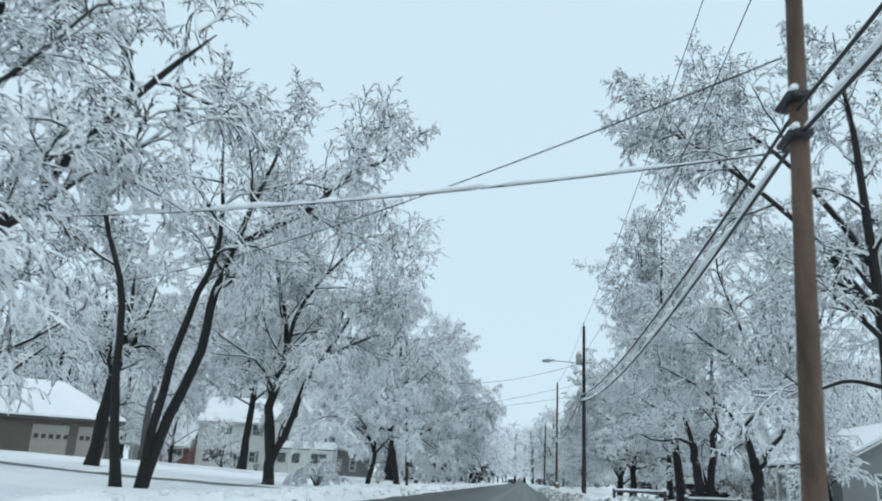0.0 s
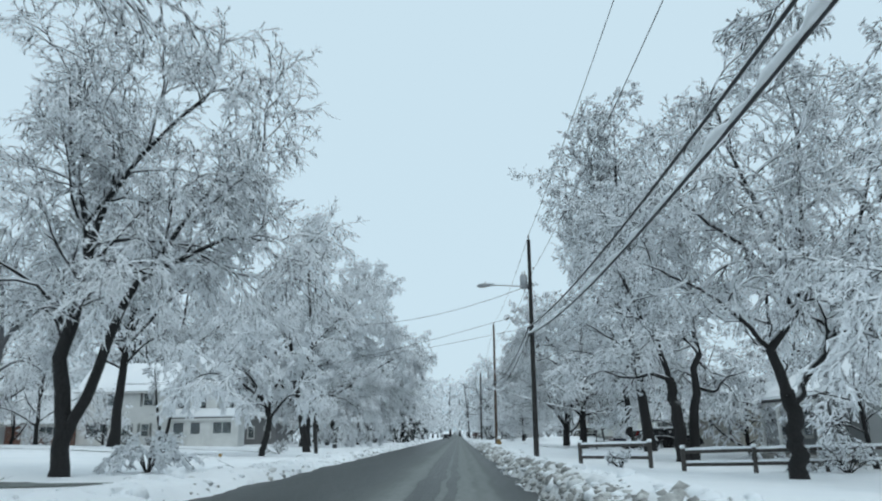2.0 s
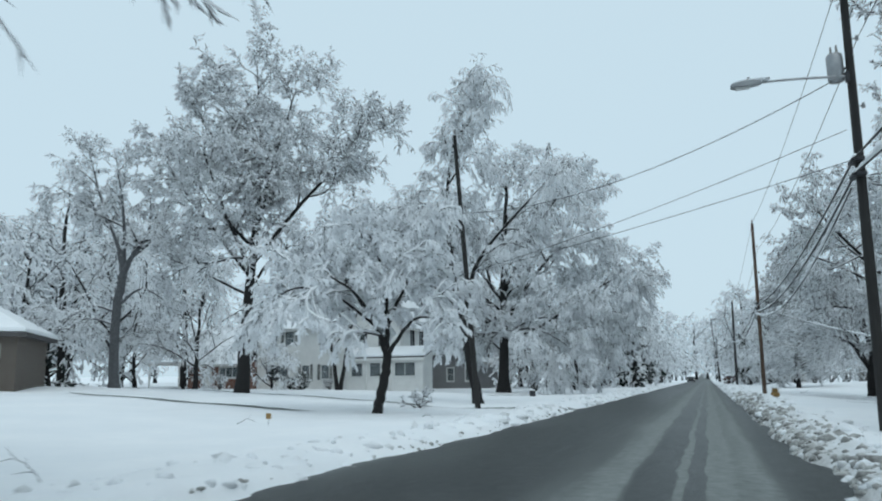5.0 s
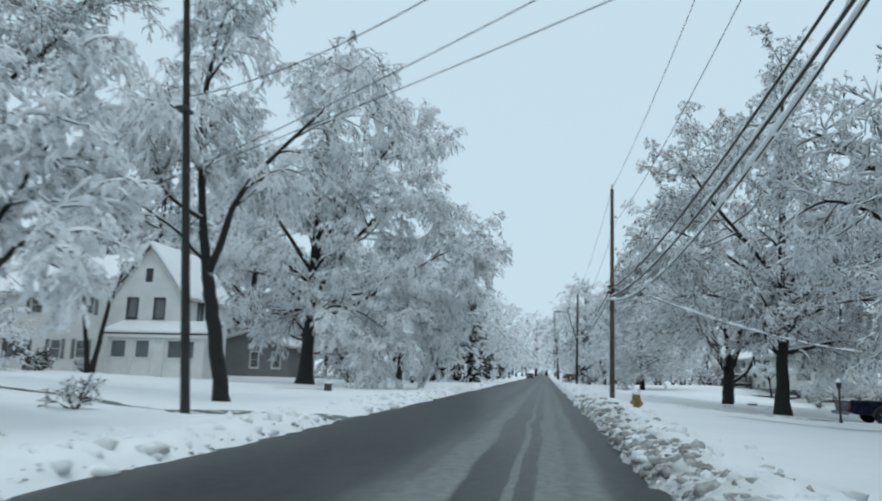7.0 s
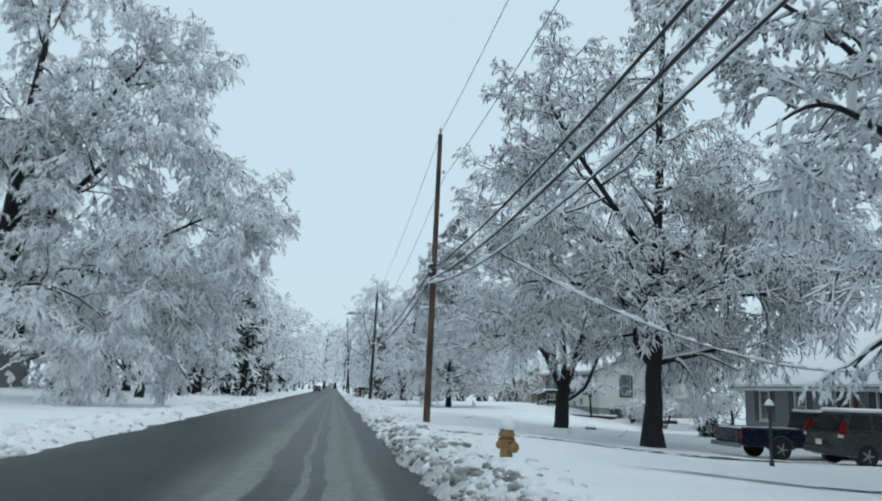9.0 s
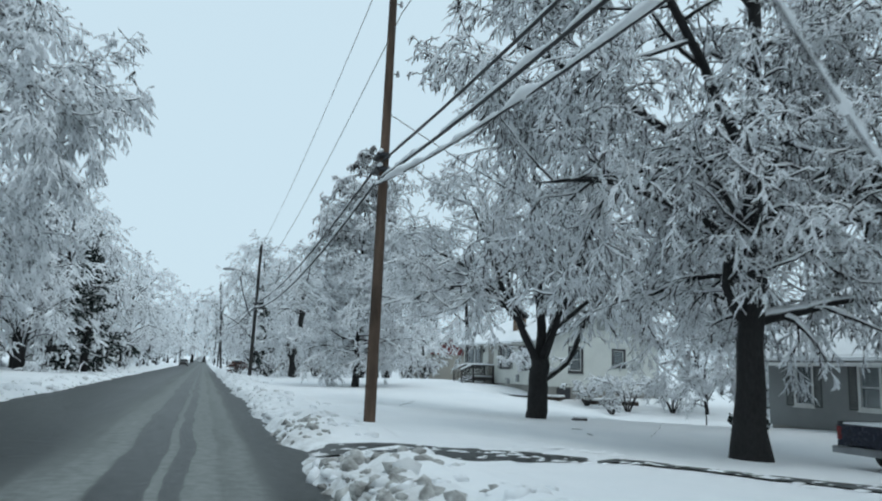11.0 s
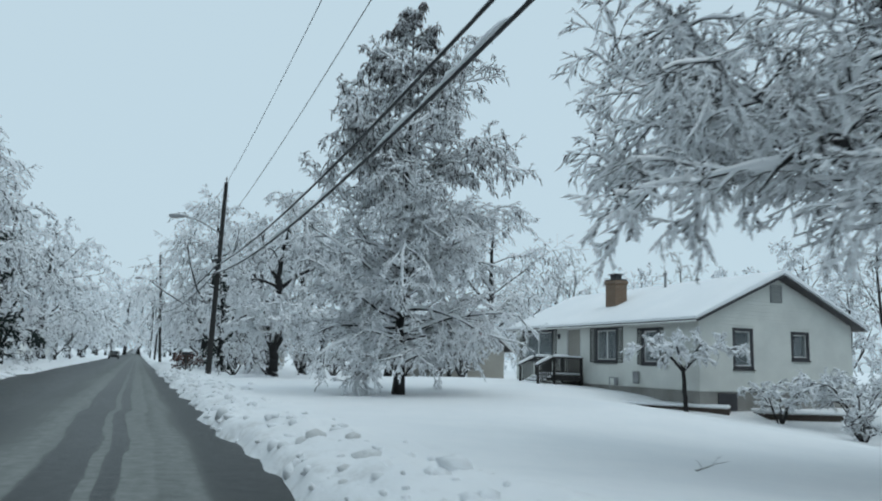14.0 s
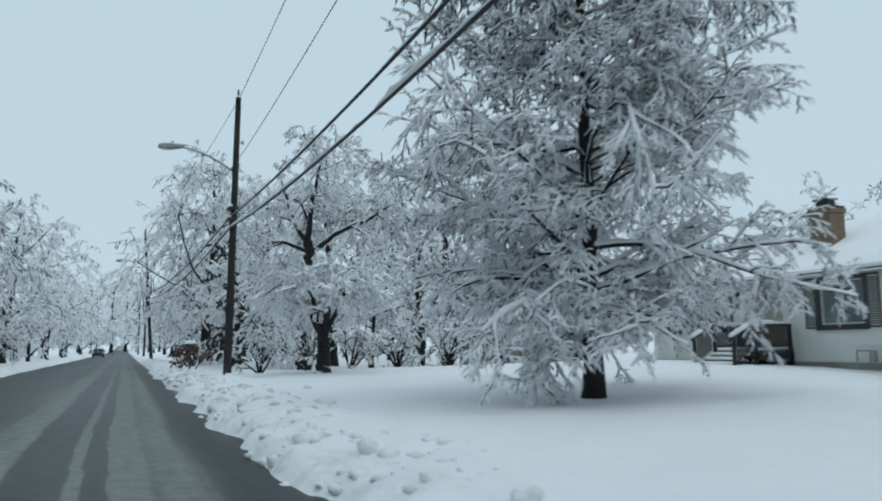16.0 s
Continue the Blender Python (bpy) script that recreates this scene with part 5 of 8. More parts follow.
# kinds: middling, tall, low bushy; then plainer ones for the distance, snowy with haze painted into their twigs; then
# one with hardly any snow
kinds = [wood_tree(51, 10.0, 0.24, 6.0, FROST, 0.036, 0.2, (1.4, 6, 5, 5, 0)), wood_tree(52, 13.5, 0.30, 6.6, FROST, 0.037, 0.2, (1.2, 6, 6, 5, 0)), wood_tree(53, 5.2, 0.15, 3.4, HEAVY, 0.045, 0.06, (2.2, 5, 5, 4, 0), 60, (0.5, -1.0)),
         wood_tree(54, 12.0, 0.30, 7.0, FARHAZE, 0.085, 0.10, (1.0, 5, 4, 4, 0)), wood_tree(55, 10.0, 0.26, 5.6, FARHAZE, 0.085, 0.06, (1.2, 5, 4, 4, 0), 58, (0.4, -0.9)), wood_tree(56, 10.0, 0.15, 3.8, BARE, 0.012, 0.35, (1.2, 5, 4, 3, 0), 42, (0.5, 0.1))]
spots = [(-42, 91, 0, 1.0), (-54, 74, 1, 1.15), (-23, 32, 1, 1.0), (-31, 24, 0, 1.2), (-38, 42, 1, 1.2), (-58, 92, 1, 1.5), (-45, 124, 1, 1.5), (-30, 140, 1, 1.3), (-60, 112, 1, 1.5), (-20, 17, 1, 1.1),
         (-50, 90, 0, 1.4), (-20, 125, 2, 1.4), (-17, 134, 2, 1.4), (-38, 97, 2, 1.0), (-52, 95, 2, 1.5), (-60, 92, 2, 1.6), (-13, 140, 2, 1.3), (-16, 150, 2, 1.6), (-21, 160, 2, 1.8), (-66, 100, 1, 1.5), (-48, 97, 2, 1.2), (-36, 118, 0, 1.3), (-40, 132, 3, 1.3), (-38, 119, 1, 1.7), (-31, 124, 1, 1.6), (-45, 117, 3, 1.6), (-28, 133, 3, 1.6), (-36, 128, 3, 1.7), (-20, 140, 3, 1.3), (-62, 70, 3, 1.2), (-50, 80, 3, 1.0), (-35, 30, 3, 1.2), (-45, 30, 3, 1.4), (-55, 48, 3, 1.5), (-52, 130, 3, 1.5), (-70, 84, 3, 1.4), (-78, 104, 3, 1.5), (-24, 137, 4, 1.2), (-44, 56, 4, 1.0), (-56, 60, 3, 1.2), (-47, 74, 2, 1.3), (-60, 80, 4, 1.2),
         (-19, 131, 0, 1.2), (-14, 143, 0, 1.45), (-12, 152, 1, 1.15), (-15, 160, 3, 1.35), (-11.5, 170, 4, 1.5), (-18, 180, 3, 1.5), (-10.5, 188, 3, 1.2), (-12, 210, 3, 1.4), (-11, 235, 3, 1.4), (-20, 225, 3, 1.3), (-10, 262, 3, 1.1),
         (-13, 295, 3, 1.3), (-11, 335, 3, 1.3), (-10, 375, 3, 1.4), (-5, 440, 3, 2.3), (5, 450, 3, 2.4), (0.5, 470, 3, 2.2), (-9, 405, 3, 1.9), (13, 430, 3, 1.6), (-16, 420, 3, 1.6), (-24, 460, 3, 1.8), (22, 465, 3, 1.8), (-9.8, 162, 2, 1.1), (-10, 178, 2, 1.2), (-9.5, 200, 4, 0.8), (-9.5, 222, 4, 0.8), (-9.5, 248, 4, 0.9),
         (18, 79, 0, 1.0), (24, 72, 1, 1.1), (32, 62, 1, 1.2), (31, 47, 0, 1.1), (20, 36, 1, 1.1), (36, 82, 1, 1.2), (40, 104, 1, 1.1), (15.5, 71, 2, 1.1), (36, 122, 5, 0.9), (33.5, 135, 5, 0.8), (27.5, 138, 5, 0.8), (25, 146, 1, 1.0), (17, 147, 0, 1.2),
         (12, 153, 1, 1.0), (8.5, 147, 2, 1.3), (9, 162, 4, 1.0), (7, 158, 2, 1.2), (6.8, 176, 4, 1.0), (8, 192, 3, 0.9), (6.5, 184, 2, 1.3), (7, 212, 4, 1.1), (6.8, 230, 4, 0.9), (8.5, 244, 3, 1.0), (7.5, 268, 3, 1.0), (9, 300, 3, 1.2), (8, 345, 3, 1.3), (8, 385, 3, 1.4), (15, 190, 3, 1.1),
         (20, 165, 3, 1.2), (5.6, 167, 1, 1.1), (10.8, 171, 1, 1.15), (-34, 170, 3, 1.4), (-26, 153, 3, 1.3), (28, 180, 3, 1.4), (13.5, 142, 2, 1.2), (18.5, 139, 2, 1.1), (10.5, 140.5, 2, 1.0), (29.5, 106, 2, 1.1), (27.5, 112.5, 2, 0.8), (26, 104, 2, 0.9),
         (16.5, 60, 2, 1.0), (17, 48, 2, 0.9), (46, 92, 3, 1.2), (44, 70, 3, 1.2), (36, 50, 3, 1.1)]
rng = random.Random(7)
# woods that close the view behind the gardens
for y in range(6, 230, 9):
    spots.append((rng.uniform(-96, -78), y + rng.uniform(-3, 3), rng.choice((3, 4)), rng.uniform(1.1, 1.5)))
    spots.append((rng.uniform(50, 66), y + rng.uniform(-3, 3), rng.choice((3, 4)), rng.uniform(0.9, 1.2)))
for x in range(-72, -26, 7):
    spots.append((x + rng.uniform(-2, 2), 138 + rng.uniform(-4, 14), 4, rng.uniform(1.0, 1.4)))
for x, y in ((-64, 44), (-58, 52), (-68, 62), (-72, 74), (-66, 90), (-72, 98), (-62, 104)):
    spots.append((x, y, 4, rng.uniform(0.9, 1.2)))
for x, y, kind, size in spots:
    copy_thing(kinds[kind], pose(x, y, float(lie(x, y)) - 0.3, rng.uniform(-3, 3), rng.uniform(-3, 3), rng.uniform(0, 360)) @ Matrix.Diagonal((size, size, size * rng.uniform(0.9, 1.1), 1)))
for k in kinds:
    for o in (*k.children_recursive, k):
        bpy.data.objects.remove(o)

# ---- utility poles, lamps and wires ----
def utility_pole(x, y, height, mat, label, lean=(0.0, 0.0), radius=0.15, transformer=0.0, brackets=(6.3, 5.95)):
    z = float(lie(x, y)) - 0.3
    base = thing("utility_pole", pose(x, y, z), label, "utility pole", "poles along the street")
    ks = np.linspace(0, 1, 9)
    v, q = tubes(np.stack([lean[0] * ks, lean[1] * ks, (height + 0.3) * ks], -1)[None], (radius * (1 - 0.34 * ks))[None], 14)
    bm = bmesh.new()
    vs = [bm.verts.new(c) for c in v]
    for f in q:
        bm.faces.new([vs[i] for i in f])
    bm.faces.new(vs[-14:])
    part("shaft", bm, mat, base, smooth=True)

    def at(h, dx=0.0, dy=0.0):
        k = (h + 0.3) / (height + 0.3)
        return Vector((lean[0] * k + dx, lean[1] * k + dy, h + 0.3))
    # pin insulator on top
    ins = lathe([(0.02, 0), (0.02, 0.10), (0.06, 0.12), (0.03, 0.17), (0.07, 0.19), (0.03, 0.26), (0.035, 0.30)], 10)
    bmesh.ops.translate(ins, vec=at(height), verts=ins.verts)
    part("insulator", ins, CERAMIC, base)
    for h in (height - 1.7, height - 3.6):
        bm = bmesh.new()
        rod(bm, at(h, -0.05), at(h, 0.22), 0.018, 0.018, 6)
        rod(bm, at(h - 0.06, 0.22), at(h + 0.08, 0.22), 0.05, 0.035, 8)
        part("wire_bracket", bm, METAL, base)
    for h in brackets:
        bm = bmesh.new()
        box(bm, *(c for pair in zip(at(h - 0.05, -0.16, -0.30), at(h + 0.05, 0.10, 0.30)) for c in pair), bevel=0.015)
        rod(bm, at(h, -0.20, -0.25), at(h, -0.20, 0.25), 0.05, 0.05, 8)
        part("cable_clamp", bm, DARKMETAL, base)
        bm = bmesh.new()
        rod(bm, at(h + 0.09, -0.14, -0.28), at(h + 0.11, -0.12, 0.28), 0.06, 0.05, 7)
        part("snow_cap", bm, ROOFSNOW, base, smooth=True)
    if transformer:
        can = lathe([(0.19, 0), (0.21, 0.04), (0.21, 0.70), (0.17, 0.78), (0.05, 0.80)], 14)
        bmesh.ops.translate(can, vec=at(transformer - 0.35, -0.36), verts=can.verts)
        part("transformer", can, METAL, base, "grey cylindrical transformer can", smooth=True)
        part("transformer_bracket", rods((at(transformer, -0.2), at(transformer, -0.05), 0.03, 0.03), (at(transformer - 0.25, -0.2), at(transformer - 0.25, -0.05), 0.03, 0.03)), DARKMETAL, base)
        part("bushing", rods((at(transformer + 0.42, -0.30), at(transformer + 0.68, -0.30), 0.04, 0.025), (at(transformer + 0.42, -0.44), at(transformer + 0.64, -0.44), 0.04, 0.025)), CERAMIC, base)
    return base


def street_lamp(x, y, z, reach, rise):
    """Cobra-head lamp on a curved arm that reaches over the road."""
    base = thing("street_lamp", pose(x, y, z), "grey cobra-head street lamp on curved arm with snow on top", "street lamp", "street lamps")
    pts = np.array([[(-reach * s, 0, rise * math.sin(s * math.pi / 2)) for s in np.linspace(0, 1, 10)]])
    v, q = tubes(pts, np.full((1, 10), 0.035), 8)
    arm = mesh_object("arm", v, q.ravel(), 4, METAL, True)
    arm.parent = base
    part("mount", boxes((-0.06, 0.04, -0.08, 0.08, -0.16, 0.14), bevel=0.02), DARKMETAL, base)
    bm = bmesh.new()
    outline = [(-0.75, -0.03), (-0.68, 0.05), (-0.30, 0.09), (0.05, 0.05), (0.10, 0.0), (0.0, -0.05), (-0.35, -0.10), (-0.68, -0.08)]
    prism(bm, [(a - reach, b + rise) for a, b in outline], -0.13, 0.13)
    bmesh.ops.bevel(bm, geom=bm.edges[:], offset=0.025, segments=1, affect="EDGES")
    head = part("lamp_head", bm, METAL, base)
    part("lens", boxes((-reach - 0.62, -reach - 0.22, -0.09, 0.09, rise - 0.125, rise - 0.07), bevel=0.02), LAMPLENS, head)
    part("photocell", rods(((-reach - 0.25, 0, rise + 0.07), (-reach - 0.25, 0, rise + 0.19), 0.045, 0.04)), DARKMETAL, head)
    bm = bmesh.new()
    prism(bm, [(a - reach, b + rise) for a, b in [(-0.68, 0.05), (-0.5, 0.11), (-0.2, 0.13), (0.3, 0.09), (0.10, 0.05), (-0.30, 0.088)]], -0.10, 0.10)
    part("snow_cap", bm, ROOFSNOW, base, smooth=True)
    return base


utility_pole(3.50, 13.0, 11.8, POLEBROWN, "brown wooden utility pole with heavy snowy cable clamps", (0.68, 0.0), radius=0.155, brackets=(6.1, 5.5))
utility_pole(4.17, 58.1, 12.1, POLE, "dark utility pole with transformer and street lamp", (0.12, -0.3), transformer=9.6, brackets=(7.0, 6.6))
utility_pole(3.72, 93.1, 12.1, POLEBROWN, "brown wooden utility pole standing in the snowy verge", (0.16, 0.3), brackets=(6.3, 5.95), radius=0.142)
utility_pole(3.45, 135.3, 10.2, POLE, "dark leaning utility pole carrying a street lamp", (0.17, -0.2), brackets=(6.0, 5.6))
utility_pole(2.3, 178.7, 11.5, POLE, "dark utility pole far down the street", (-0.9, 0.0), brackets=(6.0,))
utility_pole(2.6, 222.0, 11.5, POLE, "dark utility pole far down the street", (0.2, 0.0), brackets=(6.0,))
utility_pole(2.6, 268.0, 11.5, POLE, "dark utility pole far down the street", (0.0, 0.0), brackets=(6.0,))
utility_pole(-10.15, 70.3, 13.2, POLE, "thin dark leaning service pole on the far lawn", (-0.68, -0.8), radius=0.14, brackets=(8.9,))
street_lamp(4.15, 57.7, 9.25, 2.2, 0.15)
street_lamp(3.52, 135.2, 7.7, 1.9, 0.75)
street_lamp(2.0, 178.7, 8.4, 2.2, 0.7)


def wire(name, a, b, sag, r, snow=0.0, n=22, label=""):
    """A hanging wire, with a rope of snow along its top where snow is given."""
    a, b = Vector(a), Vector(b)
    s = np.linspace(0, 1, n)
    pts = np.array([list(a.lerp(b, t)) for t in s])
    pts[:, 2] -= sag * 4 * s * (1 - s)
    origin = pts[0].copy()
    base = thing(name, Matrix.Translation(origin), label or "thin black overhead wire between the poles", "wire", "overhead wires")
    v, q = tubes((pts - origin)[None], np.full((1, n), r), 6)
    ob = mesh_object("cable", v, q.ravel(), 4, CABLE, True)
    ob.parent = base
    if snow:
        rng = np.random.default_rng(int(abs(a.x * 100 + b.y * 10 + a.z)))
        k = n * 6
        s = np.linspace(0.01, 0.99, k)
        p = np.array([list(a.lerp(b, t)) for t in s])
        p[:, 2] -= sag * 4 * s * (1 - s)
        w = snow * np.clip(0.75 + 0.45 * lattice(s * 40, s * 0, 3) + 0.2 * rng.standard_normal(k), 0.12, 1.5)
        p[:, 2] += r * 0.5 + w * 0.7
        v, q = tubes((p - origin)[None], w[None], 6)
        ob = mesh_object("snow_rope", v, q.ravel(), 4, ROOFSNOW, True)
        ob.parent = base
    return base


HEADS = [(3.75, -26.0, 12.0, 6.5), (4.0, 13.0, 12.0, 6.1), (4.29, 57.8, 12.3, 7.0), (3.88, 93.4, 12.3, 6.3), (3.62, 135.1, 10.4, 6.0), (1.6, 178.7, 11.7, 6.2), (2.8, 222, 11.7, 6.2), (2.6, 268, 11.7, 6.2)]
for (x0, y0, t0, c0), (x1, y1, t1, c1) in zip(HEADS, HEADS[1:]):
    wire("overhead_wire", (x0, y0, t0), (x1, y1, t1), 0.5, 0.011)
    wire("overhead_wire", (x0 + 0.22, y0, t0 - 1.95), (x1 + 0.22, y1, t1 - 1.95), 0.6, 0.011)
    wire("overhead_cable", (x0 - 0.2, y0, c0), (x1 - 0.2, y1, c1), 0.7, 0.028, 0.022 if y0 < 100 else 0, label="thick black cable with snow along its top")
    wire("overhead_cable", (x0 - 0.2, y0, c0 - 0.4), (x1 - 0.2, y1, c1 - 0.4), 0.85, 0.030, (0.085 if y0 < 50 else 0.055) if y0 < 130 else 0, label="thick black cable with snow along its top")
wire("overhead_cable", (3.95, 57.8, 6.2), (3.6, 93.4, 5.75), 1.25, 0.02, 0.075, label="sagging cable wrapped in thick snow")
wire("service_wire", (4.0, 57.8, 9.3), (-10.6, 69.8, 9.35), 0.9, 0.014)
wire("service_wire", (4.0, 57.8, 7.8), (-29.5, 80.0, 6.0), 1.2, 0.010)
wire("service_wire", (4.0, 57.8, 6.95), (-29.5, 80.0, 6.0), 0.7, 0.010)
wire("service_wire", (-10.6, 69.8, 9.1), (-34.0, 104.0, 6.5), 1.5, 0.010)
wire("service_drop", (3.77, 80.5, 4.75), (21.4, 90.0, 2.85), 0.95, 0.016, 0.06, label="sagging service cable thick with snow")
wire("service_drop", (3.8, 93.2, 7.6), (22.5, 97.5, 3.4), 0.9, 0.012, label="thin sagging service cable to the house")
wire("service_drop", (3.7, 13.0, 7.0), (-26.0, 40.0, 10.0), 1.0, 0.014)
wire("service_drop", (3.7, 13.0, 5.5), (-33.0, 22.5, 9.8), 1.5, 0.014, 0.05, label="sagging service cable thick with snow")
wire("service_drop", (-12.8, 60.0, 7.0), (-36.0, 104.0, 4.2), 1.0, 0.012, 0.04, label="sagging service cable thick with snow")

# ---- houses ----
def wall_pieces(bm, axis, at, thick, a0, a1, z0, z1, holes):
    """A wall across the axis at that place, with rectangular openings (a0, a1, z0, z1) through it."""
    xs = sorted({a0, a1, *(h[0] for h in holes), *(h[1] for h in holes)})
    zs = sorted({z0, z1, *(h[2] for h in holes), *(h[3] for h in holes)})
    for i in range(len(xs) - 1):
        for j in range(len(zs) - 1):
            cx, cz = (xs[i] + xs[i + 1]) / 2, (zs[j] + zs[j + 1]) / 2
            if any(h[0] < cx < h[1] and h[2] < cz < h[3] for h in holes):
                continue
            if axis == "x":
                box(bm, at, at + thick, xs[i], xs[i + 1], zs[j], zs[j + 1])
            else:
                box(bm, xs[i], xs[i + 1], at, at + thick, zs[j], zs[j + 1])
    bmesh.ops.remove_doubles(bm, verts=bm.verts, dist=0.0005)


def across(axis, a0, a1, d0, d1, z0, z1):
    return (d0, d1, a0, a1, z0, z1) if axis == "x" else (a0, a1, d0, d1, z0, z1)


def window(house, axis, face, out, a0, a1, z0, z1, mullions=1, shutters=None, rails=1, trim=TRIM, sash=None):
    """A window unit set in its opening; out is the side (+1 or -1 along the axis) that looks outdoors."""
    o = out
    def d(lo, hi):
        return tuple(sorted((face + o * lo, face + o * hi)))
    e = new("window")
    e.parent = house
    t = 0.06
    p0, p1 = d(-0.10, 0.035)
    part("window_frame", boxes(across(axis, a0 - t, a0 + t, p0, p1, z0 - t, z1 + t), across(axis, a1 - t, a1 + t, p0, p1, z0 - t, z1 + t),
                               across(axis, a0, a1, p0, p1, z1 - t, z1 + t), across(axis, a0, a1, p0, p1, z0 - t, z0 + t), bevel=0.008), trim, e)
    bars = []
    q0, q1 = d(-0.08, -0.03)
    for i in range(1, mullions + 1):
        c = a0 + (a1 - a0) * i / (mullions + 1)
        bars.append(across(axis, c - 0.03, c + 0.03, q0, q1, z0 + t, z1 - t))
    for i in range(1, rails + 1):
        c = z0 + (z1 - z0) * i / (rails + 1)
        bars.append(across(axis, a0 + t, a1 - t, q0, q1, c - 0.02, c + 0.02))
    if bars:
        part("window_bars", boxes(*bars, bevel=0.006), sash or trim, e)
    if sash:
        w = t + 0.045
        part("window_sash", boxes(across(axis, a0 + t, a0 + w, q0, q1, z0 + t, z1 - t), across(axis, a1 - w, a1 - t, q0, q1, z0 + t, z1 - t), across(axis, a0 + w, a1 - w, q0, q1, z0 + t, z0 + w), across(axis, a0 + w, a1 - w, q0, q1, z1 - w, z1 - t)), sash, e)
    g0, g1 = d(-0.065, -0.055)
    for i in range(mullions + 1):
        u0, u1 = a0 + (a1 - a0) * i / (mullions + 1), a0 + (a1 - a0) * (i + 1) / (mullions + 1)
        pane = part("pane", boxes(across(axis, u0 + 0.02, u1 - 0.02, g0, g1, z0 + 0.02, z1 - 0.02)), GLASS, e)
        pane.visible_shadow = False
    c0, c1 = d(-0.42, -0.38)
    part("curtain", boxes(across(axis, a0 - 0.1, a1 + 0.1, c0, c1, z0 - 0.1, z1 + 0.1)), CURTAIN, e)
    s0, s1 = d(-0.02, 0.09)
    part("window_sill", boxes(across(axis, a0 - 0.09, a1 + 0.09, s0, s1, z0 - t - 0.05, z0 - t), bevel=0.01), trim, e)
    if shutters:
        h0, h1 = d(0.004, 0.045)
        for u0, u1 in ((a0 - t - shutters, a0 - t - 0.01), (a1 + t + 0.01, a1 + t + shutters)):
            slats = [across(axis, u0, u1, h0, h1, z0 - t, z0 - t + 0.07), across(axis, u0, u1, h0, h1, z1 + t - 0.07, z1 + t),
                     across(axis, u0, u0 + 0.05, h0, h1, z0 - t, z1 + t), across(axis, u1 - 0.05, u1, h0, h1, z0 - t, z1 + t)]
            k0, k1 = d(0.004, 0.03)
            z = z0 + 0.04
            while z < z1 - 0.04:
                slats.append(across(axis, u0 + 0.05, u1 - 0.05, k0, k1, z, z + 0.045))
                z += 0.065
            part("shutter", boxes(*slats), SHUTTER, e, "grey louvred shutter")
    return e


def courses(house, axis, face, out, a0, a1, z0, z1, holes, mat, pitch=0.20, gable=None):
    """Lap siding: overlapping boards, cut at openings; gable gives (middle, peak height) above z1."""
    z = z0
    top = gable[1] if gable else z1
    while z < top - 0.02:
        zt = min(z + pitch, top)
        u0, u1 = a0, a1
        if gable and zt > z1:
            k = (zt - z1) / (gable[1] - z1)
            u0, u1 = a0 + (gable[0] - a0) * k, a1 - (a1 - gable[0]) * k
            if u1 - u0 < 0.1:
                break
        cuts = sorted((h[0] - 0.07, h[1] + 0.07) for h in holes if h[2] - 0.10 < zt and h[3] + 0.07 > z)
        runs, at = [], u0
        for c0, c1 in cuts:
            if c0 > at:
                runs.append((at, c0))
            at = max(at, c1)
        if at < u1:
            runs.append((at, u1))
        for r0, r1 in runs:
            bm = bmesh.new()
            lo, hi = face + out * 0.004, face + out * 0.030
            prof = [(lo, z), (hi, z), (face + out * 0.012, zt - 0.002), (lo, zt - 0.002)]
            if axis == "x":
                prism(bm, prof, r0, r1, "y")
            else:
                prism(bm, prof, r0, r1, "x")
            part("siding_board", bm, mat, house)
        z += pitch


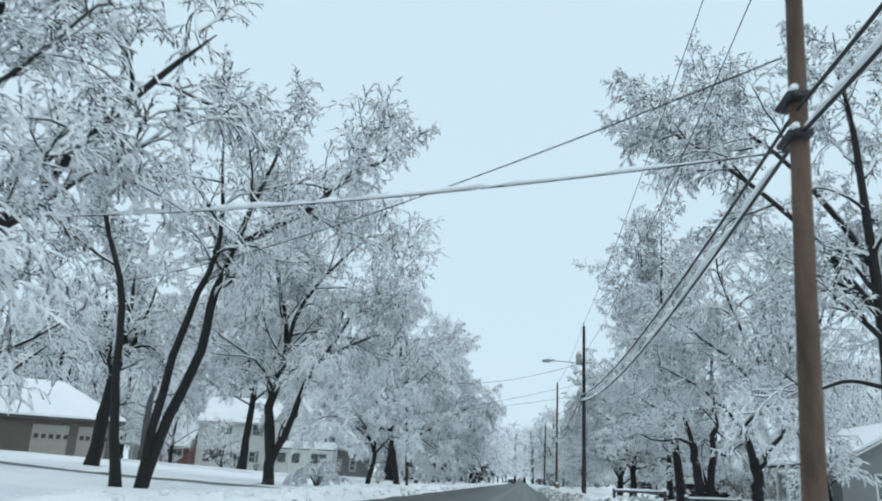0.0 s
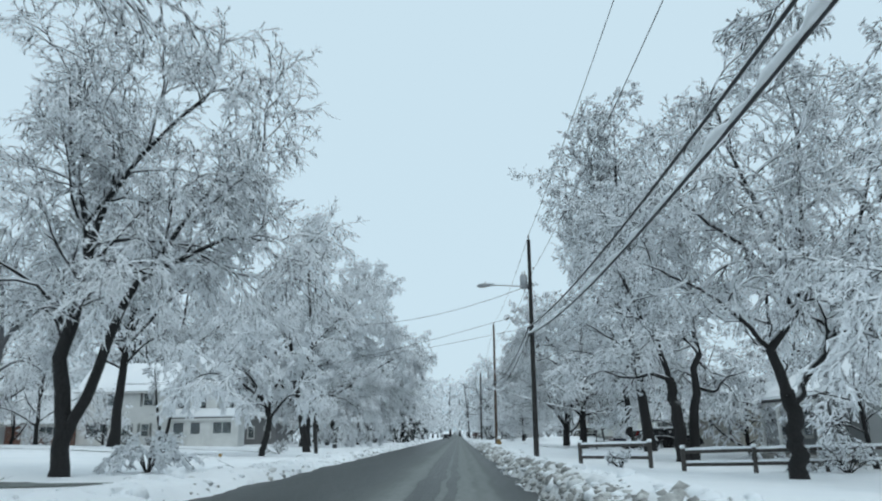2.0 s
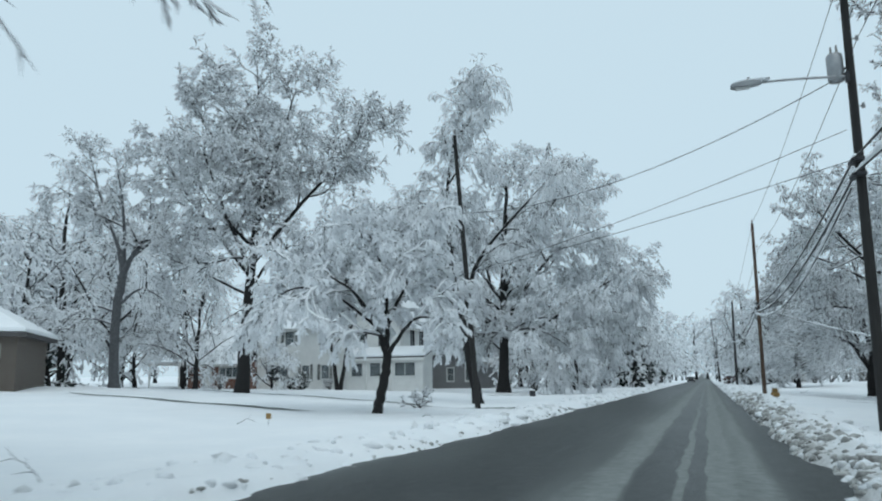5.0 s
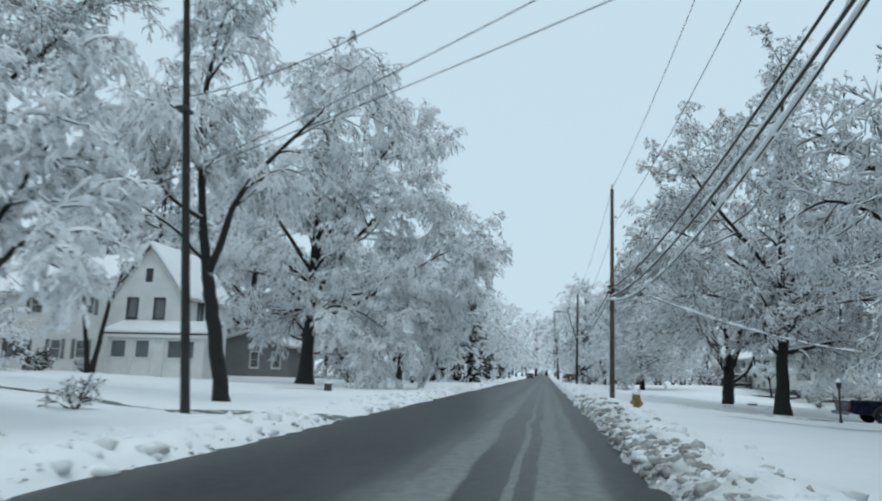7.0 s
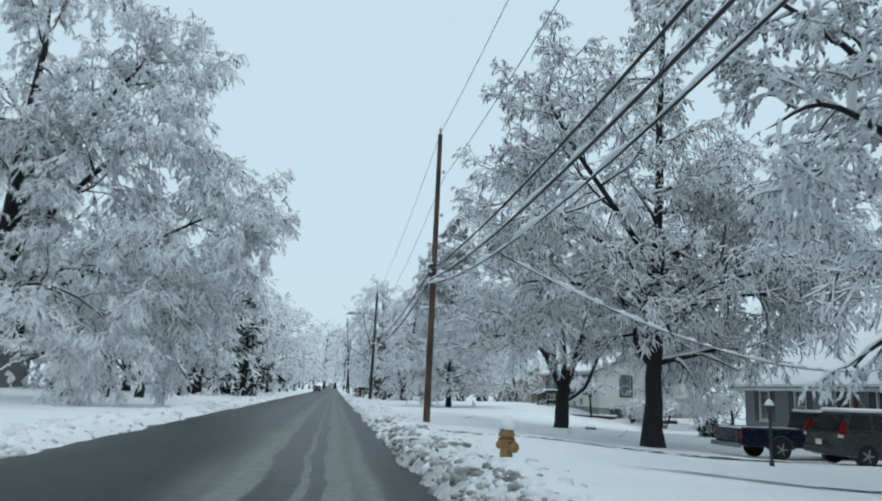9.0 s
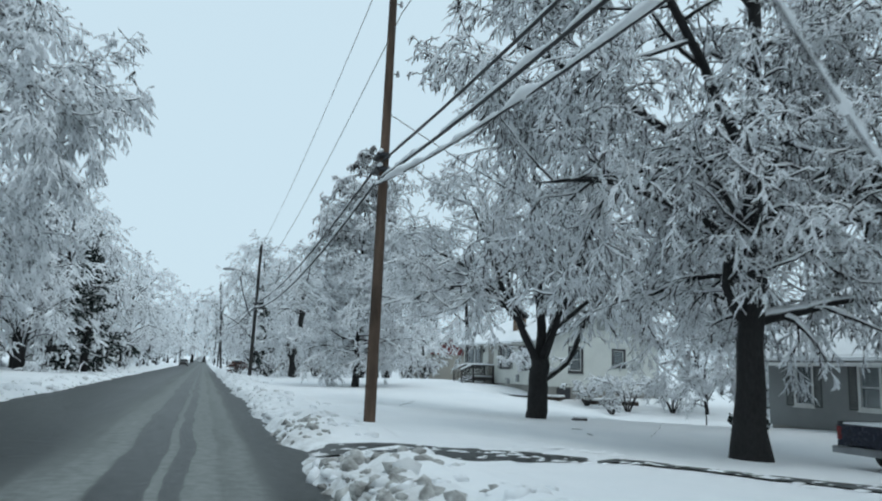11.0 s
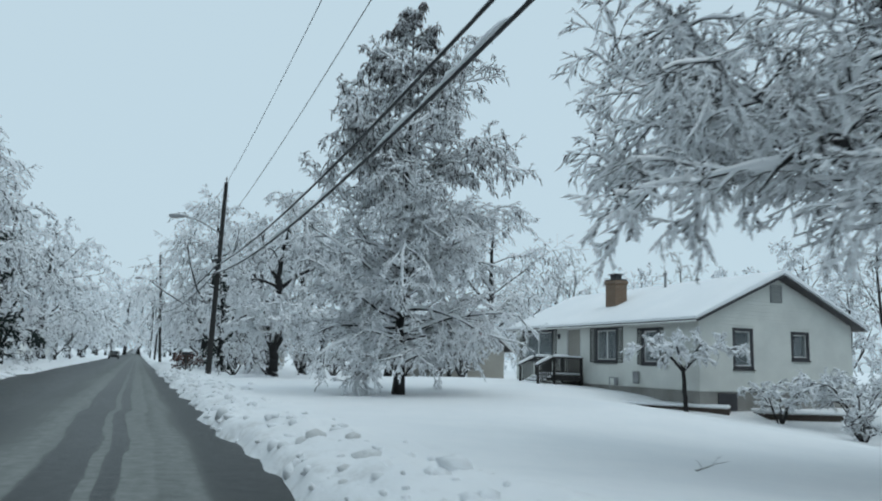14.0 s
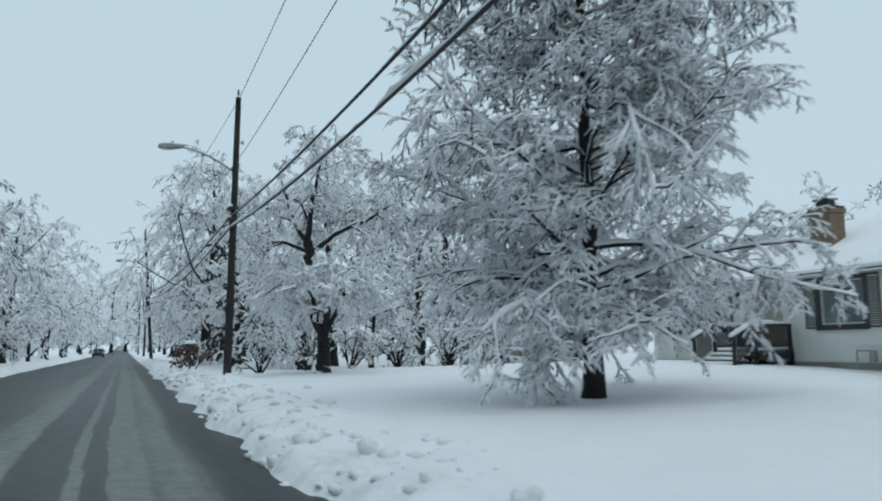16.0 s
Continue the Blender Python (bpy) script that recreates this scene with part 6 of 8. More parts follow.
def gable_roof(house, along, a0, a1, c0, c1, eave, ridge, over=0.45, thick=0.12, snow=0.22, rake=TRIM, gutter=None):
    """Pitched roof with its ridge along x or y, between a0 and a1; c0 and c1 are the eave walls."""
    mid = (c0 + c1) / 2
    rise = (ridge - eave) / (mid - c0)
    e0, e1, ez = c0 - over, c1 + over, eave - over * rise
    ax = "x" if along == "x" else "y"
    lo = [(e0, ez), (mid, ridge), (e1, ez), (e1, ez - thick), (mid, ridge - thick), (e0, ez - thick)]
    bm = bmesh.new()
    prism(bm, lo, a0 - over, a1 + over, ax)
    roof = part("roof", bm, SHINGLE, house)
    bm = bmesh.new()
    s = snow
    up = [(e0 - 0.03, ez + 0.01), (e0 - 0.07, ez + s * 0.55), (e0 + 0.06, ez + s), (mid - 0.3, ridge + s * 0.9 - 0.3 * rise * 0.4), (mid, ridge + s * 1.05), (mid + 0.3, ridge + s * 0.9 - 0.3 * rise * 0.4),
          (e1 - 0.06, ez + s), (e1 + 0.07, ez + s * 0.55), (e1 + 0.03, ez + 0.01), (mid, ridge + 0.01)]
    prism(bm, up, a0 - over - 0.02, a1 + over + 0.02, ax)
    bmesh.ops.bevel(bm, geom=[e for e in bm.edges if e.calc_length() > 0.5], offset=0.05, segments=2, affect="EDGES")
    part("roof_snow", bm, ROOFSNOW, roof, "thick even blanket of snow on the roof", smooth=False)
    for end in (a0 - over, a1 + over):
        bm = bmesh.new()
        w = 0.03 if end > a0 else -0.03
        prism(bm, [(e0, ez - 0.02), (mid, ridge - 0.02), (e1, ez - 0.02), (e1, ez - thick - 0.03), (mid, ridge - thick - 0.03), (e0, ez - thick - 0.03)], end, end + w, ax)
        part("rake_board", bm, rake, roof)
    for c, sgn in ((e0, -1), (e1, 1)):
        g = sorted((c, c + sgn * 0.11))
        part("gutter", boxes(across("x" if along == "y" else "y", a0 - over, a1 + over, g[0], g[1], ez - thick - 0.03, ez - 0.02), bevel=0.02), gutter or rake, roof)
    return roof


def gable_fill(house, axis, at, thick, c0, c1, eave, ridge, mat):
    bm = bmesh.new()
    prism(bm, [(c0, eave), ((c0 + c1) / 2, ridge - 0.13), (c1, eave)], at, at + thick, axis)
    return part("gable_wall", bm, mat, house)


def shell(house, x0, x1, y0, y1, z0, z1, mat, holes, thick=0.2):
    """Four walls with openings: holes by side, keyed w (low x), e (high x), s (low y), n (high y)."""
    for side in "wesn":
        bm = bmesh.new()
        hs = holes.get(side, [])
        if side in "we":
            wall_pieces(bm, "x", x0 if side == "w" else x1 - thick, thick, y0, y1, z0, z1, hs)
        else:
            wall_pieces(bm, "y", y0 if side == "s" else y1 - thick, thick, x0 + thick, x1 - thick, z0, z1, hs)
        part("wall", bm, mat, house)
    part("house_floor", boxes((x0 + thick, x1 - thick, y0 + thick, y1 - thick, z0 + 0.02, z0 + 0.15)), CONCRETE, house)
    part("house_ceiling", boxes((x0 + thick, x1 - thick, y0 + thick, y1 - thick, z1 - 0.12, z1 - 0.01)), CONCRETE, house)


def chimney(house, x, y, z0, z1, w=0.55, d=0.75, mat=BRICK):
    c = new("chimney")
    c.parent = house
    part("chimney_shaft", boxes((x - w / 2, x + w / 2, y - d / 2, y + d / 2, z0, z1 - 0.25), (x - w / 2 - 0.05, x + w / 2 + 0.05, y - d / 2 - 0.05, y + d / 2 + 0.05, z1 - 0.25, z1 - 0.08), bevel=0.01), mat, c)
    part("chimney_cap", boxes((x - w / 2 - 0.02, x + w / 2 + 0.02, y - d / 2 - 0.02, y + d / 2 + 0.02, z1 - 0.08, z1), (x - 0.18, x + 0.18, y - 0.22, y + 0.22, z1, z1 + 0.22),
                               (x - 0.26, x + 0.26, y - 0.30, y + 0.30, z1 + 0.22, z1 + 0.27), bevel=0.01), DARKMETAL, c)
    return c


def door_unit(house, axis, face, out, a0, a1, z0, z1, mat):
    def d(lo, hi):
        return tuple(sorted((face + out * lo, face + out * hi)))
    e = new("house_door")
    e.parent = house
    p0, p1 = d(-0.10, 0.03)
    t = 0.07
    part("door_frame", boxes(across(axis, a0 - t, a0, p0, p1, z0, z1 + t), across(axis, a1, a1 + t, p0, p1, z0, z1 + t), across(axis, a0, a1, p0, p1, z1, z1 + t), bevel=0.008), TRIM, e)
    l0, l1 = d(-0.09, -0.045)
    k0, k1 = d(-0.045, -0.03)
    part("door_leaf", boxes(across(axis, a0, a1, l0, l1, z0, z1)), mat, e)
    w = (a1 - a0)
    for u in (0.12, 0.56):
        for v in (0.08, 0.40, 0.70):
            part("door_panel", boxes(across(axis, a0 + w * u, a0 + w * (u + 0.32), k0, k1, z0 + (z1 - z0) * v, z0 + (z1 - z0) * (v + 0.27)), bevel=0.006), mat, e)
    h0, h1 = d(-0.04, 0.05)
    part("door_handle", boxes(across(axis, a1 - 0.12, a1 - 0.06, h0, h1, z0 + 0.95, z0 + 1.05), bevel=0.015), METAL, e)
    return e


# white ranch house on the rise
def white_ranch():
    h = thing("ranch_house", pose(0, 0, 0), "cream-sided ranch house with snowy roof and brick chimney", "house")
    x0, x1, y0, y1, z0, z1, rz = 19.6, 27.6, 117.35, 131.9, 0.60, 3.44, 5.26
    west = [(122.55, 124.14, 1.66, 3.10), (119.72, 120.70, 1.60, 3.0), (128.1, 131.05, 1.66, 3.15), (125.5, 126.65, 0.95, 3.14)]
    south = [(21.3, 22.2, 1.53, 3.0), (24.3, 25.15, 1.95, 2.98)]
    shell(h, x0, x1, y0, y1, z0, z1, CREAMSIDE, {"w": west, "s": south})
    courses(h, "x", x0, -1, y0, y1, z0 + 0.05, z1, west, CREAMSIDE, 0.14)
    courses(h, "y", y0, -1, x0, x1, z0 + 0.05, z1, south, CREAMSIDE, 0.14, gable=((x0 + x1) / 2, rz - 0.15))
    gable_fill(h, "y", y0, 0.2, x0, x1, z1, rz, CREAMSIDE)
    gable_fill(h, "y", y1 - 0.2, 0.2, x0, x1, z1, rz, CREAMSIDE)
    gable_roof(h, "y", y0, y1, x0, x1, z1, rz, over=0.42, rake=DARKTRIM, snow=0.20, thick=0.045, gutter=TRIM)
    for a0, a1, b0, b1 in (west[0], west[2]):
        window(h, "x", x0, -1, a0, a1, b0, b1, 1, 0.42, 0, DARKTRIM, TRIM)
    window(h, "x", x0, -1, *west[1], 0, 0.30, 1, DARKTRIM, TRIM)
    window(h, "y", y0, -1, *south[0], 0, None, 1, DARKTRIM, TRIM)
    window(h, "y", y0, -1, *south[1], 0, None, 0, DARKTRIM, TRIM)
    door_unit(h, "x", x0, -1, *west[3], TANSIDE)
    chimney(h, 21.3, 125.0, 3.9, 5.62, 0.66, 0.82, BRICKTAN)
    part("foundation", boxes((x0 + 0.04, x1 - 0.04, y0 + 0.04, y1 - 0.04, -1.6, z0)), CONCRETE, h, "bare grey concrete foundation")
    part("basement_vent", boxes((20.5, 21.4, y0 - 0.02, y0 + 0.06, -0.12, 0.54), bevel=0.01), DARKTRIM, h)
    bm = boxes((23.2, 23.8, y0 - 0.06, y0 - 0.034, 4.15, 4.18), (23.2, 23.8, y0 - 0.06, y0 - 0.034, 4.82, 4.85), (23.2, 23.23, y0 - 0.06, y0 - 0.034, 4.15, 4.85), (23.77, 23.8, y0 - 0.06, y0 - 0.034, 4.15, 4.85))
    for i in range(9):
        box(bm, 23.23, 23.77, y0 - 0.055, y0 - 0.034, 4.20 + i * 0.068, 4.235 + i * 0.068)
    part("gable_vent", bm, GREYSIDE, h, "grey louvred gable vent")
    part("vent_pipe", rods(((23.0, 123.45, 4.6), (23.0, 123.45, 5.82), 0.06, 0.06), ((23.0, 123.45, 5.78), (23.0, 123.45, 5.94), 0.09, 0.09)), METAL, h)
    part("electric_meter", boxes((x0 - 0.16, x0 - 0.03, 120.9, 121.25, 0.75, 1.25), bevel=0.03), METAL, h)
    part("gas_meter", rods(((x0 - 0.22, 122.3, 0.62), (x0 - 0.22, 122.3, 0.95), 0.10, 0.10), ((x0 - 0.22, 122.3, 0.95), (x0 - 0.22, 122.8, 0.95), 0.025, 0.025), ((x0 - 0.22, 122.8, 0.95), (x0 - 0.22, 122.8, 0.5), 0.025, 0.025)), METAL, h)
    part("wall_lamp", rods(((x0 - 0.10, 127.3, 2.70), (x0 - 0.10, 127.3, 2.95), 0.05, 0.08)), DARKMETAL, h)
    return h


white_ranch()


def porch_stoop():
    """Dark wooden stoop with railings and snow on its handrails."""
    p = thing("wooden_stoop", pose(17.3, 126.0, 0.45), "dark wooden stoop with railings capped by snow", "porch")
    for i in range(10):
        part("deck_board", boxes((0.62 + i * 0.16, 0.765 + i * 0.16, -0.9, 0.9, 0.46, 0.50)), DECKWOOD, p)
    for y in (-0.9, 0.84):
        part("deck_beam", boxes((0.66, 2.2, y, y + 0.06, 0.24, 0.455)), DECKWOOD, p)
    part("deck_beam", boxes((0.6, 0.655, -0.9, 0.9, 0.24, 0.455)), DECKWOOD, p)
    for i in range(3):
        part("stair_tread", boxes((-0.20 + i * 0.28, 0.10 + i * 0.28, -0.74, 0.74, 0.04 + i * 0.14, 0.08 + i * 0.14), bevel=0.01), DECKWOOD, p)
        part("tread_snow", boxes((-0.19 + i * 0.28, 0.085 + i * 0.28, -0.70, 0.70, 0.084 + i * 0.14, 0.19 + i * 0.14), bevel=0.035), ROOFSNOW, p)
    part("deck_snow", boxes((0.64, 2.15, -0.78, 0.78, 0.504, 0.60), bevel=0.035), ROOFSNOW, p)
    for x in (0.66, 2.14):
        for y in (-0.85, 0.85):
            part("post", boxes((x - 0.05, x + 0.05, y - 0.05, y + 0.05, -0.4, 1.26), bevel=0.01), DECKWOOD, p)
    for y in (-0.85, 0.85):
        part("post", boxes((-0.24, -0.14, y - 0.05, y + 0.05, -0.4, 0.86), bevel=0.01), DECKWOOD, p)
        part("handrail", boxes((0.58, 2.22, y - 0.05, y + 0.05, 1.264, 1.33), bevel=0.01), DECKWOOD, p)
        part("bottom_rail", boxes((0.70, 2.10, y - 0.03, y + 0.03, 0.62, 0.68), bevel=0.01), DECKWOOD, p)
        for i in range(13):
            x = 0.78 + i * 0.103
            part("baluster", boxes((x, x + 0.045, y - 0.02, y + 0.02, 0.68, 1.264)), DECKWOOD, p)
        for i in range(6):
            x = -0.06 + i * 0.103
            part("baluster", boxes((x, x + 0.045, y - 0.02, y + 0.02, 0.18 + i * 0.065, 0.93 + i * 0.045)), DECKWOOD, p)
        bm = bmesh.new()
        prism(bm, [(-0.30, 0.84), (0.60, 1.24), (0.60, 1.32), (-0.30, 0.92)], y - 0.05, y + 0.05)
        part("stair_rail", bm, DECKWOOD, p)
        bm = bmesh.new()
        prism(bm, [(-0.32, 0.924), (0.52, 1.30), (0.52, 1.42), (0.1, 1.24), (-0.28, 1.05)], y - 0.09, y + 0.09)
        bmesh.ops.bevel(bm, geom=bm.edges[:], offset=0.03, segments=2, affect="EDGES")
        part("rail_snow", bm, ROOFSNOW, p, smooth=True)
        part("rail_snow", boxes((0.62, 1.45, y - 0.08, y + 0.08, 1.334, 1.46), bevel=0.045), ROOFSNOW, p)
        part("rail_snow", boxes((1.42, 2.15, y - 0.07, y + 0.07, 1.334, 1.42), bevel=0.04), ROOFSNOW, p)
    return p


porch_stoop()


def planter(x0, y0, x1, y1):
    """Low timber edging, filled and topped with snow."""
    a, b = Vector((x0, y0, 0)), Vector((x1, y1, 0))
    ang = math.atan2(b.y - a.y, b.x - a.x)
    ln = (b - a).length
    z = min(float(lie(x0, y0)), float(lie(x1, y1)))
    p = thing("raised_bed", Matrix.Translation((x0, y0, z)) @ Matrix.Rotation(ang, 4, "Z"), "low raised bed edged with dark timber under snow", "raised bed")
    for i in range(2):
        part("timber", boxes((0, ln, 0, 0.14, -0.2 + i * 0.22, 0.01 + i * 0.22), bevel=0.015), TREADWOOD, p)
    part("end_timber", boxes((0, 0.14, 0.14, 1.6, -0.2, 0.21), bevel=0.015), TREADWOOD, p)
    part("end_timber", boxes((ln - 0.14, ln, 0.14, 1.6, -0.2, 0.21), bevel=0.015), TREADWOOD, p)
    part("bed_snow", boxes((0, ln, 0.0, 1.7, 0.212, 0.36), bevel=0.06), ROOFSNOW, p)


planter(17.4, 119.6, 20.3, 116.6)
planter(21.6, 115.9, 24.6, 114.9)


# grey ranch beyond the drive
def grey_ranch():
    h = thing("ranch_house", pose(0, 0, 0), "grey-sided ranch house with shuttered windows and snowy roof", "house")
    x0, x1, y0, y1, z0, z1, rz = 22.0, 31.0, 83.0, 101.2, -0.3, 2.55, 5.5
    west = [(98.9, 99.8, 0.55, 2.05), (95.9, 96.8, 0.55, 2.05), (92.4, 94.2, -0.15, 2.15), (89.8, 91.2, 0.55, 2.05), (86.0, 88.0, 0.55, 2.05)]
    shell(h, x0, x1, y0, y1, z0, z1, GREYSIDE, {"w": west})
    courses(h, "x", x0, -1, y0, y1, z0 + 0.05, z1, west, GREYSIDE)
    gable_fill(h, "y", y0, 0.2, x0, x1, z1, rz, GREYSIDE)
    gable_fill(h, "y", y1 - 0.2, 0.2, x0, x1, z1, rz, GREYSIDE)
    gable_roof(h, "y", y0, y1, x0, x1, z1, rz, over=0.6, rake=TRIM, snow=0.24)
    for i in (0, 1, 3, 4):
        window(h, "x", x0, -1, *west[i], 0 if i < 2 else 1, 0.38, 1, TRIM)
    door_unit(h, "x", x0, -1, 92.9, 93.8, -0.15, 2.08, DARKTRIM)
    part("entry_recess", boxes((x0 + 0.11, x0 + 0.19, 92.4, 92.83, -0.15, 2.15), (x0 + 0.11, x0 + 0.19, 93.87, 94.2, -0.15, 2.15)), GREYSIDE, h)
    part("foundation", boxes((x0 + 0.05, x1 - 0.05, y0 + 0.05, y1 - 0.05, -2.0, z0)), CONCRETE, h)
    return h


grey_ranch()
flag = thing("banner_pole", pose(21.9, 91.6, 1.0), "slanting white pole with furled banner by the door", "flag")
part("pole", rods(((0.1, 0, 0), (-0.55, 0.25, 1.1), 0.018, 0.015)), TRIM, flag)
part("cloth", rods(((-0.50, 0.23, 1.0), (-0.42, 0.2, 0.35), 0.05, 0.09), sides=7), REDSIDE, flag)


# red house seen far behind
def small_house(name, label, x0, x1, y0, y1, z1, rz, along, mat, wins=(), gable_mat=None):
    h = thing(name, pose(0, 0, 0), label, "house")
    z0 = float(min(lie(x0, y0), lie(x1, y1), lie(x0, y1), lie(x1, y0))) - 0.3
    holes = {}
    for side, a0, a1, b0, b1 in wins:
        holes.setdefault(side, []).append((a0, a1, b0, b1))
    shell(h, x0, x1, y0, y1, z0, z1, mat, holes)
    if along == "y":
        gable_fill(h, "y", y0, 0.2, x0, x1, z1, rz, gable_mat or mat)
        gable_fill(h, "y", y1 - 0.2, 0.2, x0, x1, z1, rz, gable_mat or mat)
        gable_roof(h, "y", y0, y1, x0, x1, z1, rz)
    else:
        gable_fill(h, "x", x0, 0.2, y0, y1, z1, rz, mat)
        gable_fill(h, "x", x1 - 0.2, 0.2, y0, y1, z1, rz, mat)
        gable_roof(h, "x", x0, x1, y0, y1, z1, rz)
    for side, a0, a1, b0, b1 in wins:
        axis, face, out = {"w": ("x", x0, -1), "e": ("x", x1, 1), "s": ("y", y0, -1), "n": ("y", y1, 1)}[side]
        window(h, axis, face, out, a0, a1, b0, b1, 0, None, 1)
    return h


small_house("red_house", "small house with dark red gable and snowy roof behind the trees", 19.2, 23.4, 141.0, 150.0, 2.7, 4.4, "y", TANSIDE, [("w", 143, 144.2, 1.2, 2.3)], REDSIDE)


# white farmhouse with cross gable, porch and brick wing
def farmhouse():
    h = thing("farmhouse", pose(0, 0, 0), "white two-storey farmhouse with cross gable, porch and brick wing", "house")
    main_s = [(-44.4, -43.2, 1.75, 3.2), (-43.1, -41.9, 1.75, 3.2), (-40.2, -39.2, 1.7, 3.2), (-37.9, -36.9, 1.7, 3.2), (-42.3, -41.1, 5.3, 6.8), (-37.8, -36.6, 5.3, 6.8)]
    shell(h, -45.6, -34.4, 106.0, 114.0, 0.3, 7.3, WHITESIDE, {"s": main_s})
    courses(h, "y", 106.0, -1, -45.6, -34.4, 0.9, 7.3, main_s, WHITESIDE, 0.25)
    gable_fill(h, "x", -45.6, 0.2, 106.0, 114.0, 7.3, 10.6, WHITESIDE)
    gable_roof(h, "x", -45.6, -34.2, 106.0, 114.0, 7.3, 10.6, 0.4)
    for w in main_s[:2]:
        window(h, "y", 106.0, -1, *w, 0, None, 1, DARKTRIM)
    for w in main_s[2:]:
        window(h, "y", 106.0, -1, *w, 0, 0.3, 1, TRIM)
    wing_s = [(-33.2, -32.3, 5.0, 6.6), (-30.9, -30.0, 5.0, 6.6), (-31.8, -31.2, 7.9, 9.0), (-33.3, -31.9, 1.5, 3.0), (-31.2, -30.2, 0.9, 3.0)]
    shell(h, -34.4, -28.6, 105.2, 114.0, 0.3, 7.2, WHITESIDE, {"s": wing_s[:2] + wing_s[3:], "e": [(108.0, 109.0, 5.0, 6.6), (110.6, 111.6, 5.0, 6.6)]})
    courses(h, "y", 105.2, -1, -34.4, -28.6, 0.9, 7.2, wing_s[:2] + wing_s[3:], WHITESIDE, 0.25, gable=(-31.5, 10.75))
    gable_fill(h, "y", 105.2, 0.2, -34.4, -28.6, 7.2, 11.0, WHITESIDE)
    gable_roof(h, "y", 105.2, 114.0, -34.4, -28.6, 7.2, 11.0, 0.4)
    for w in (wing_s[0], wing_s[1]):
        window(h, "y", 105.2, -1, *w, 0, None, 1, DARKTRIM)
    window(h, "y", 105.2, -1, *wing_s[3], 0, None, 1, TRIM)
    part("attic_window", boxes((-31.8, -31.2, 105.12, 105.18, 7.9, 9.0), bevel=0.01), DARKTRIM, h)
    for w in ((108.0, 109.0, 5.0, 6.6), (110.6, 111.6, 5.0, 6.6)):
        window(h, "x", -28.6, 1, *w, 0, None, 1, DARKTRIM)
    door_unit(h, "y", 105.2, -1, -31.15, -30.25, 0.9, 2.95, TRIM)
    # glazed porch
    porch = new("porch")
    porch.parent = h
    bm = bmesh.new()
    prism(bm, [(102.5, 3.75), (105.2, 4.55), (105.2, 4.40), (102.5, 3.60)], -33.3, -25.0, "x")
    part("porch_roof", bm, SHINGLE, porch)
    bm = bmesh.new()
    prism(bm, [(102.42, 3.74), (105.19, 4.56), (105.19, 4.82), (102.6, 4.04), (102.36, 3.90)], -33.4, -24.9, "x")
    part("porch_snow", bm, ROOFSNOW, porch)
    part("porch_fascia", boxes((-33.3, -25.0, 102.45, 102.6, 3.35, 3.60)), TRIM, porch)
    bays = [(-32.8, -31.5, 1.84, 3.19), (-30.8, -29.6, 1.84, 3.19), (-28.2, -26.0, 1.84, 3.19)]
    bm = bmesh.new()
    wall_pieces(bm, "y", 102.7, 0.12, -33.1, -25.2, 0.3, 3.34, bays)
    part("porch_wall", bm, WHITESIDE, porch)
    for i, w in enumerate(bays):
        window(porch, "y", 102.7, -1, *w, 1 if i == 2 else 0, None, 0, TRIM)
    for x in (-33.1, -31.15, -29.35, -28.5, -25.3):
        part("porch_post", boxes((x - 0.08, x + 0.08, 102.56, 102.697, 0.3, 3.34), bevel=0.01), TRIM, porch)
    part("porch_side", boxes((-25.32, -25.2, 102.83, 105.2, 0.3, 4.3)), WHITESIDE, porch)
    part("porch_door", boxes((-29.28, -28.58, 102.62, 102.695, 0.5, 2.9), bevel=0.01), TRIM, porch)
    part("porch_step", boxes((-29.6, -28.2, 101.9, 102.55, 0.1, 0.5), bevel=0.02), CONCRETE, porch)
    # flat carport beside the brick wing
    part("carport_roof", boxes((-57.5, -53.1, 102.8, 110.0, 3.45, 3.62), bevel=0.02), TRIM, h)
    part("carport_snow", boxes((-57.5, -53.1, 102.8, 110.0, 3.624, 3.85), bevel=0.08), ROOFSNOW, h)
    part("carport_wall", boxes((-57.4, -53.1, 109.7, 109.9, 0.3, 3.45)), WHITESIDE, h)
    for x in (-57.3, -53.4):
        part("carport_post", boxes((x, x + 0.14, 102.9, 103.04, 0.2, 3.45), bevel=0.01), TRIM, h)
    # brick wing
    wing = [(-51.0, -49.9, 0.9, 3.0), (-49.0, -46.6, 2.0, 3.1)]
    shell(h, -53.0, -45.7, 104.0, 111.0, 0.2, 3.7, BRICK, {"s": wing})
    gable_fill(h, "x", -53.0, 0.2, 104.0, 111.0, 3.7, 7.3, BRICK)
    gable_roof(h, "x", -53.0, -45.9, 104.0, 111.0, 3.7, 7.3, 0.35)
    door_unit(h, "y", 104.0, -1, -50.95, -49.95, 0.9, 2.95, TRIM)
    window(h, "y", 104.0, -1, *wing[1], 2, None, 0)
    return h


farmhouse()
small_house("garage", "low grey garage with gable end and two windows", -34.0, -25.6, 122.0, 131.0, 3.6, 4.9, "y", GARAGESIDE, [("s", -29.5, -28.6, 1.3, 2.9), ("s", -27.2, -26.3, 1.3, 2.9)])


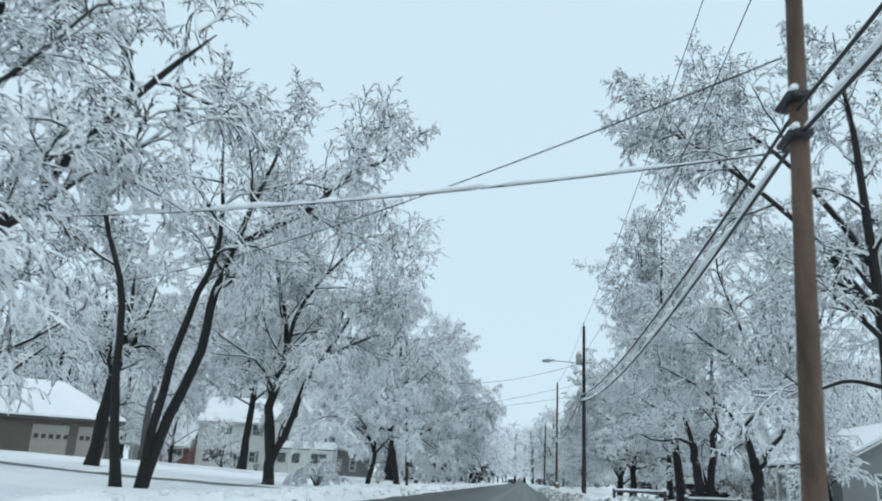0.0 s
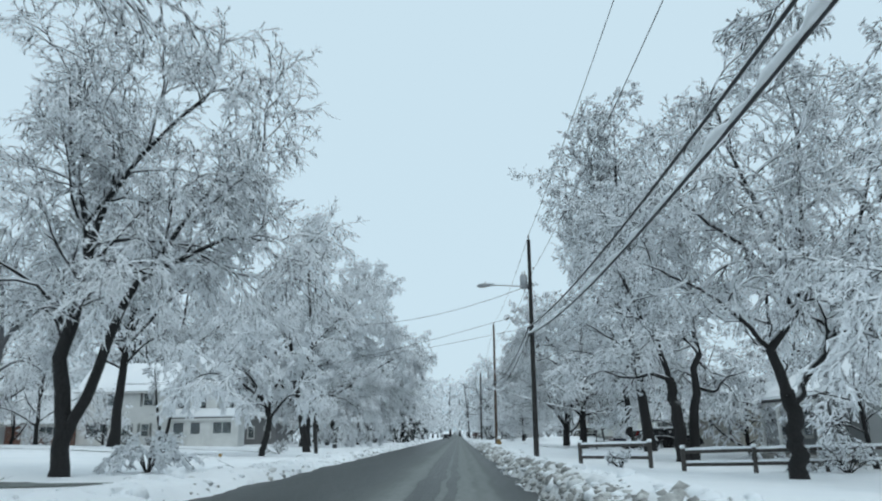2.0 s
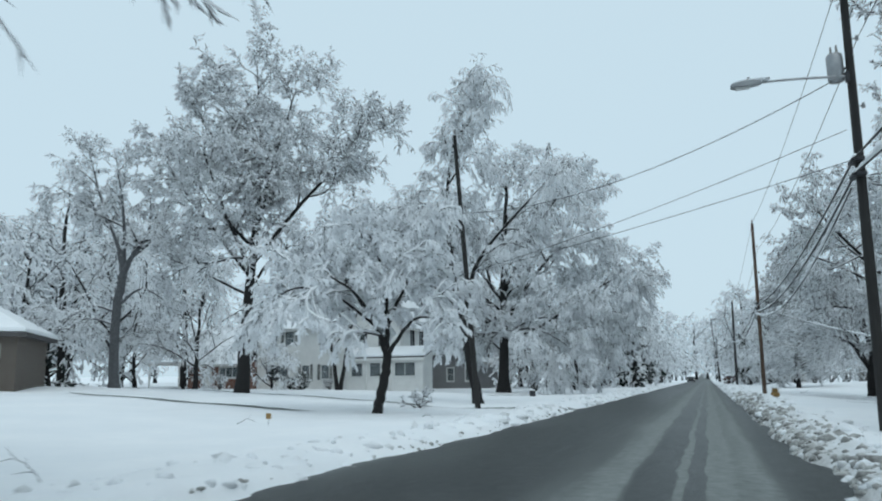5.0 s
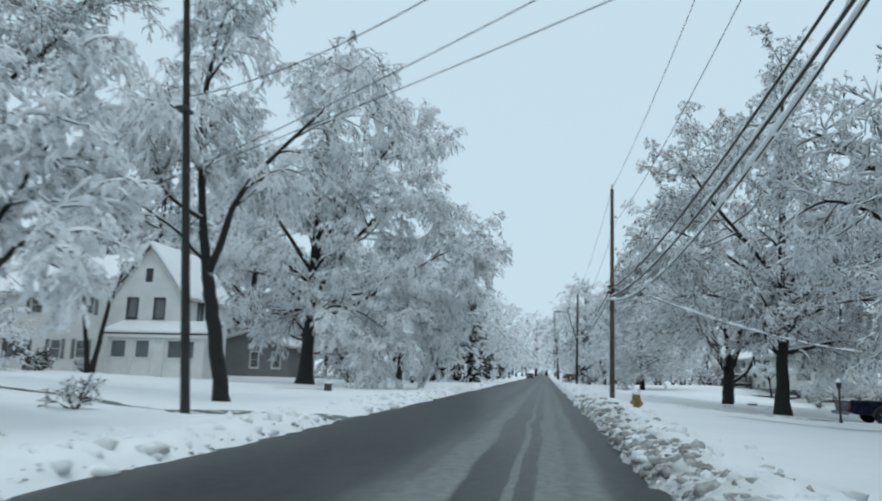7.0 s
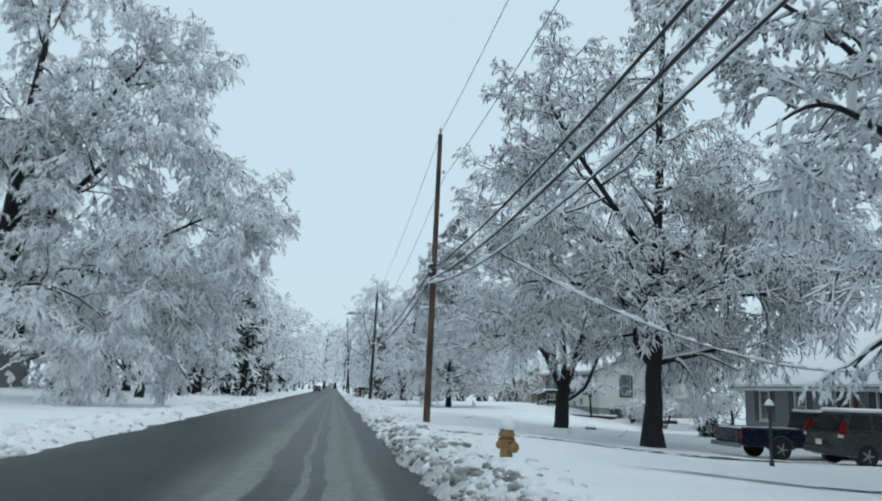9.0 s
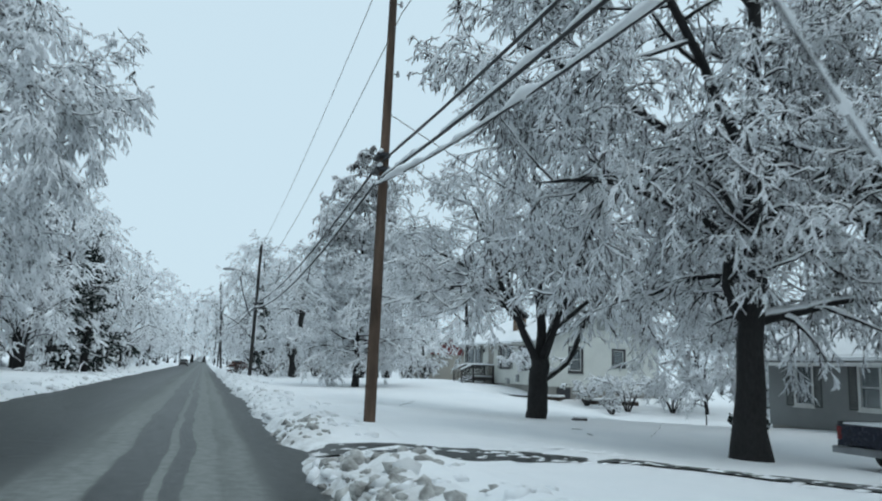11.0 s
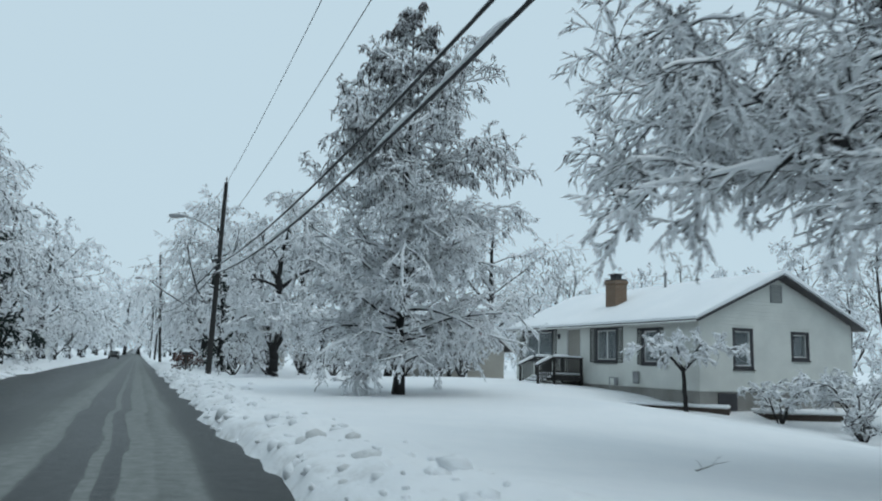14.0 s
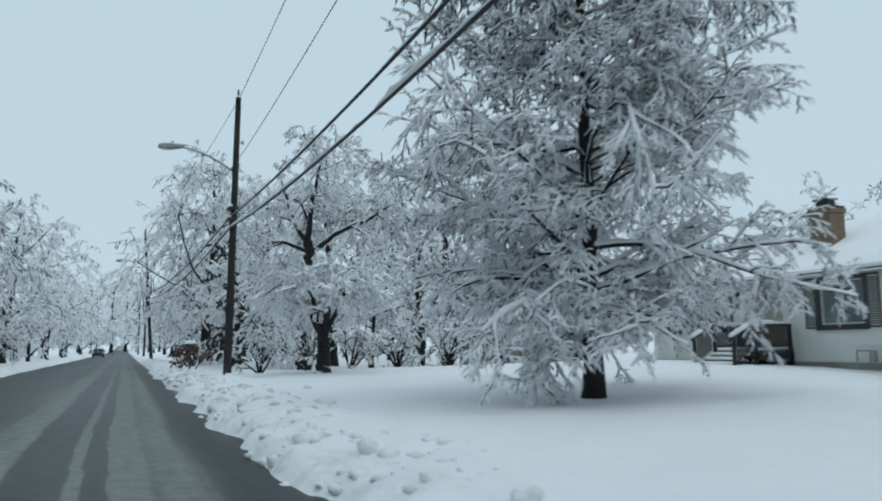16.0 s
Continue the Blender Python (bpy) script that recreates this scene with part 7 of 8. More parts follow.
# low brick house with garage doors
def brick_ranch():
    h = thing("brick_house", pose(-36.3, 67.9, 0, 0, 0, 35), "low dark brick house with garage doors and snowy hip roof", "house")
    x0, x1, y0, y1, z0, z1 = -24.0, 0.0, 0.0, 7.0, 0.7, 4.46
    south = [(-3.2, -0.8, 1.15, 3.75), (-6.8, -3.9, 1.15, 3.75), (-15.5, -11.0, 2.1, 3.9)]
    shell(h, x0, x1, y0, y1, z0, z1, BRICKDARK, {"s": south})
    for a0, a1, b0, b1 in south[:2]:
        d = new("garage_door")
        d.parent = h
        for i in range(4):
            zz = b0 + (b1 - b0) * i / 4
            part("door_section", boxes((a0, a1, y0 + 0.10, y0 + 0.15, zz + 0.005, zz + (b1 - b0) / 4 - 0.005), bevel=0.01), TANSIDE, d)
        for j in range(5):
            xx = a0 + 0.2 + j * (a1 - a0) / 5
            part("door_light", boxes((xx, xx + 0.35, y0 + 0.085, y0 + 0.10, b0 + (b1 - b0) * 0.56, b0 + (b1 - b0) * 0.70)), DARKTRIM, d)
    window(h, "y", y0, -1, *south[2], 2, None, 0)
    bm = bmesh.new()
    o = 0.5
    base = [bm.verts.new(p) for p in ((x0 - o, y0 - o, z1 - 0.1), (x1 + o, y0 - o, z1 - 0.1), (x1 + o, y1 + o, z1 - 0.1), (x0 - o, y1 + o, z1 - 0.1))]
    low = [bm.verts.new((v.co.x, v.co.y, z1 - 0.32)) for v in base]
    r0, r1 = bm.verts.new((x0 + 4, (y0 + y1) / 2, 7.6)), bm.verts.new((x1 - 5.0, (y0 + y1) / 2, 7.6))
    for f in ((base[0], base[1], r1, r0), (base[1], base[2], r1), (base[2], base[3], r0, r1), (base[3], base[0], r0), low[::-1]):
        bm.faces.new(f)
    for i in range(4):
        bm.faces.new((low[i], low[(i + 1) % 4], base[(i + 1) % 4], base[i]))
    snow = bm.copy()
    roof = part("roof", bm, SHINGLE, h)
    bmesh.ops.translate(snow, vec=(0, 0, 0.24), verts=snow.verts)
    bmesh.ops.bevel(snow, geom=snow.edges[:], offset=0.06, segments=2, affect="EDGES")
    part("roof_snow", snow, ROOFSNOW, roof, "thick even blanket of snow on the roof")
    return h


brick_ranch()


# house behind the rail fence
def porch_house():
    h = thing("porch_house", pose(0, 0, 0), "grey house with white arched porch and snowy roof", "house")
    x0, x1, y0, y1, z0, z1, rz = 19.0, 28.0, 52.0, 64.0, -0.4, 2.9, 5.4
    west = [(60.8, 61.9, 0.7, 2.3), (57.6, 58.8, 0.7, 2.3), (54.2, 55.2, -0.1, 2.1)]
    shell(h, x0, x1, y0, y1, z0, z1, GREYSIDE, {"w": west, "s": [(21.0, 22.6, 0.7, 2.2)]})
    gable_fill(h, "y", y0, 0.2, x0, x1, z1, rz, GREYSIDE)
    gable_fill(h, "y", y1 - 0.2, 0.2, x0, x1, z1, rz, GREYSIDE)
    gable_roof(h, "y", y0, y1, x0, x1, z1, rz, 0.5)
    for w in west[:2]:
        window(h, "x", x0, -1, *w, 0, None, 1)
    window(h, "y", y0, -1, 21.0, 22.6, 0.7, 2.2, 1, None, 0)
    door_unit(h, "x", x0, -1, 54.25, 55.15, -0.1, 2.05, DARKTRIM)
    porch = new("porch")
    porch.parent = h
    bm = bmesh.new()
    prism(bm, [(16.2, 2.60), (19.0, 3.30), (19.0, 3.15), (16.2, 2.45)], 51.0, 58.0, "y")
    part("porch_roof", bm, SHINGLE, porch)
    bm = bmesh.new()
    prism(bm, [(16.1, 2.60), (18.99, 3.31), (18.99, 3.58), (16.3, 2.90), (16.05, 2.75)], 50.9, 58.1, "y")
    part("porch_snow", bm, ROOFSNOW, porch)
    for i in range(4):
        y = 51.3 + i * 2.1
        part("porch_post", boxes((16.3, 16.45, y - 0.08, y + 0.08, -0.5, 2.35), bevel=0.01), TRIM, porch)
        if i < 3:
            bm = bmesh.new()
            arc = [(y + 0.08, 2.44), (y + 2.02, 2.44), (y + 2.02, 1.9)] + [(y + 1.05 + 0.97 * math.cos(a), 1.9 + 0.42 * math.sin(a)) for a in np.linspace(0.1, math.pi - 0.1, 8)] + [(y + 0.08, 1.9)]
            prism(bm, arc, 16.32, 16.43, "x")
            part("porch_arch", bm, TRIM, porch)
    part("porch_floor", boxes((16.2, 19.0, 51.0, 58.0, -0.6, -0.12)), CONCRETE, porch)
    return h


porch_house()
small_house("low_house", "low dark house with snowy roof beyond the trees", 19.5, 28.0, 69.0, 80.0, 2.4, 4.4, "y", TANSIDE, [("w", 71, 72.2, 0.7, 2.0), ("w", 75, 76.2, 0.7, 2.0)])
for x0, x1, y0, y1, wall in ((12.0, 20.0, 205, 216, TANSIDE), (-26.0, -17.0, 196, 208, GREYSIDE), (-24, -15, 250, 262, WHITESIDE), (13, 22, 262, 274, WHITESIDE)):
    small_house("distant_house", "distant house with snowy roof among white trees", x0, x1, y0, y1, 3.2, 5.6, "y", wall, [("w" if x0 > 0 else "e", y0 + 3, y0 + 4.2, 1.2, 2.5), ("s", x0 + 3, x0 + 4.2, 1.2, 2.5)])

# ---- hydrant, fence, mailboxes ----
def hydrant(x, y):
    z = 0.14
    h = thing("fire_hydrant", pose(x, y, z, 0, 0, 35), "weathered yellow fire hydrant with a cap of snow", "fire hydrant")
    part("barrel", lathe([(0.16, 0), (0.16, 0.05), (0.115, 0.06), (0.11, 0.42), (0.15, 0.43), (0.15, 0.47), (0.12, 0.48), (0.115, 0.52)], 18), YELLOW, h, smooth=False)
    part("bonnet", lathe([(0.145, 0.52), (0.15, 0.55), (0.13, 0.60), (0.09, 0.66), (0.04, 0.69), (0.03, 0.70), (0.03, 0.74)], 18), YELLOW, h)
    for a in (0, 180):
        c, s = math.cos(radians(a)), math.sin(radians(a))
        n = part("side_outlet", rods(((0.08 * c, 0.08 * s, 0.38), (0.18 * c, 0.18 * s, 0.38), 0.055, 0.055), ((0.17 * c, 0.17 * s, 0.38), (0.21 * c, 0.21 * s, 0.38), 0.07, 0.065), ((0.21 * c, 0.21 * s, 0.38), (0.235 * c, 0.235 * s, 0.38), 0.025, 0.02)), YELLOW, h)
    part("pumper_outlet", rods(((0, -0.08, 0.34), (0, -0.18, 0.34), 0.075, 0.075), ((0, -0.17, 0.34), (0, -0.22, 0.34), 0.095, 0.09), ((0, -0.22, 0.34), (0, -0.25, 0.34), 0.03, 0.025)), YELLOW, h)
    for i in range(8):
        a = math.tau * i / 8
        part("bolt", rods(((0.135 * math.cos(a), 0.135 * math.sin(a), 0.465), (0.135 * math.cos(a), 0.135 * math.sin(a), 0.50), 0.014, 0.014), sides=6), DARKMETAL, h)
    cap = bmesh.new()
    bmesh.ops.create_icosphere(cap, subdivisions=3, radius=0.15)
    for v in cap.verts:
        v.co = Vector((v.co.x * 1.0, v.co.y * 1.0, max(-0.05, v.co.z * 1.25) + 0.69)) + 0.03 * noise.noise_vector(v.co * 9)
    part("snow_cap", cap, ROOFSNOW, h, smooth=True)


hydrant(3.1, 76.4)


def rail_fence(x0, y0, x1, y1, bays, label):
    """Split-rail fence: round-topped posts, two rails a bay, snow on the rails."""
    a, b = Vector((x0, y0)), Vector((x1, y1))
    z = float(lie((x0 + x1) / 2, (y0 + y1) / 2))
    ang = math.degrees(math.atan2(y1 - y0, x1 - x0))
    f = thing("rail_fence", pose(x0, y0, z, 0, 0, ang), label, "fence", "rail fences")
    w = (b - a).length / bays
    for i in range(bays + 1):
        part("post", boxes((i * w - 0.08, i * w + 0.08, -0.08, 0.08, -0.35, 0.98), bevel=0.03), WOODGREY, f)
        part("post_snow", boxes((i * w - 0.10, i * w + 0.10, -0.10, 0.10, 0.982, 1.12), bevel=0.045), ROOFSNOW, f)
    for i in range(bays):
        for h, drop in ((0.78, 0.03), (0.30, -0.02)):
            bm = bmesh.new()
            prism(bm, [(i * w + 0.05, h), ((i + 1) * w - 0.05, h + drop), ((i + 1) * w - 0.05, h + drop + 0.13), (i * w + 0.05, h + 0.13)], -0.045, 0.045)
            part("rail", bm, WOODGREY, f)
            bm = bmesh.new()
            prism(bm, [(i * w + 0.08, h + 0.131), ((i + 1) * w - 0.08, h + drop + 0.131), ((i + 1) * w - 0.12, h + drop + 0.22), ((i + 0.5) * w, h + 0.25 + drop / 2), (i * w + 0.12, h + 0.22)], -0.075, 0.075)
            part("rail_snow", bm, ROOFSNOW, f)
    return f


rail_fence(5.44, 51.0, 8.1, 49.1, 1, "weathered two-rail fence section topped with snow")
rail_fence(8.85, 46.9, 17.2, 46.7, 3, "weathered two-rail fence running past the tree, snow-topped")


def mailbox(x, y, height, label, box_mat=DARKMETAL, turn=0):
    z = float(sheet_height(np.array([x]), np.array([y]))[0])
    m = thing("mailbox", pose(x, y, z, 0, 0, turn), label, "mailbox")
    part("post", boxes((-0.045, 0.045, -0.045, 0.045, -0.3, height), bevel=0.01), WOODGREY, m)
    bm = bmesh.new()
    arc = [(-0.09, height), (0.09, height), (0.09, height + 0.12)] + [(0.09 * math.cos(a), height + 0.12 + 0.09 * math.sin(a)) for a in np.linspace(0.3, math.pi - 0.3, 6)] + [(-0.09, height + 0.12)]
    prism(bm, arc, -0.24, 0.24)
    part("box", bm, box_mat, m)
    bm = bmesh.new()
    arc = [(-0.10, height + 0.17), (0.10, height + 0.17), (0.09, height + 0.27), (0.03, height + 0.33), (-0.04, height + 0.32), (-0.09, height + 0.26)]
    prism(bm, arc, -0.22, 0.22)
    part("snow_cap", bm, ROOFSNOW, m)
    part("flag", boxes((0.092, 0.10, -0.1, -0.06, height + 0.08, height + 0.24), (0.092, 0.10, -0.1, 0.0, height + 0.2, height + 0.25)), REDLENS, m)
    return m


def lamp_post(x, y, height):
    z = float(lie(x, y))
    m = thing("yard_lamp", pose(x, y, z), "short black yard lamp post beside the drive", "lamp post")
    part("post", rods(((0, 0, -0.3), (0, 0, height), 0.045, 0.04), ((0, 0, -0.1), (0, 0, 0.15), 0.08, 0.06)), DARKMETAL, m)
    part("lantern", lathe([(0.05, height), (0.09, height + 0.03), (0.11, height + 0.22), (0.13, height + 0.24), (0.03, height + 0.34), (0.015, height + 0.38)], 8), DARKMETAL, m)
    part("snow_cap", lathe([(0.13, height + 0.245), (0.12, height + 0.30), (0.05, height + 0.40), (0.01, height + 0.42)], 8), ROOFSNOW, m, smooth=True)


lamp_post(11.8, 82.35, 1.35)
mailbox(2.75, 142.6, 1.0, "dark mailbox on a wooden post with snow", DARKMETAL, 90)
mailbox(3.3, 147.4, 1.0, "dark mailbox on a wooden post with snow", DARKMETAL, 90)


def lawn_box(x, y):
    z = float(lie(x, y))
    b = thing("utility_box", pose(x, y, z, 0, 0, 20), "small dark utility box half buried in snow", "box")
    part("cabinet", boxes((-0.21, 0.21, -0.17, 0.17, -0.15, 0.36), (-0.235, 0.235, -0.195, 0.195, 0.36, 0.40), bevel=0.025), DARKMETAL, b)
    part("cabinet_door", boxes((-0.17, 0.17, -0.182, -0.172, 0.0, 0.33), bevel=0.004), DARKTRIM, b)
    part("snow_cap", boxes((-0.22, 0.22, -0.18, 0.18, 0.401, 0.48), bevel=0.035), ROOFSNOW, b)


lawn_box(-12.4, 92.0)


def stone_block(x, y, turn):
    z = float(lie(x, y))
    b = thing("stone_block", pose(x, y, z, 0, 0, turn), "low dark edging block topped with snow", "stone")
    part("block", boxes((-0.27, 0.27, -0.12, 0.12, -0.1, 0.08), bevel=0.03), EARTH, b)
    part("snow_cap", boxes((-0.27, 0.28, -0.13, 0.13, 0.081, 0.15), bevel=0.03), ROOFSNOW, b)


stone_block(13.2, 100.8, -10)


def fallen_twig(x, y, turn, length, seed):
    r = np.random.default_rng(seed)
    z = float(sheet_height(np.array([x]), np.array([y]))[0])
    t = thing("fallen_branch", pose(x, y, z + 0.03, 0, 0, turn), "thin fallen branch lying on the snow", "branch", "fallen branches")
    p, rad = grow(r, np.zeros((1, 3)), np.array([[1.0, 0, 0.06]]), np.array([length]), np.array([0.014]), 8, -0.05, 0.5)
    q, rq, lq = shoots(r, p, rad, np.array([length]), 3, 0.2, 0.9, 40, 0.4, 4, 0.0, 0.3, 0.7, 0.3, 0.006, 0.9)
    joined("stick", [tubes(p, rad, 5)], BARK, t, True)
    joined("side_twig", [tubes(q, rq, 4)], BARK, t, True)


for i, (x, y, turn, ln) in enumerate(((10.4, 96.0, 20, 0.9), (9.9, 94.2, -30, 0.7), (12.4, 95.0, 60, 0.8), (-13.5, 56.0, 80, 0.6), (-9.8, 62.0, 20, 0.5), (-8.2, 44.0, 130, 0.9), (-11.0, 33.0, 10, 1.2), (7.0, 103.0, 40, 0.7))):
    fallen_twig(x, y, turn, ln, 200 + i)


def garden_stake(x, y):
    z = float(lie(x, y))
    t = thing("survey_stake", pose(x, y, z), "little yellow-topped marker stake in the lawn", "stake")
    part("stem", rods(((0, 0, -0.1), (0, 0, 0.35), 0.008, 0.008), sides=5), METAL, t)
    part("marker", boxes((-0.09, 0.09, -0.01, 0.01, 0.2, 0.36), bevel=0.004), YELLOW, t)


garden_stake(-12.6, 56.3)


# ---- vehicles ----
def wheel(parent, x, y, r=0.35, width=0.22):
    w = new("wheel")
    w.parent = parent
    tyre = lathe([(r * 0.62, -width / 2), (r * 0.93, -width / 2), (r, -width * 0.32), (r, width * 0.32), (r * 0.93, width / 2), (r * 0.62, width / 2)], 22)
    rim = lathe([(r * 0.15, -width * 0.40), (r * 0.2, -width * 0.46), (r * 0.55, -width * 0.40), (r * 0.64, -width * 0.48), (r * 0.64, width * 0.48), (r * 0.55, width * 0.40), (r * 0.2, width * 0.46)], 22)
    for bm in (tyre, rim):
        bmesh.ops.rotate(bm, matrix=Matrix.Rotation(math.pi / 2, 3, "X"), verts=bm.verts)
        bmesh.ops.translate(bm, vec=(x, y, r), verts=bm.verts)
    part("tyre", tyre, RUBBER, w, smooth=False)
    part("rim", rim, METAL, w)
    for i in range(5):
        a = math.tau * i / 5
        out = math.copysign(width * 0.47, y)
        part("spoke", rods(((x, y + out, r), (x + r * 0.58 * math.cos(a), y + out * 0.9, r + r * 0.58 * math.sin(a)), 0.035, 0.03), sides=5), METAL, w)


def hull(stations, half, mat, parent, name, bevel=0.06):
    """A body from its side outline (x, z), pulled across, its long edges rounded."""
    bm = bmesh.new()
    prism(bm, stations, -half, half)
    bmesh.ops.bevel(bm, geom=[e for e in bm.edges], offset=bevel, segments=2, affect="EDGES", profile=0.6)
    return part(name, bm, mat, parent, smooth=False)


def cabin(parent, low, high, half_low, half_high, mat):
    """Tapered greenhouse: low and high are (x0, x1, z); returns the eight corners."""
    (a0, a1, az), (b0, b1, bz) = low, high
    bm = bmesh.new()
    lo = [bm.verts.new(p) for p in ((a0, -half_low, az), (a1, -half_low, az), (a1, half_low, az), (a0, half_low, az))]
    hi = [bm.verts.new(p) for p in ((b0, -half_high, bz), (b1, -half_high, bz), (b1, half_high, bz), (b0, half_high, bz))]
    bm.faces.new(lo[::-1])
    bm.faces.new(hi)
    for i in range(4):
        bm.faces.new((lo[i], lo[(i + 1) % 4], hi[(i + 1) % 4], hi[i]))
    bmesh.ops.bevel(bm, geom=bm.edges[:], offset=0.05, segments=2, affect="EDGES")
    return part("cabin", bm, mat, parent)


def pane_quad(parent, name, pts, mat, lift):
    """A glass pane a little proud of a tilted face."""
    bm = bmesh.new()
    v = [Vector(p) for p in pts]
    nrm = (v[1] - v[0]).cross(v[2] - v[0]).normalized()
    lo, hi = [bm.verts.new(p + nrm * 0.002) for p in v], [bm.verts.new(p + nrm * lift) for p in v]
    bm.faces.new(hi)
    bm.faces.new(lo[::-1])
    for i in range(4):
        bm.faces.new((lo[i], lo[(i + 1) % 4], hi[(i + 1) % 4], hi[i]))
    return part(name, bm, mat, parent)


CARGLASS = plain("dark_car_glass", (0.012, 0.014, 0.016), 0.06, 0, 0.1, 2, 0.0)


def suv(name, m, paint, label, length=4.6, half=0.92, height=1.72, snowy=True, category="car"):
    """Nose along +x, tail at x = 0."""
    c = thing(name, m, label, category)
    L = length
    hull([(0.05, 0.38), (0.0, 0.55), (0.02, 1.02), (L * 0.72, 1.02), (L - 0.15, 0.92), (L, 0.72), (L, 0.40), (L - 0.2, 0.28), (0.3, 0.28)], half, paint, c, "body")
    lowc, highc = (0.05, L * 0.74, 1.0), (0.46, L * 0.56, height)
    cabin(c, lowc, highc, half - 0.04, half - 0.20, paint)
    (a0, a1, az), (b0, b1, bz) = lowc, highc
    hl, hh = half - 0.04, half - 0.20

    def at(s, k, side):
        return ((a0 + (b0 - a0) * k) * (1 - s) + (a1 + (b1 - a1) * k) * s, side * (hl + (hh - hl) * k), az + (bz - az) * k)
    for side in (-1, 1):
        for s0, s1 in ((0.06, 0.30), (0.34, 0.62), (0.66, 0.92)):
            pts = [at(s0, 0.18, side), at(s1, 0.18, side), at(min(s1, 0.97), 0.86, side), at(s0, 0.86, side)]
            pane_quad(c, "side_window", pts if side < 0 else pts[::-1], CARGLASS, 0.012)
        inner, outer = sorted((side * (half - 0.10), side * (half + 0.004)))
        lamp = bmesh.new()
        prism(lamp, [(-0.015, 0.80), (0.16, 0.84), (0.20, 1.02), (0.27, 1.34), (0.17, 1.38), (-0.01, 1.05)], inner, outer)
        bmesh.ops.bevel(lamp, geom=lamp.edges[:], offset=0.02, segments=2, affect="EDGES")
        light = part("tail_light", lamp, REDLENS, c)
        part("reversing_lens", boxes((-0.022, 0.12, inner - 0.003, outer + 0.003, 0.86, 0.97), bevel=0.015), LAMPLENS, light)
        part("headlight", boxes((L - 0.16, L + 0.01, side * half - (0.30 if side > 0 else 0), side * half + (0 if side > 0 else 0.30), 0.66, 0.86), bevel=0.03), LAMPLENS, c)
        part("door_handle", boxes((L * 0.32, L * 0.32 + 0.2, side * half - 0.02, side * half + 0.03, 0.88, 0.92), bevel=0.01), paint, c)
        part("wing_mirror", boxes((L * 0.66, L * 0.66 + 0.12, min(side * half, side * (half + 0.2)), max(side * half, side * (half + 0.2)), 1.02, 1.20), bevel=0.03), paint, c)
        for x in (0.85, L - 0.9):
            wheel(c, x, side * (half - 0.10))
            bm = bmesh.new()
            arc = [(x + 0.45 * math.cos(a), 0.35 + 0.45 * math.sin(a)) for a in np.linspace(0, math.pi, 10)] + [(x - 0.39, 0.35)] + [(x + 0.39 * math.cos(a), 0.35 + 0.39 * math.sin(a)) for a in np.linspace(math.pi, 0, 10)]
            prism(bm, arc, side * (half - 0.1), side * (half + 0.02))
            part("wheel_arch", bm, DARKTRIM, c)
    pane_quad(c, "rear_window", [(a0 + (b0 - a0) * k, y * (hl + (hh - hl) * k) * 0.86, az + (bz - az) * k) for k, y in ((0.12, 1), (0.12, -1), (0.84, -1), (0.84, 1))], CARGLASS, 0.012)
    pane_quad(c, "windscreen", [(a1 + (b1 - a1) * k, y * (hl + (hh - hl) * k) * 0.9, az + (bz - az) * k) for k, y in ((0.1, -1), (0.1, 1), (0.9, 1), (0.9, -1))], CARGLASS, 0.012)
    part("rear_bumper", boxes((-0.10, 0.10, -half + 0.02, half - 0.02, 0.36, 0.58), bevel=0.05), DARKTRIM, c)
    part("front_bumper", boxes((L - 0.08, L + 0.08, -half + 0.02, half - 0.02, 0.32, 0.55), bevel=0.05), DARKTRIM, c)
    part("licence_plate", boxes((-0.115, -0.102, -0.16, 0.16, 0.62, 0.78)), TRIM, c)
    if snowy:
        bm = bmesh.new()
        box(bm, b0 - 0.02, b1 + 0.05, -hh - 0.02, hh + 0.02, bz, bz + 0.13, bevel=0.06)
        part("roof_snow", bm, ROOFSNOW, c, "white snow left on the roof")
        bm = bmesh.new()
        box(bm, L * 0.74, L - 0.25, -half + 0.12, half - 0.12, 0.96, 1.08, bevel=0.05)
        part("hood_snow", bm, ROOFSNOW, c)
    return c


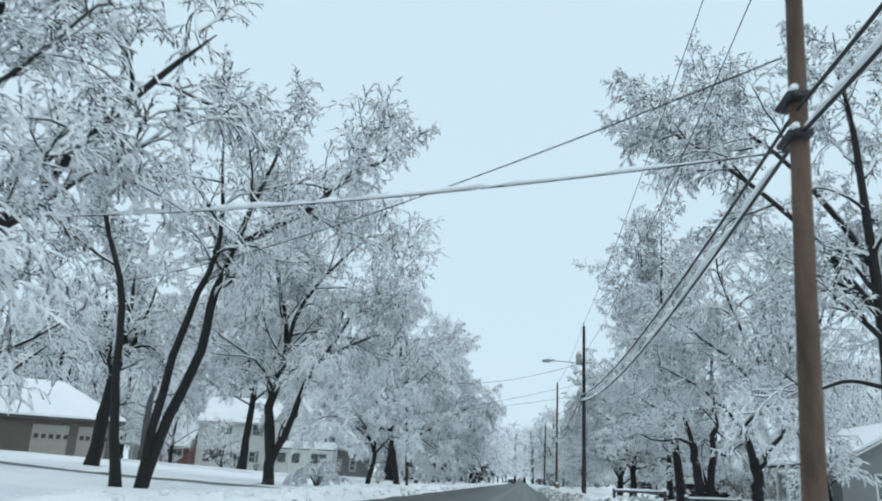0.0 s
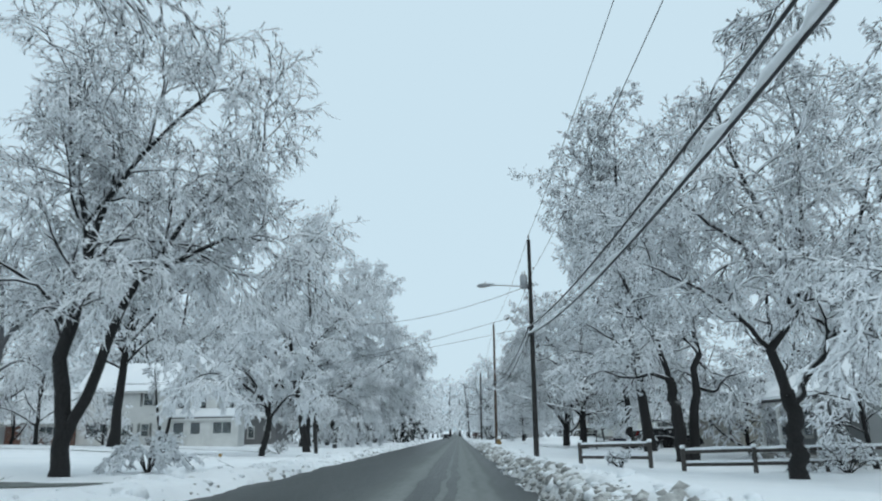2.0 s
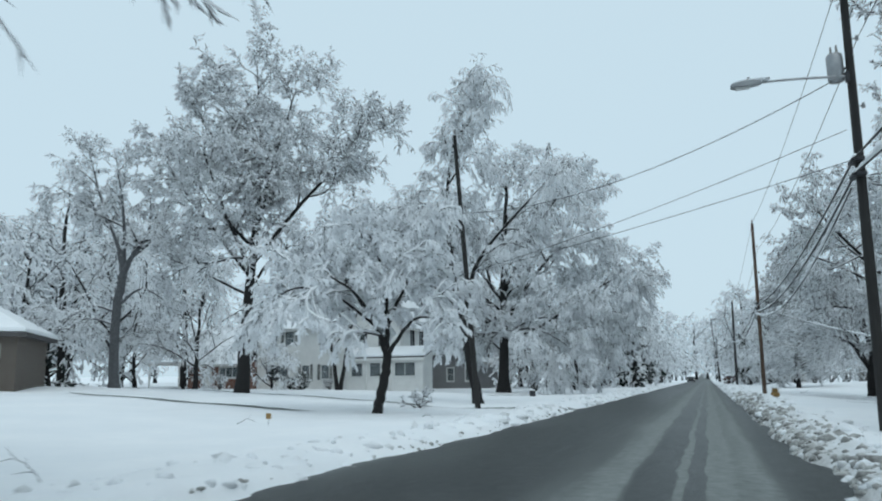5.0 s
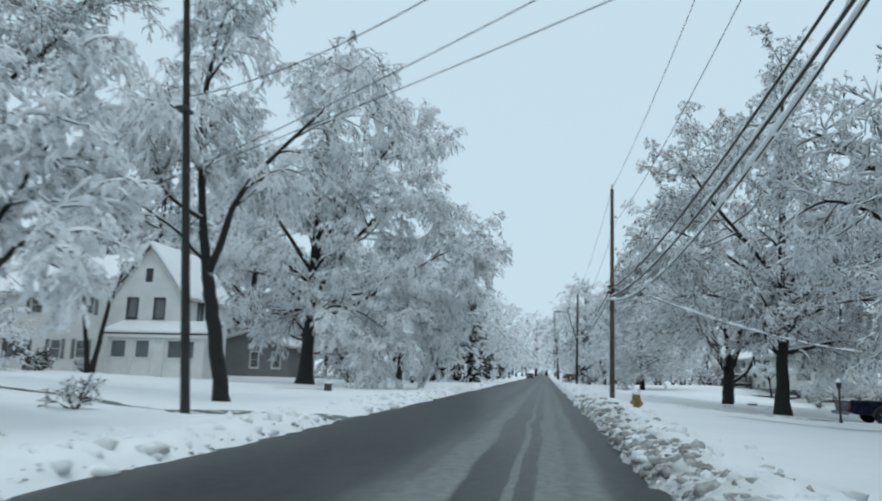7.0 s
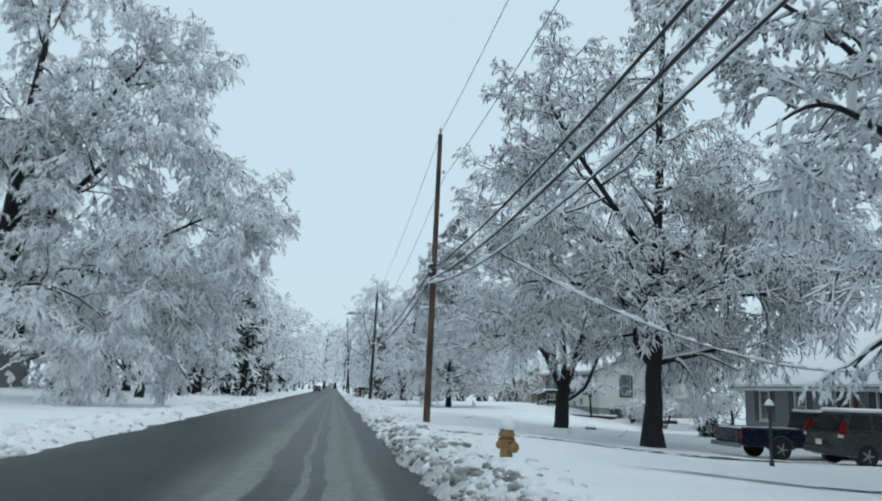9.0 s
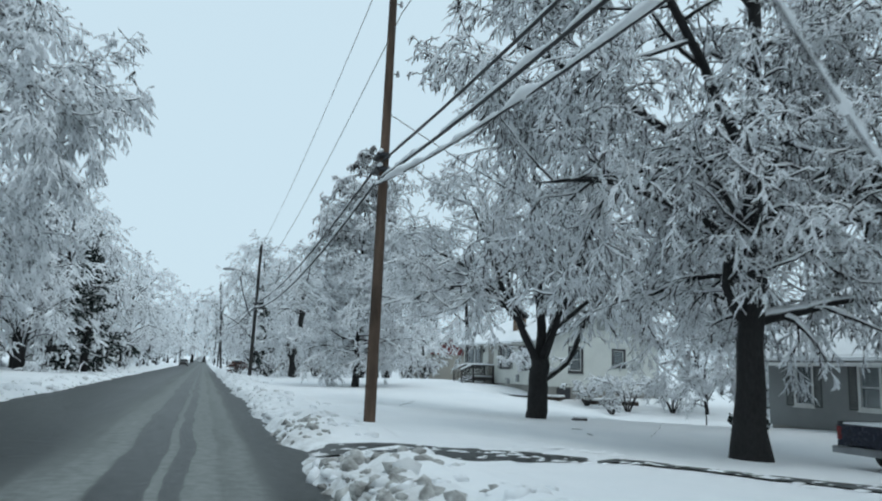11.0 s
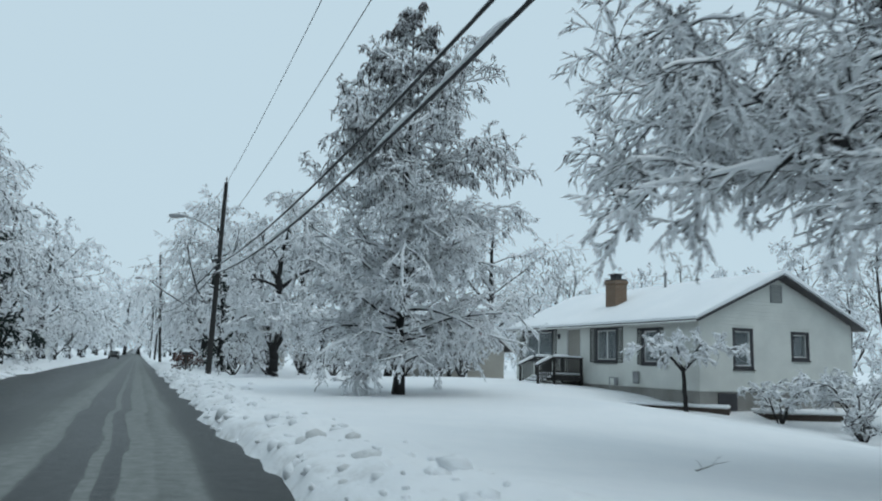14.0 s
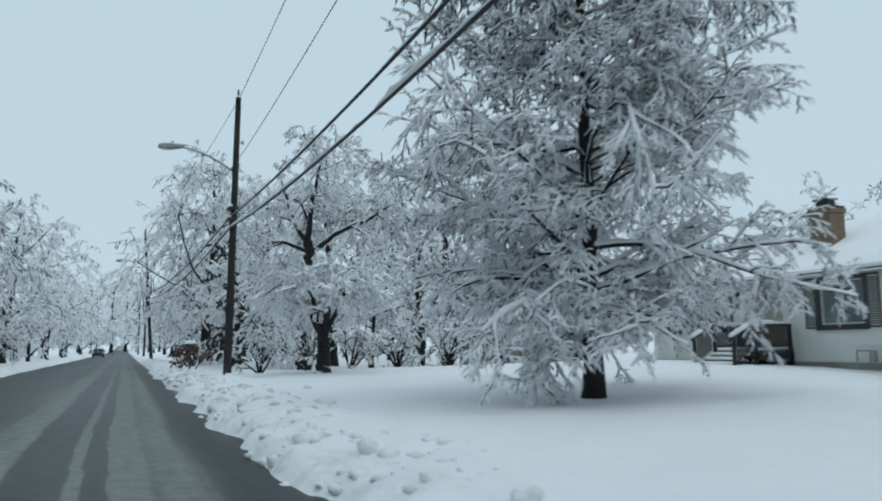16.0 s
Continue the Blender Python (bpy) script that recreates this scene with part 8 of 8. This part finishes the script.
def pickup(m, paint, label):
    """Nose along +x, tailgate at x = 0."""
    c = thing("pickup_truck", m, label, "truck")
    half, L, B = 0.95, 6.2, 2.85  # B: length of the bed
    hull([(0.0, 0.55), (0.0, 1.08), (B, 1.08), (B, 0.55), (B - 0.3, 0.45), (0.3, 0.45)], half, paint, c, "bed", 0.03)
    hull([(B + 0.04, 0.42), (B + 0.04, 1.10), (B + 1.8, 1.10), (L - 0.1, 1.00), (L, 0.80), (L, 0.42)], half, paint, c, "body", 0.05)
    cabin(c, (B + 0.06, B + 1.95, 1.09), (B + 0.2, B + 1.35, 1.72), half - 0.04, half - 0.18, paint)
    for side in (-1, 1):
        y0, y1 = half - 0.04, half - 0.18
        for s0, s1 in ((B + 0.25, B + 0.75), (B + 0.82, B + 1.5)):
            pts = [(s0, side * (y0 - 0.03), 1.20), (s1 + 0.15, side * (y0 - 0.03), 1.20), (s1 - 0.12, side * (y1 + 0.012), 1.65), (s0 + 0.05, side * (y1 + 0.012), 1.65)]
            pane_quad(c, "side_window", pts if side < 0 else pts[::-1], CARGLASS, 0.014)
        part("tail_light", boxes((-0.02, 0.06, min(side * half, side * (half - 0.14)), max(side * half, side * (half - 0.14)), 0.72, 1.02), bevel=0.02), REDLENS, c)
        part("bed_rail", boxes((0.02, B - 0.02, min(side * half, side * (half - 0.08)), max(side * half, side * (half - 0.08)), 1.08, 1.14), bevel=0.015), DARKTRIM, c)
        for x in (1.5, L - 1.0):
            wheel(c, x, side * (half - 0.08), 0.39, 0.24)
            bm = bmesh.new()
            arc = [(x + 0.50 * math.cos(a), 0.39 + 0.50 * math.sin(a)) for a in np.linspace(0, math.pi, 10)] + [(x + 0.43 * math.cos(a), 0.39 + 0.43 * math.sin(a)) for a in np.linspace(math.pi, 0, 10)]
            prism(bm, arc, side * (half - 0.1), side * (half + 0.025))
            part("wheel_arch", bm, DARKTRIM, c)
    pane_quad(c, "rear_window", [(B + 0.09 + 0.08 * k, y * 0.78, 1.2 + 0.4 * k) for k, y in ((0, 1), (0, -1), (1, -1), (1, 1))], CARGLASS, 0.012)
    part("tailgate", boxes((-0.03, 0.0, -half + 0.16, half - 0.16, 0.60, 1.05), bevel=0.01), paint, c)
    part("rear_bumper", boxes((-0.22, -0.03, -half + 0.03, half - 0.03, 0.42, 0.58), bevel=0.03), METAL, c, "chrome step bumper")
    part("bed_snow", boxes((0.06, B - 0.04, -half + 0.10, half - 0.10, 0.98, 1.12), bevel=0.03), ROOFSNOW, c)
    part("roof_snow", boxes((B + 0.2, B + 1.38, -half + 0.18, half - 0.18, 1.72, 1.82), bevel=0.05), ROOFSNOW, c)
    return c


def ground_under(x, y):
    return float(lie(x, y)) + 0.0


suv("parked_car", pose(15.1, 84.95, ground_under(16.5, 85) - 0.02, 0, 0, -2), SUVGREEN, "grey-green estate car parked in the drive with snow on its roof", height=1.62)
pickup(pose(14.5, 89.5, ground_under(16, 89) - 0.02, 0, 0, 0), TRUCKBLUE, "dark blue pickup truck parked in the snowy drive")
suv("parked_car", pose(13.2, 72.6, ground_under(15, 72.6) - 0.02, 0, 0, 5), CARBLACK, "black car parked beyond the rail fence under snow", 4.4, 0.88, 1.48)
suv("parked_jeep", pose(31.0, 113.2, ground_under(32, 112) - 0.05, 0, 0, -75), CARGREY, "pale off-road car parked far behind the lawn", 4.0, 0.88, 1.8)
suv("moving_car", pose(-4.0, 250.0, 0.02, 0, 0, -90), CARBLACK, "dark car standing far off in the street", 4.5, 0.9, 1.5, False)
